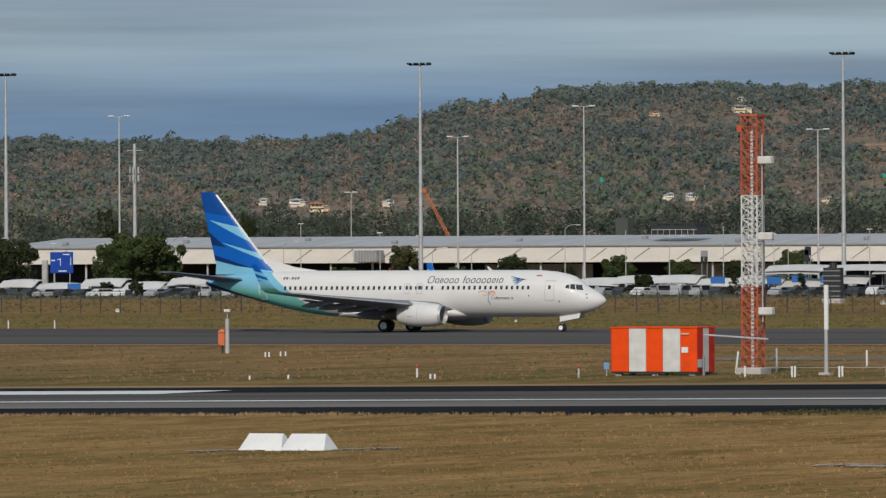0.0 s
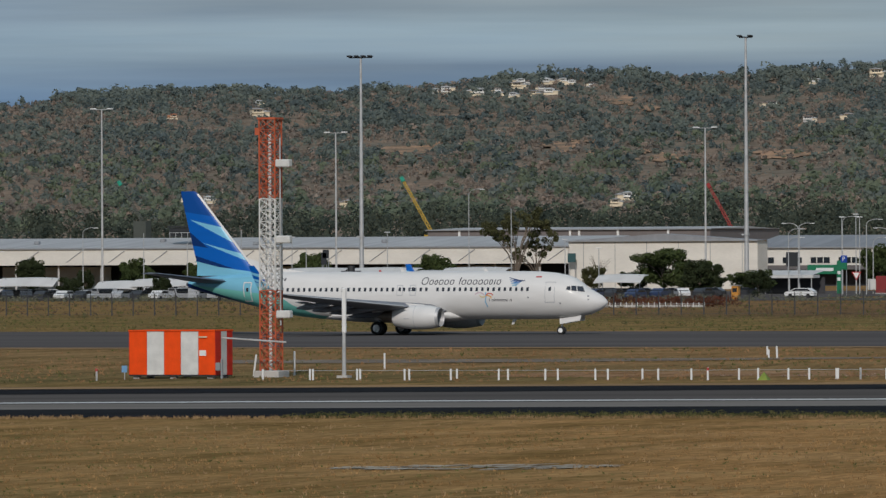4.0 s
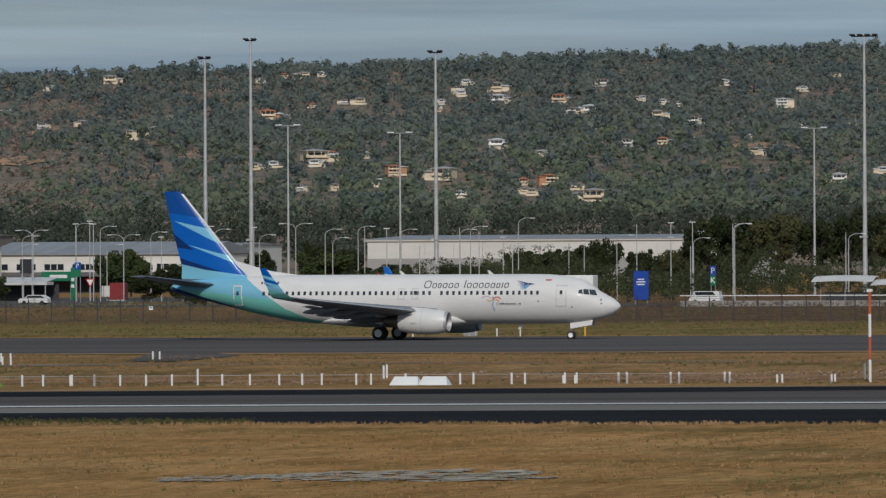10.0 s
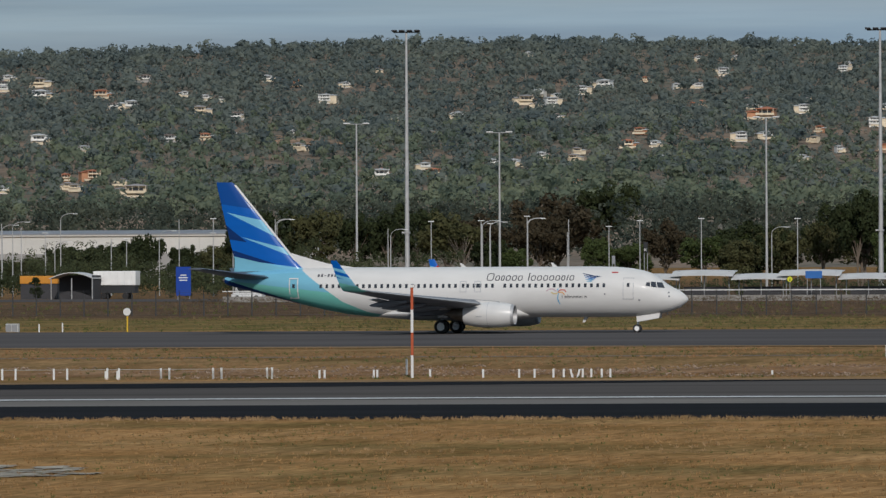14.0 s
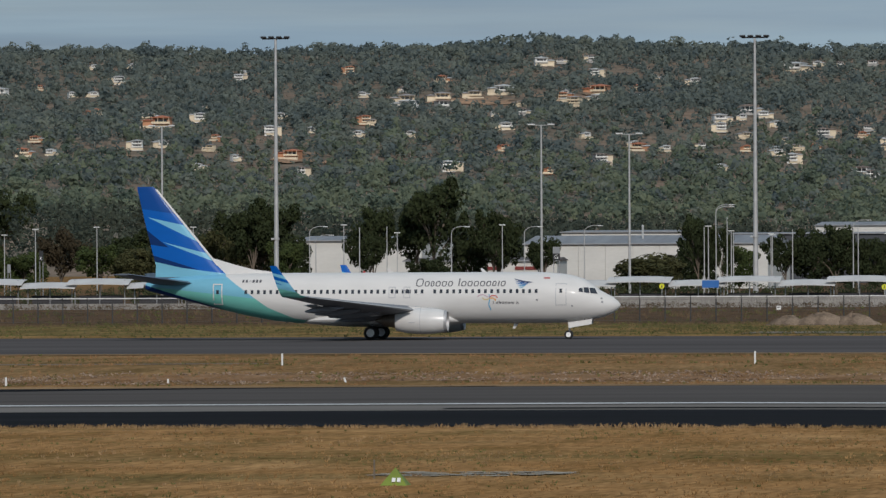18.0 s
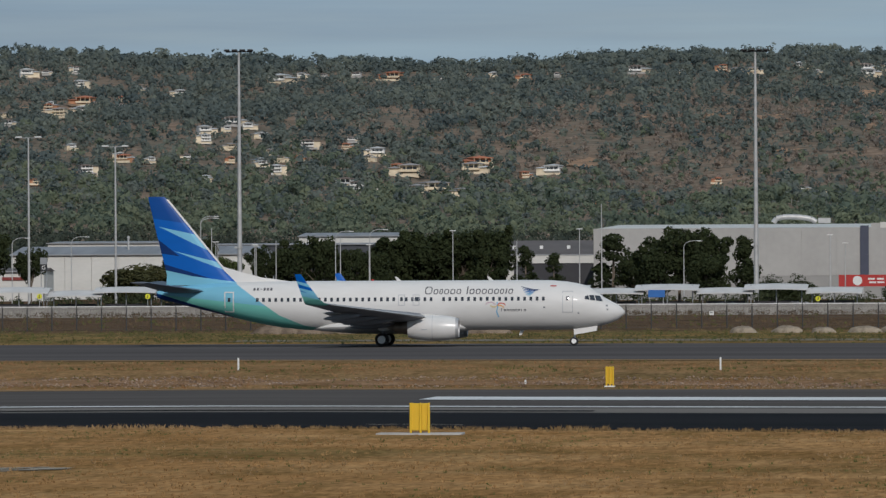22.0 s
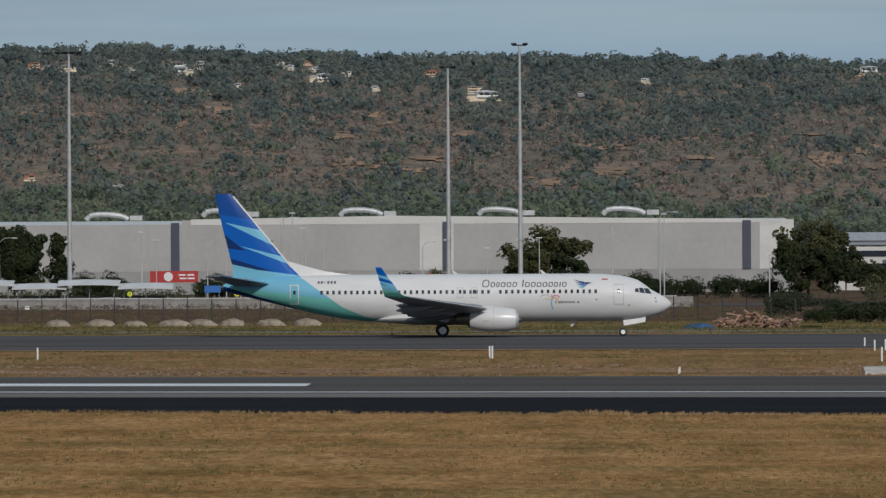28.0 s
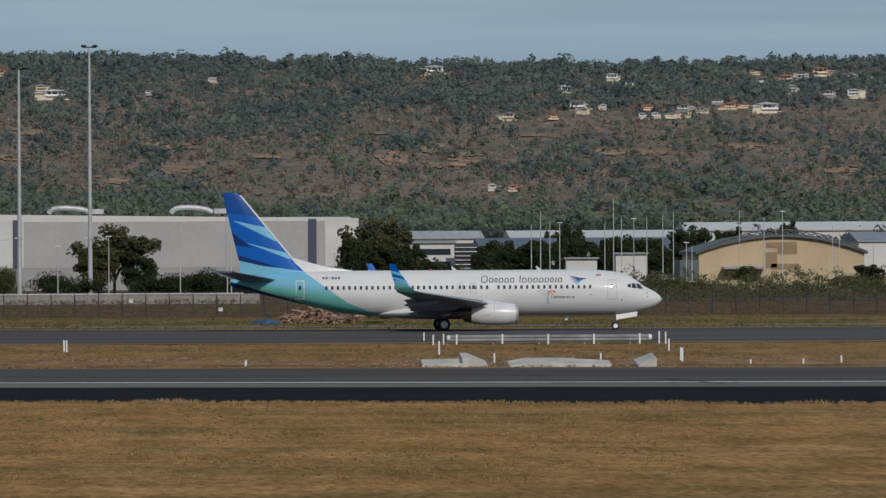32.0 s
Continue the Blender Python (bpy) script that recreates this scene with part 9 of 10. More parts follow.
part("cabinet", MB().box((0, 0, 2.6), (2.3, 1.2, 3.9)), DARK, bt)
for k in range(6):
    part("shelf", MB().box((0, -0.65, 0.9 + 0.65 * k), (2.5, 0.2, 0.12)), GREYM, bt)
part("mast", MB().tube((0, 0, 4.5), (0, 0, 5.2), 0.5, n=8), DARK, bt)
part("plinth", MB().box((0, 0, 0.3), (2.6, 1.6, 0.6)), CONC, bt)

bs2 = panel_sign(-296.6, 1046, 0.60, 4.56, 2.1, [BLUE_S], "tall blue road sign with white bars")
for q, w_ in ((0.8, 0.9), (0.45, 1.3), (0.1, 1.1)):
    part("text_bar", MB().box((0, -0.12, 2.62 + q), (w_, 0.03, 0.16)), WHITE, bs2)

# ---- between the runway and the taxiway ----
strip("service_road", lambda x: 489 + 0.02 * (x + 250), lambda x: 500 + 0.02 * (x + 250), 0.03, mat("gravel_road", (0.225, 0.185, 0.145), 0.95, spec=0.02, var=0.15, scale=0.2, coords="World", fine=0.1), 2, x0=-226, x1=-95, label="narrow grey gravel service road", category="road")
strip("taxiway_edge_dirt", 544.5, 549.5, 0.035, DIRT, 1, label="pale dirt edge of the taxiway", category="dirt")
strip("asphalt_crack", lambda x: 359.4 + 0.9 * noise.noise((x * 0.16, 2, 0)), lambda x: 361.0 + 0.9 * noise.noise((x * 0.16, 2, 0)), 0.06, ASPH_D, 1, x0=-60.7, x1=-29.0, label="long dark crack in the shoulder", category="crack")
strip("asphalt_crack", lambda x: 380 - 7 * (x - 35.2) , lambda x: 381.5 - 7 * (x - 35.2), 0.06, ASPH_D, 1, x0=35.2, x1=35.2 + 2.2, label="short dark crack across the shoulder", category="crack")
strip("taxiway_link", lambda x: 512 + 37 * max(0.0, -182.5 - x) / 10.5, lambda x: 551 - 39 * max(0.0, x + 184.0) / 5.5, 0.045, ASPH_T, 8, x0=-193.0, x1=-178.5, label="short dark asphalt spur of the taxiway", category="taxiway")


def ground_patch(name, label, x, y, w, d, material, seed, category="patch"):
    """A flat uneven patch on the grass."""
    g = random.Random(seed)
    n, mb = 14, MB()
    for k in range(110):
        t = g.uniform(-1, 1)
        cx, cy = x + 0.46 * w * t, y + 0.5 * d * g.uniform(-1, 1) * (1 - t * t) ** 0.5 * 0.8
        pw, pd = w * g.uniform(0.03, 0.17), d * g.uniform(0.05, 0.19)
        ring, lift = [], 0.012 + 0.0003 * k
        for i in range(n):
            a = 2 * math.pi * i / n
            r = g.uniform(0.55, 1.1)
            px, py = cx + pw / 2 * r * math.cos(a), cy + pd / 2 * r * math.sin(a)
            ring.append((px, py, sheet_z(px, py) + lift))
        mb.add(ring + [(cx, cy, sheet_z(cx, cy) + lift)], [(i, (i + 1) % n, n) for i in range(n)])
    return tagged(part(name, mb, material), label, category, kind="structure")


SAND = mat("pale_bare_sand", (0.45, 0.395, 0.315), 0.95, spec=0.02, var=0.16, scale=0.5, coords="World", fine=0.2)
def pat(p, w, d, s):
    ground_patch("bare_sand_patch", "pale bare sand patch in the grass", p[0], p[1], w, d, SAND, s)


qp = []
for i in range(3000):   # green grass creeping over the near verge
    x = rng.uniform(-150, -112)
    y = near_edge(x) + rng.uniform(-1.5, 9.0) * rng.uniform() * smooth01((-112 - x) / 3) + 0.8 * noise.noise((x / 3, 1.0, 4.0))
    s = rng.uniform(0.05, 0.15)
    qp.append((x, y, ground_z(x, y) + s * rng.uniform(0.2, 1.0), s))
lobe_mesh("verge_grass", np.array(qp), 10, 0.07, leafy(mat("verge_grass_blades", (0.135, 0.125, 0.048), 0.9, scale=0.3, col2=(0.070, 0.072, 0.030), coords="World", island=0.3, spec=0.03), 0.3), "green grass creeping over the asphalt verge", "grass", seed=68)
pat((-80.8, 254.0), 10, 15, 1)
pat((-86.3, 251.8), 4, 9, 8)
pat((-107.9, 259.4), 11, 8, 2)
pat((-42.1, 255.0), 7, 7, 3)
pat((-77.4, 250.2), 7, 8, 4)
pat((-148.4, 280.6), 3.4, 4, 5)
pat((-142.8, 282.1), 3.0, 4, 6)
pat((-34.1, 328.6), 4.6, 2.6, 7)

# striped equipment hut
HY = 442.0
hx0, hx1 = -206.9, -201.1
hz = ground_z((hx0 + hx1) / 2, HY) + 0.0
hut = thing("equipment_hut", "orange-red and white striped equipment hut on blocks", "hut", pose(hx0, HY, hz))
hl, hh, hd = hx1 - hx0, 2.72, 2.55
RWHITE = mat("weathered_white_panel", (0.62, 0.62, 0.59), 0.6, var=0.08, scale=1.5, fine=0.05)
RORNG = mat("weathered_orange_panel", (0.80, 0.072, 0.004), 0.7, spec=0.2, var=0.07, scale=1.5, fine=0.05)
# Deeper red for the hut ends: their weaker sun is put into the colour.
REDD = mat("weathered_shaded_red_panel", (0.55, 0.03, 0.014), 0.7, spec=0.2, var=0.08, scale=1.5, fine=0.05)
n_s = 5
cuts = [0, 0.205, 0.405, 0.60, 0.805, 1.0]
for k in range(5):
    a, b = hl * cuts[k], hl * cuts[k + 1]
    part("front_panel", MB().box(((a + b) / 2, 0.03, 0.22 + hh / 2), (b - a - 0.02, 0.06, hh), bev=0.01), RWHITE if k % 2 else RORNG, hut)
    part("rear_panel", MB().box(((a + b) / 2, hd - 0.03, 0.22 + hh / 2), (b - a - 0.02, 0.06, hh)), RWHITE if k % 2 else RORNG, hut)
for k in range(3):
    for x in (0.0, hl):
        part("end_panel", MB().box((x, hd * (k + 0.5) / 3, 0.22 + hh / 2), (0.06, hd / 3 - 0.02, hh)), RWHITE if k == 1 else REDD, hut)
part("roof", MB().box((hl / 2, hd / 2, 0.24 + hh), (hl + 0.1, hd + 0.1, 0.08)), RORNG, hut)
part("floor", MB().box((hl / 2, hd / 2, 0.2), (hl, hd, 0.1)), DARK, hut)
for x in (0.4, hl / 2, hl - 0.4):
    for y in (0.3, hd - 0.3):
        part("block", MB().box((x, y, 0.07), (0.4, 0.3, 0.2)), CONC, hut)
part("notice", MB().box((hl * 0.86, -0.02, 0.22 + hh * 0.5), (0.44, 0.03, 0.34)), WHITE, hut)
part("door_lamp", MB().box((hl * 0.86, -0.06, 0.12 + hh * 0.9), (0.6, 0.08, 0.08)), paint("lamp_cream", (0.6, 0.5, 0.35), 0.6), hut)
part("cable_tray", MB().tube((hl + 0.1, 0.9, hh * 0.92), (hl + 4.2, 1.3, hh * 0.82), 0.06, n=5), STEEL, hut)
part("meter_box", MB().box((hl + 0.3, -0.2, 0.75), (0.32, 0.2, 0.5), bev=0.03).box((hl + 0.55, -0.2, 0.6), (0.12, 0.12, 1.2)), GREYM, hut)
bs_ = thing("small_blue_plate", "small pale blue plate on a stake beside the hut", "plate", pose(-206.3, 440, ground_z(hx0, 440)))
part("plate", MB().box((0, 0, 0.65), (0.36, 0.04, 0.42)), paint("pale_blue", (0.16, 0.32, 0.52), 0.5), bs_)
part("stake", MB().box((0, 0.03, 0.3), (0.05, 0.04, 0.6)), STEEL, bs_)

# lattice antenna tower
TY = 446.0
tx, tz = -199.1, ground_z(-199.1, 446)
tow = thing("lattice_tower", "red and white lattice antenna tower", "tower", pose(tx, TY, tz))
th_ = 15.37 - tz
part("footing", MB().box((0, 0, 0.15), (1.7, 1.7, 0.5), bev=0.05), CONC, tow)
TRED = mat("tower_red_paint", (0.50, 0.10, 0.035), 0.6, var=0.15, scale=2)
corners = [(-0.52, -0.52), (0.52, -0.52), (0.52, 0.52), (-0.52, 0.52)]
levels = 22
for k in range(levels):
    z0, z1 = 0.4 + (th_ - 0.4) * k / levels, 0.4 + (th_ - 0.4) * (k + 1) / levels
    m = RWHITE if 0.335 < (k + 0.5) / levels < 0.67 else TRED
    for i, (x, y) in enumerate(corners):
        part("leg", MB().tube((x, y, z0), (x, y, z1), 0.055, n=6), m, tow)
        x2, y2 = corners[(i + 1) % 4]
        part("brace", MB().tube((x, y, z0), (x2, y2, z1), 0.034, n=5), m, tow)
        part("brace", MB().tube((x2, y2, z0), (x, y, z1), 0.034, n=5), m, tow)
        part("strut", MB().tube((x, y, z1), (x2, y2, z1), 0.034, n=5), m, tow)
part("cable_riser", MB().box((0.05, -0.2, th_ * 0.48), (0.16, 0.08, th_ * 0.92)), WHITE, tow)
part("side_pole", MB().tube((0.78, -0.3, 3.2), (0.78, -0.3, th_ - 1.2), 0.05, n=6), STEEL, tow)
for z in (th_ * 0.826, th_ * 0.532, th_ * 0.243):
    part("antenna_box", MB().box((1.05, -0.35, z), (0.95, 0.5, 0.48), bev=0.06), RWHITE, tow, "pale grey antenna box")
    part("antenna_bracket", MB().box((0.6, -0.3, z), (0.4, 0.08, 0.08)), STEEL, tow)
part("top_frame", MB().box((0, 0, th_), (1.25, 1.25, 0.12)).box((-0.68, -0.4, th_ - 0.8), (0.25, 0.3, 0.45)), TRED, tow)

# monitor pole
MX = -192.9
mp_ = thing("monitor_pole", "tall white slab antenna on a grey post", "antenna", pose(MX, 443, ground_z(MX, 443)))
part("post", MB().tube((0, 0, 0), (0, 0, 2.8), 0.13, 0.11, 10), STEEL, mp_)
part("antenna", MB().box((0.02, 0, 3.53 - ground_z(MX, 443)), (0.26, 0.2, 2.75), bev=0.04), WHITE, mp_)
part("base", MB().box((0, 0, 0.05), (0.7, 0.7, 0.2)), CONC, mp_)

# orange camera post
OX, OY = -273.6, 517.5
op = thing("camera_post", "grey post with orange box and small camera", "post", pose(OX, OY, ground_z(OX, OY)))
part("post", MB().tube((0, 0, 0), (0, 0, 2.55), 0.17, 0.15, 12), STEEL, op)
part("box", MB().box((-0.38, -0.05, 1.05), (0.52, 0.5, 1.0), bev=0.06), paint("faded_orange", (0.62, 0.16, 0.06), 0.6), op)
part("box_lid", MB().loft([[(-0.66, -0.32, 1.55), (-0.10, -0.32, 1.55), (-0.10, 0.22, 1.55), (-0.66, 0.22, 1.55)], [(-0.45, -0.25, 1.78), (-0.10, -0.25, 1.78), (-0.10, 0.2, 1.78), (-0.45, 0.2, 1.78)]]), paint("faded_orange", (0.62, 0.16, 0.06), 0.6), op)
part("box_leg", MB().box((-0.4, 0, 0.3), (0.1, 0.1, 0.6)), DARK, op)
part("camera", MB().box((0, 0, 3.15), (0.42, 0.3, 0.2), bev=0.03).tube((0, -0.15, 3.15), (0, -0.35, 3.15), 0.09, n=8), WHITE, op)
part("camera_stem", MB().tube((0, 0, 2.5), (0, 0, 3.1), 0.03, n=6), STEEL, op)


# white wedge markers
def wedge(x, y, w, h, d):
    ob = thing("wedge_marker", "white painted wedge marker lying on the ground", "marker", pose(x, y, ground_z(x, y)), group="wedge markers")
    part("body", MB().loft([[(-w / 2, -d / 2, 0), (w / 2, -d / 2, 0), (w / 2, d / 2, 0), (-w / 2, d / 2, 0)], [(-w * 0.39, -0.05, h), (w * 0.39, -0.05, h), (w * 0.39, 0.05, h), (-w * 0.39, 0.05, h)]]), WHITE, ob)


WX, WY = -146.9, 281.2
wedge(WX, WY, 1.95, 0.68, 1.3)
wedge(WX + 1.92, WY, 1.98, 0.66, 1.3)
WX, WY = -136.5, 432
wedge(WX, WY, 1.75, 0.50, 1.0)
wedge(WX + 1.72, WY, 1.75, 0.50, 1.0)

# white stakes along the drain, built once and copied
ST = MB().box((0, 0, 0.36), (0.115, 0.06, 0.78), bev=0.012).mesh("stake_body", WHITE)
ST_R = MB().box((0, 0, 0.66), (0.13, 0.075, 0.16)).mesh("stake_band", RED_P)


def stake(x, y, h=0.72, lean=0.0, red=False, label="white flat marker stake"):
    ob = thing("marker_stake", "white marker stake with a red band" if red else label, "stake", pose(x, y, ground_z(x, y), 0, lean, 0), group="marker stakes")
    s = part("stake", ST, None, ob)
    s.scale = (1, 1, h / 0.75)
    if red:
        r = part("red_band", ST_R, None, ob)
        r.scale = (1, 1, h / 0.75)


for x in [-195.2, -192.1, -191.9, -189.0, -188.8, -185.9, -185.6, -182.9, -182.5, -179.8, -179.2, -176.8, -176.0, -173.6, -172.8, -170.6, -169.6, -167.5, -164.5, -163.3, -161.4, -160.1, -158.3, -156.9]:
    stake(x, 436, 0.68)
for x in [-158.4, -156.9, -155.3, -153.7, -152.1, -149.0, -147.3, -145.5, -144.1, -142.9, -140.8, -139.9, -137.8, -134.5, -133.7, -131.4, -130.6, -128.2, -127.5, -125.0, -124.5, -121.9, -121.4, -118.7, -118.4]:
    stake(x, 436, 0.66)
for x in [-128.3, -127.6, -125.0, -124.5, -121.9, -121.4, -118.7, -118.4, -115.6, -115.3, -112.4, -112.2, -109.1, -106.0, -103.9, -103.0, -101.9, -101.3, -100.2, -99.7, -99.1, -98.6]:
    stake(x, 436, 0.5)
for t_x, y, h, ln in ((-100.8, 436, 0.5, -14), (-100.5, 436, 0.5, 14), (-200.2, 452, 1.5, 0), (-202.1, 450, 1.35, 8), (-201.8, 470, 1.05, 0), (-151.2, 438, 0.95, 0), (-143.4, 450, 0.85, 0), (-143.6, 450, 0.8, 0), (-112.5, 444, 0.95, 0),
                   (-186.5, 500, 0.6, 0), (-185.9, 500, 0.6, 0), (-192.2, 515, 0.6, 0), (-191.5, 515, 0.6, 0), (-182.8, 520, 0.6, 0), (-182.3, 520, 0.6, 0), (-368.1, 652, 0.75, 0), (-363.1, 652, 0.75, 0), (-263.9, 505, 0.35, 0), (-263.6, 505, 0.35, 0), (-263.7, 507, 0.35, 0), (-263.3, 507, 0.35, 0),
                   (-205.4, 652, 0.7, 0), (-197.8, 652, 0.7, 0), (-195.7, 652, 0.8, 0), (-90.7, 478, 0.72, 0), (-61.4, 478, 0.75, 0), (-90.5, 442, 0.25, 0), (-80.2, 442, 0.3, -20), (-30.8, 478, 0.8, 0), (-40.2, 446, 0.28, 0),
                   (-0.3, 480, 0.85, 0), (11.7, 442, 0.3, 0), (-0.5, 482, 0.85, 0), (11.8, 446, 0.35, 0)):
    stake(t_x, y, h, ln, label="white flat marker stake")
for t_x, y in ((-218.3, 438), (-206.3, 436), (-206.3, 436), (-165.7, 434)):
    stake(t_x, y, 0.75, 0, True)
for t_x, y, h in ((-227.9, 434, 0.25), (-225.2, 434, 0.3), (-215.4, 434, 0.3), (-215.1, 434, 0.3)):
    stake(t_x, y, h)
# wires strung along the stakes
wr = thing("stake_wire", "thin wire strung along the marker stakes", "wire", pose(0, 436.1, 0))
wx = [-195.2, -185.9, -176.0, -164.5] + [-153.7, -144.1, -134.5, -125.0, -118.4]
for a, b in zip(wx[:-1], wx[1:]):
    part("wire_span", MB().tube((a, 0, ground_z(a, 436) + 0.58), (b, 0, ground_z(b, 436) + 0.58), 0.014, n=4), STEEL, wr)

# banded pole
BX = -110.4
bp_ = thing("banded_pole", "slim red and white banded pole", "pole", pose(BX, 437, ground_z(BX, 437)))
bh = 4.92 - ground_z(BX, 437)
for k in range(4):
    part("band", MB().tube((0, 0, bh * k / 4), (0, 0, bh * (k + 1) / 4), 0.085, n=10), WHITE if k in (0, 2) else TRED, bp_)
part("pole_cap", MB().box((0, 0, bh + 0.05), (0.3, 0.2, 0.16)), WHITE, bp_)

# round sign and cabinet beyond the taxiway
RX = -189.9
rd = thing("round_sign", "white round sign on an orange post", "sign", pose(RX, 652, ground_z(RX, 652)))
part("post", MB().tube((0, 0, 0), (0, 0, 1.5), 0.07, n=8), YEL, rd)
part("disc", MB().tube((0, -0.08, 1.72), (0, -0.12, 1.72), 0.33, n=24), WHITE, rd)
part("rim", MB().tube((0, -0.06, 1.72), (0, -0.075, 1.72), 0.37, n=24), DARK, rd)
CX = -200.8
cb_ = thing("ground_cabinet", "low pale grey cabinet on the grass", "cabinet", pose(CX, 654, ground_z(CX, 654)))
part("body", MB().box((0, 0, 0.36), (1.1, 0.6, 0.72), bev=0.03), RWHITE, cb_)
part("door", MB().box((-0.27, -0.31, 0.36), (0.5, 0.03, 0.62)), GREYM, cb_)
part("door", MB().box((0.27, -0.31, 0.36), (0.5, 0.03, 0.62)), GREYM, cb_)
WB = -330.3


# yellow boards
def yellow_board(x, y, w, h):
    ob = thing("yellow_board", "bright yellow ribbed board on three posts", "board", pose(x, y, ground_z(x, y)), group="yellow boards")
    part("panel", MB().box((0, 0, 0.18 + h / 2), (w, 0.08, h), bev=0.02), YEL, ob)
    part("side_panel", MB().box((-w / 2 + 0.03, 0.5, 0.18 + h / 2), (0.06, 0.95, h)), YEL, ob)
    for s in (-0.42, 0.05, 0.46):
        part("post", MB().box((s * w, -0.09, (h + 0.2) / 2), (0.09, 0.1, h + 0.2), bev=0.015), YEL, ob)
        part("foot", MB().box((s * w, -0.1, 0.04), (0.2, 0.3, 0.08)), WHITE, ob)
    for k in range(5):
        part("rib", MB().box((-w * 0.36 + w * 0.17 * k, -0.055, 0.18 + h / 2), (0.03, 0.03, h * 0.96)), YEL, ob)
    part("label_plate", MB().box((-w / 2 - 0.01, 0.3, 0.18 + h * 0.7), (0.02, 0.2, 0.2)), RED_P, ob)


YX, YY = -32.1, 309.5
yellow_board(YX, YY, 0.86, 1.14)
pad = thing("concrete_pad", "thin pale concrete pad in the grass", "pad", pose(YX, YY + 0.3, ground_z(YX, YY)))
part("slab", MB().box((0, 0, 0.03), (3.6, 1.6, 0.1), bev=0.02), CONC, pad)
yellow_board(-34.8, 441, 0.46, 1.0)

# green cone marker
KX, KY = -42.6, 243.4
cn = thing("cone_marker", "lime green pyramid marker with white bars", "marker", pose(KX, KY, ground_z(KX, KY)))
part("body", MB().add([(-0.42, -0.42, 0), (0.42, -0.42, 0), (0.42, 0.42, 0), (-0.42, 0.42, 0), (0, 0, 0.56)], [(0, 1, 4), (1, 2, 4), (2, 3, 4), (3, 0, 4), (3, 2, 1, 0)]), paint("lime_paint", (0.19, 0.25, 0.03), 0.7, var=0.15), cn)
for a, b in ((0.0, 0.2), (0.16, 0.2)):
    part("text_bar", MB().box((a, -0.34, b - 0.03), (0.11, 0.03, 0.15), pose(0, 0, 0, -36).to_3x3()), WHITE, cn)
KX, KY = -161.8, 428.4
cn = thing("cone_marker", "small lime green pyramid marker by the runway", "marker", pose(KX, 433, ground_z(KX, 433)))
part("body", MB().add([(-0.32, -0.32, 0), (0.32, -0.32, 0), (0.32, 0.32, 0), (-0.32, 0.32, 0), (0, 0, 0.5)], [(0, 1, 4), (1, 2, 4), (2, 3, 4), (3, 0, 4), (3, 2, 1, 0)]), paint("lime_paint", (0.19, 0.25, 0.03), 0.7, var=0.15), cn)
SX, SY = -44.5, 250.3
sk = thing("thin_stake", "thin brown stake in the grass", "stake", pose(SX, SY, ground_z(SX, SY)))
part("stake", MB().box((0, 0, 0.3), (0.05, 0.05, 0.62)), BARK, sk)

# guard rail over the culvert
GY_ = 540.0
g0, g1 = 29.1, 44.6
gz = ground_z((g0 + g1) / 2, GY_)
grd = thing("guard_rail", "galvanised guard rail on white posts", "guard rail", pose(g0, GY_, gz))
gl = g1 - g0
for z in (0.62, 0.36):
    part("rail", MB().box((gl / 2, 0, z), (gl, 0.08, 0.22), bev=0.05), paint("dull_galvanised", (0.30, 0.30, 0.295), 0.6, 0.2, var=0.15), grd)
for k in range(5):
    x = 0.5 + (gl - 1.2) * k / 4
    part("post", MB().box((x, -0.08, 0.37), (0.13, 0.1, 0.86)), WHITE, grd)
    part("back_post", MB().box((x - 0.7, 0.3, 0.25), (0.1, 0.1, 0.5)), STEEL, grd)
for x in (0, gl):
    part("end_flare", MB().tube((x, -0.02, 0.5), (x + (0.25 if x else -0.25), -0.02, 0.5), 0.26, 0.2, 8), WHITE, grd)
for t_x, y, h in ((27.7, 538, 0.8), (28.5, 538, 0.85), (45.3, 538, 1.0), (45.8, 538, 0.95), (25.5, 470, 0.95), (28.4, 450, 0.65), (35.5, 450, 0.65), (42.1, 480, 0.85), (41.2, 455, 0.9), (41.1, 452, 0.95), (27.8, 560, 0.7), (45.2, 446, 0.3), (48.7, 446, 0.35), (51.4, 448, 0.5)):
    stake(t_x, y, h)
CULV = mat("pale_weathered_concrete", (0.60, 0.55, 0.49), 0.9, spec=0.05, var=0.2, scale=0.5, fine=0.2, bump=0.2)
cul = thing("culvert_apron", "pale concrete culvert wing walls and apron", "culvert", pose(0, 0, 0), kind="structure")


def apron(x0, x1, y0, y1, h0, h1, nm):
    mb = MB()
    z = ground_z((x0 + x1) / 2, 440) + 0.02
    mb.loft([[(x0, y0, z - 0.4), (x0, y1, z - 0.4), (x0, y1, z + h0 + 0.3), (x0, y0, z + h0)], [(x1, y0, z - 0.4), (x1, y1, z - 0.4), (x1, y1, z + h1 + 0.3), (x1, y0, z + h1)]])
    part(nm, mb, mat("pale_concrete", (0.60, 0.555, 0.49), 0.9, spec=0.03, var=0.14, scale=0.8, fine=0.08), cul)


apron(23.2, 25.8, 439, 442, 0.15, 0.2, "low_wall")
apron(25.8, 26.3, 439, 444, 0.55, 0.55, "wing_wall")
apron(26.3, 27.5, 439, 444, 0.55, 0.05, "wing_wall")
apron(28.9, 30.2, 439, 443, 0.03, 0.24, "apron_slab")
apron(30.2, 32.6, 439, 443, 0.24, 0.22, "apron_slab")
apron(32.6, 35.6, 439, 443, 0.22, 0.06, "apron_slab")
apron(37.3, 38.5, 439, 444, 0.08, 0.55, "wing_wall")

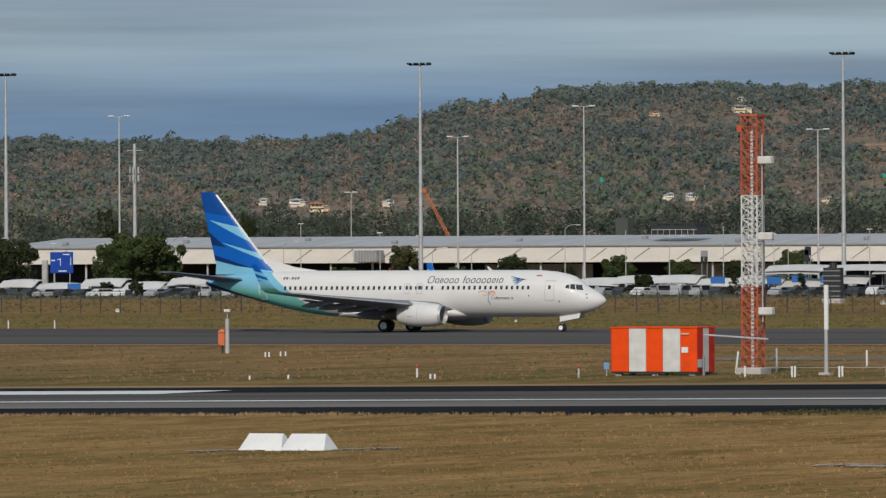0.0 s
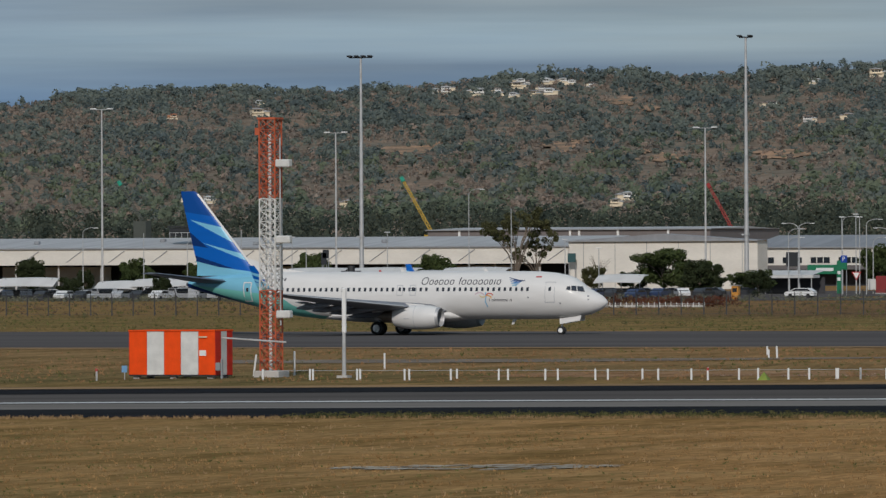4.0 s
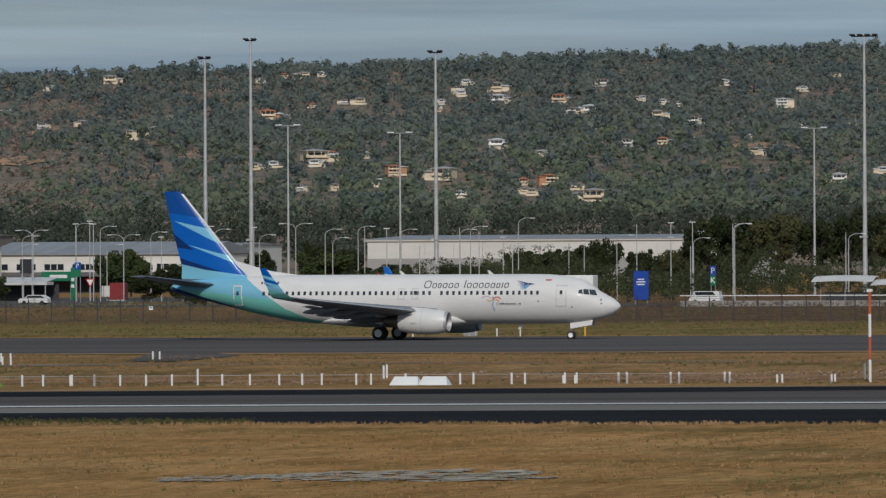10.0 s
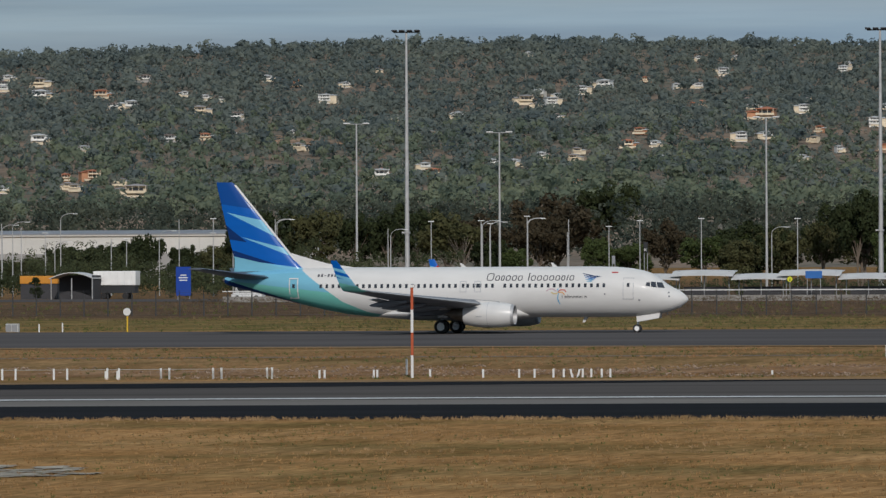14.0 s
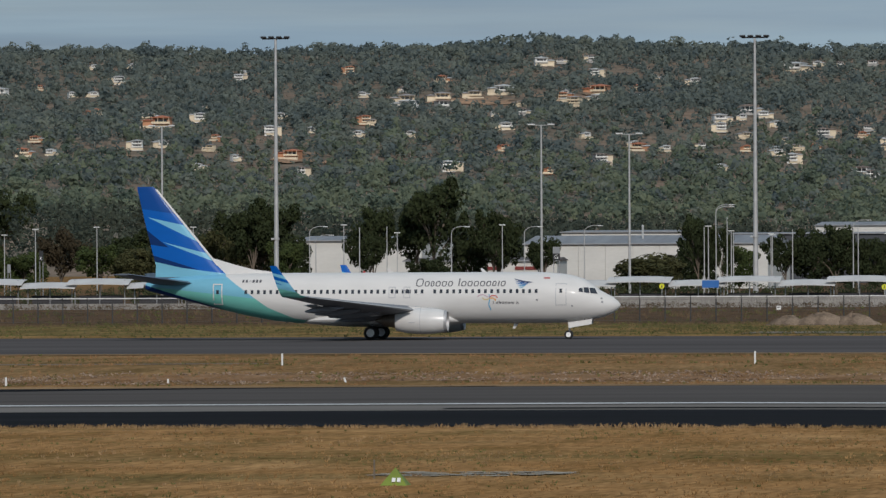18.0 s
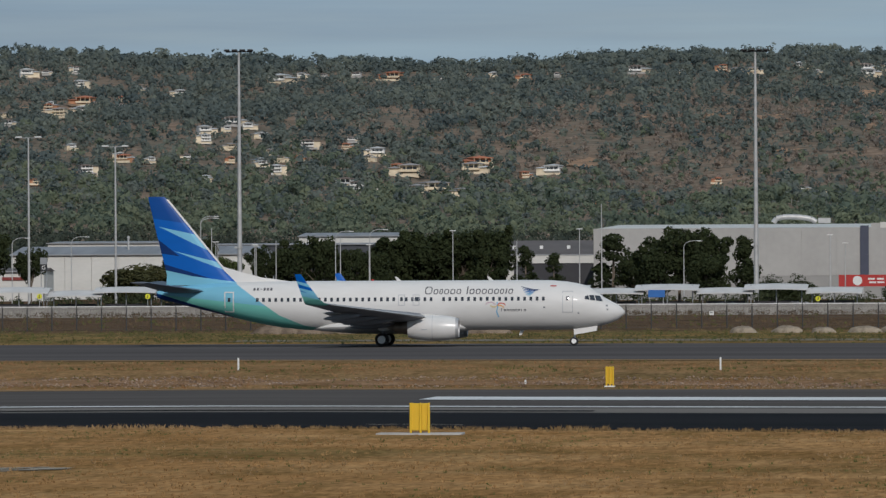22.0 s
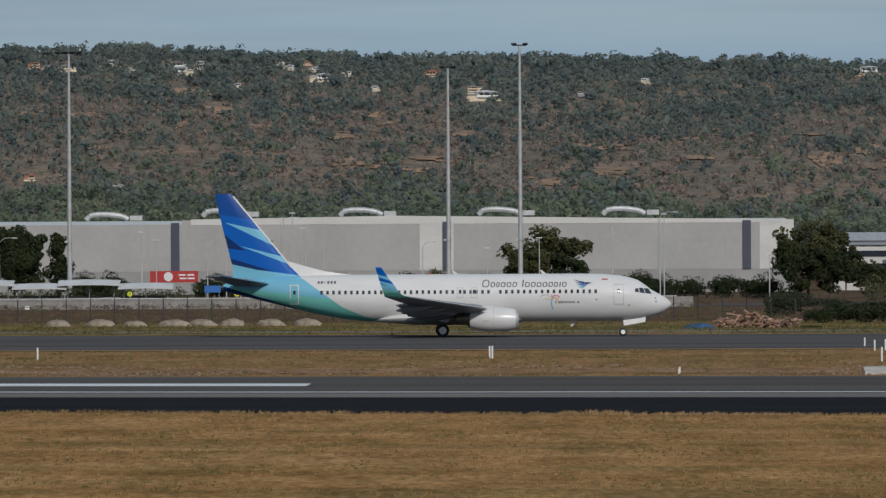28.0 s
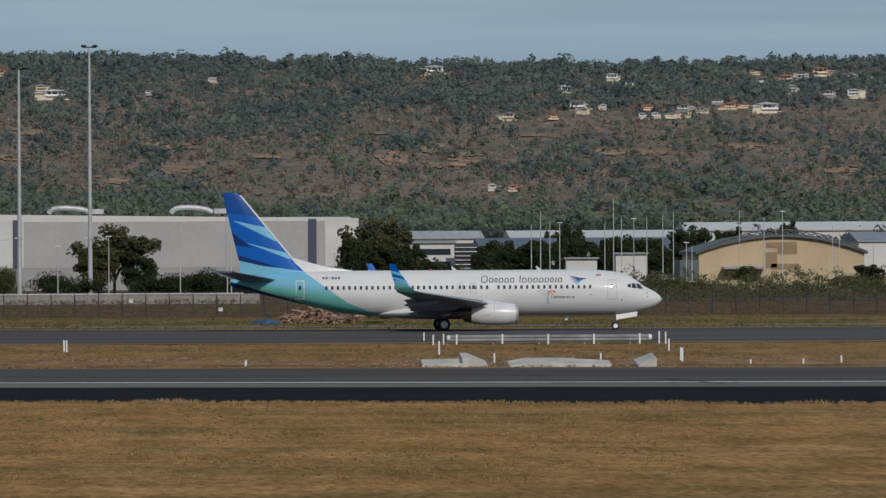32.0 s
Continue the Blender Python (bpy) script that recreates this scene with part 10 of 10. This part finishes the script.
# stones on the drain bank
rp, rs_ = [], []
for i in range(15000):
    x = rng.uniform(-170, 48)
    y = rng.uniform(436, 462)
    if noise.noise((x / 14, y / 7, 2.0)) + 0.35 * noise.noise((x / 3, y / 3, 5.0)) < (-0.02 if -125 < x < -20 else -0.2 if 22 < x < 40 else 0.22):
        continue
    s = rng.uniform(0.04, 0.16)
    rp.append((x, y, ground_z(x, y) + s * 0.35))
    rs_.append(s)
STONE = mat("pink_grey_stone", (0.44, 0.34, 0.265), 0.9, spec=0.02, scale=0.3, col2=(0.21, 0.135, 0.085), coords="World", island=0.35)
scatter_mesh("bank_stones", np.array(rp), np.array(rs_), STONE, "loose pinkish stones on the drain bank", "stones", flat=0.7, seed=31, tufts=3)
EARTH = mat("red_brown_earth", (0.31, 0.190, 0.105), 0.95, spec=0.02, col2=(0.20, 0.110, 0.052), scale=0.4, coords="World", stretch=(1, 0.3, 1), fine=0.3)
strip("drain_bank", lambda x: 444 + 3 * noise.noise((x * 0.07, 1, 0)) + 2 * noise.noise((x * 0.5, 1, 0)), lambda x: 456 + 9 * noise.noise((x * 0.05, 4, 0)) + 4 * noise.noise((x * 0.4, 7, 0)), 0.02, EARTH, 5, x0=-185, x1=178, label="bare red-brown earth bank of the drain", category="bank")


# mounds, boulders, log pile
def mound(x, y, w, h, d, material, name, label, seed, cat):
    ob = thing(name, label, cat, pose(x, y, ground_z(x, y) - 0.05), group=name + "s")
    g = np.random.default_rng(seed)
    rings, n = [], 16
    off = g.uniform(0, 50)
    for k in range(7):
        u = k / 6
        heap = cat != "boulder"
        r = (1 - u) ** 0.75 if heap else math.cos(u * math.pi / 2) ** 0.8
        z = h * (u ** 0.85 if heap else math.sin(u * math.pi / 2))
        ring = []
        for i in range(n):
            c, q = math.cos(6.283 * i / n), math.sin(6.283 * i / n)
            bump = 1 + (0.40 if heap else 0.22) * noise.noise((c * 2 + off, q * 2, u * 2.5))
            ring.append((w / 2 * r * c * bump + 0.12 * w * u * math.sin(off), d / 2 * r * q, z * (1 + (0.45 if heap else 0.25) * noise.noise((c * 1.7 + off, q * 1.7, u * 3)))))
        rings.append(ring)
    part("stone" if cat == "boulder" else "mound_body", MB().loft(rings), material, ob, smooth=True)


BOULD = mat("pale_boulder", (0.35, 0.295, 0.225), 0.9, spec=0.02, var=0.22, scale=1.2, fine=0.2, bump=0.4, bscale=4)
SOIL = mat("spoil_heap_soil", (0.27, 0.205, 0.15), 0.95, spec=0.02, var=0.25, scale=0.7, fine=0.25, bump=0.5, bscale=3)
for k, (px, w, h) in enumerate(((-92.7, 5.0, 0.95), (-89.5, 6.0, 1.2), (-86.3, 5.0, 1.2), (-78.9, 5.5, 1.2), (-76.4, 4.0, 1.05), (-71.9, 6.5, 1.15), (-90.9, 4.0, 1.0))):
    mound(px, 748, w, h, 4, SOIL, "spoil_heap", "heap of pinkish soil and rubble", 60 + k, "heap")
for k, (px, w, h) in enumerate(((-46.4, 2.2, 0.85), (-42.3, 2.5, 0.85), (-38.7, 2.0, 0.7), (-34.7, 2.9, 0.8), (-31.7, 2.4, 0.85), (-29.0, 2.2, 0.9), (-24.9, 2.4, 0.85), (-21.1, 2.2, 0.9), (-24.7, 2.0, 0.8), (-21.3, 2.2, 0.9))):
    mound(px, 745, w * 1.25, h * 0.82, 1.6, BOULD, "boulder", "pale rounded boulder on the grass", 80 + k, "boulder")
LX = 21.9
lg = thing("log_pile", "tangled pile of dead branches and logs", "log pile", pose(LX, 705, ground_z(LX, 705)))
g = random.Random(5)
WOODD = mat("dead_wood", (0.44, 0.27, 0.19), 0.9, var=0.25, scale=2, rnd=0.3)
for k in range(190):
    a, el = g.uniform(0, 6.28), g.uniform(-0.5, 0.9)
    cx = g.uniform(-2.7, 3.0) if k % 4 else g.uniform(1.0, 5.0)
    cz = g.uniform(0.0, 1.0) * (1.35 if cx < 1.2 else 0.75) * (0.6 if cx < -2 else 1.0)
    ln = g.uniform(0.6, 1.7)
    p0 = Vector((cx, g.uniform(-0.9, 0.9), cz + 0.05))
    d = Vector((math.cos(a) * math.cos(el), math.sin(a) * math.cos(el), math.sin(el))) * ln / 2
    p0.z = max(p0.z, abs(d.z) + 0.02)
    part("branch", MB().tube(p0 - d, p0 + d, g.uniform(0.04, 0.13), g.uniform(0.03, 0.08), 5), WOODD, lg)
tp = thing("tarpaulin_heap", "dark blue crumpled tarpaulin beside the logs", "tarpaulin", pose(17.4, 700, ground_z(17.4, 700)))
rings = [[(1.6 * r * math.cos(6.283 * i / 22) * (1 + 0.2 * noise.noise((i * 0.7, r * 5, 0))), 1.2 * r * math.sin(6.283 * i / 22), max(0.0, z * (1 + 0.9 * noise.noise((i * 1.3, r * 4, 3))))) for i in range(22)] for r, z in ((1, 0.0), (0.9, 0.15), (0.65, 0.32), (0.35, 0.4), (0.05, 0.42))]
part("sheet", MB().loft(rings), paint("tarp_blue", (0.04, 0.10, 0.20), 0.6, var=0.3), tp)
# grass track beyond the taxiway
strip("dirt_track", 668, 684, 0.03, mat("dusty_track", (0.24, 0.21, 0.16), 0.95, spec=0.02, var=0.15, scale=0.15, coords="World", stretch=(0.3, 1, 1), fine=0.1), 2, x0=-87.3, x1=178, label="dusty pale track beyond the taxiway", category="track")

# grass tufts on the near field
gp_, gs_ = [], []
for i in range(9000):
    y = 225 + 105 * rng.uniform() ** 0.8
    x = rng.uniform(-0.56 * y - 20, 0.12 * y + 12)
    if y > 316 - 0.14 * x - 0.5:
        continue
    d = noise.noise((x / 7, y / 14, 1.0))
    if d < -0.1:
        continue
    gp_.append((x, y, ground_z(x, y)))
    gs_.append(rng.uniform(0.02, 0.05) * (1 + d))
edge = []
for i in range(5200):
    x = rng.uniform(-215, 62)
    y = near_edge(x) - abs(rng.normal(0, 0.9))
    gp_.append((x, y, ground_z(x, y)))
    gs_.append(rng.uniform(0.03, 0.08) * (1 + 0.8 * max(0, noise.noise((x / 4, 3, 3)))))


def tuft_mesh(name, places, sizes, material, label, category, seed):
    """Tufts of five thin blades each."""
    g = np.random.default_rng(seed)
    n, nb = len(places), 5
    a = g.uniform(0, 6.283, (n, nb))
    h = sizes[:, None] * g.uniform(1.2, 2.6, (n, nb))
    w = sizes[:, None] * g.uniform(0.25, 0.5, (n, nb))
    ox, oy = np.cos(a) * sizes[:, None] * 0.7, np.sin(a) * sizes[:, None] * 0.7
    bx, by = places[:, 0:1] + ox, places[:, 1:2] + oy
    z = np.repeat(places[:, 2:3], nb, 1)
    lx, ly = np.cos(a) * h * 0.5, np.sin(a) * h * 0.3
    V = np.stack([np.stack([bx - w, by, z], -1), np.stack([bx + w, by, z], -1), np.stack([bx + lx, by + ly, z + h], -1)], 2).reshape(-1, 3)
    me = bpy.data.meshes.new(name)
    F = np.arange(len(V))
    me.vertices.add(len(V))
    me.vertices.foreach_set("co", V.ravel())
    me.loops.add(len(F))
    me.loops.foreach_set("vertex_index", F)
    me.polygons.add(len(F) // 3)
    me.polygons.foreach_set("loop_start", np.arange(len(F) // 3) * 3)
    me.materials.append(material)
    me.update(calc_edges=True)
    return tagged(new(name, me), label, category, kind="stuff")


TUFT = mat("dry_grass_blades", (0.30, 0.20, 0.105), 0.9, scale=0.08, col2=(0.17, 0.115, 0.055), coords="World", island=0.4, spec=0.1)
tuft_mesh("grass_tufts", np.array(gp_), np.array(gs_), TUFT, "short dry grass tufts on the near field", "grass", 41)


# short grass over the fields: tan blades, greener ones in drifts, and weeds on the drain bank
def grass_field(name, count, x_of, y0, y1, size, material, label, seed, bias=0.0):
    g = np.random.default_rng(seed)
    pts, sz = [], []
    for _ in range(count):
        y = g.uniform(y0, y1)
        x = g.uniform(*x_of(y))
        if noise.noise((x / 6, y / 22, seed)) + 0.5 * noise.noise((x / 1.6, y / 6, seed)) < bias:
            continue
        pts.append((x, y, sheet_z(x, y) - 0.01))
        sz.append(size * g.uniform(0.6, 1.5))
    tuft_mesh(name, np.array(pts), np.array(sz), material, label, "grass", seed)


def seen(y):
    return -0.58 * y - 4, 0.09 * y + 6


GREENB = mat("green_grass_blades", (0.115, 0.115, 0.042), 0.9, scale=0.1, col2=(0.07, 0.075, 0.028), coords="World", island=0.4, spec=0.0)
DRYB = mat("straw_grass_blades", (0.29, 0.178, 0.078), 0.9, scale=0.1, col2=(0.19, 0.11, 0.045), coords="World", island=0.45, spec=0.0)
grass_field("straw_grass", 30000, seen, 178, 316, 0.036, DRYB, "short straw-coloured grass on the near field", 51, -0.25)
grass_field("green_grass", 16000, seen, 178, 318, 0.036, GREENB, "green grass drifts on the near field", 52, 0.13)
grass_field("bank_grass", 17000, seen, 428, 544, 0.055, mat("tan_grass_blades", (0.285, 0.165, 0.082), 0.9, scale=0.1, col2=(0.19, 0.108, 0.053), coords="World", island=0.3, spec=0.0), "rough straw grass between runway and taxiway", 53, -0.1)
grass_field("bank_weeds", 11000, seen, 428, 544, 0.065, GREENB, "green weeds between runway and taxiway", 54, 0.16)
grass_field("far_verge_grass", 12000, seen, 650, 790, 0.085, GREENB, "tall green and tan grass beyond the taxiway", 55, 0.05)
grass_field("far_verge_straw", 10000, seen, 650, 790, 0.085, mat("dull_straw_blades", (0.185, 0.140, 0.072), 0.9, scale=0.1, col2=(0.12, 0.095, 0.045), coords="World", island=0.3, spec=0.0), "straw grass beyond the taxiway", 56, 0.0)
grass_field("fence_straw", 9000, seen, 806, 985, 0.13, mat("brown_weed_blades", (0.145, 0.100, 0.060), 0.9, scale=0.1, col2=(0.085, 0.062, 0.040), coords="World", island=0.35, spec=0.0), "tall brown dead weeds behind the fence", 57, 0.05)
grass_field("fence_weeds", 7000, seen, 806, 985, 0.13, GREENB, "green weeds behind the fence", 58, 0.15)


# ---- what moves ----
PLANE_X = [
    (0.0, -312.00), (0.5, -306.76), (1.0, -300.50), (1.5, -295.42), (2.0, -289.54), (2.5, -284.15), (3.0, -278.40), (3.5, -273.06),
    (4.0, -267.20), (4.5, -261.73), (6.5, -239.05), (7.0, -233.15), (7.5, -227.72), (8.0, -221.88), (8.5, -216.41), (9.0, -210.50),
    (9.5, -205.00), (10.0, -199.06), (10.5, -193.66), (11.0, -187.85), (11.5, -182.48), (12.0, -176.78), (12.5, -171.48), (13.0, -165.73),
    (13.5, -160.39), (15.5, -138.58), (16.0, -132.97), (16.5, -127.74), (17.0, -122.11), (17.5, -116.88), (18.0, -111.33), (18.5, -106.15),
    (19.0, -100.60), (19.5, -95.49), (20.0, -89.91), (20.5, -84.70), (21.0, -79.15), (21.5, -74.05), (22.0, -68.60), (22.5, -63.47),
    (23.0, -57.91), (23.5, -52.84), (24.0, -47.34), (24.5, -42.31), (25.0, -36.88), (25.5, -31.88), (27.5, -11.19), (28.0, -5.95),
    (28.5, -1.13), (29.0, 3.96), (29.5, 8.67), (30.0, 13.60), (30.5, 18.15), (31.0, 22.95), (31.5, 27.38), (32.0, 32.04),
]


def motions():
    px = np.array([p[0] for p in PLANE_X]), np.array([p[1] for p in PLANE_X])
    walk(plane, [(t, pose(x, 628 + 0.025 * (x + 100), taxi_z(x) + 0.04, 0, 0, math.degrees(math.atan(0.025)))) for t, x in PLANE_X])
    steps = [i / 24 for i in range(int(32 * 24) + 1)]
    gone = [float(np.interp(t, px[0], px[1]) - px[1][0]) for t in steps]
    for ob, x, y, r in WHEELS:
        turn = [math.degrees(g / r) for g in gone]
        walk(ob, [(t, pose(x, y, r, 0, a, 0)) for t, a in zip(steps, turn)])


motions()
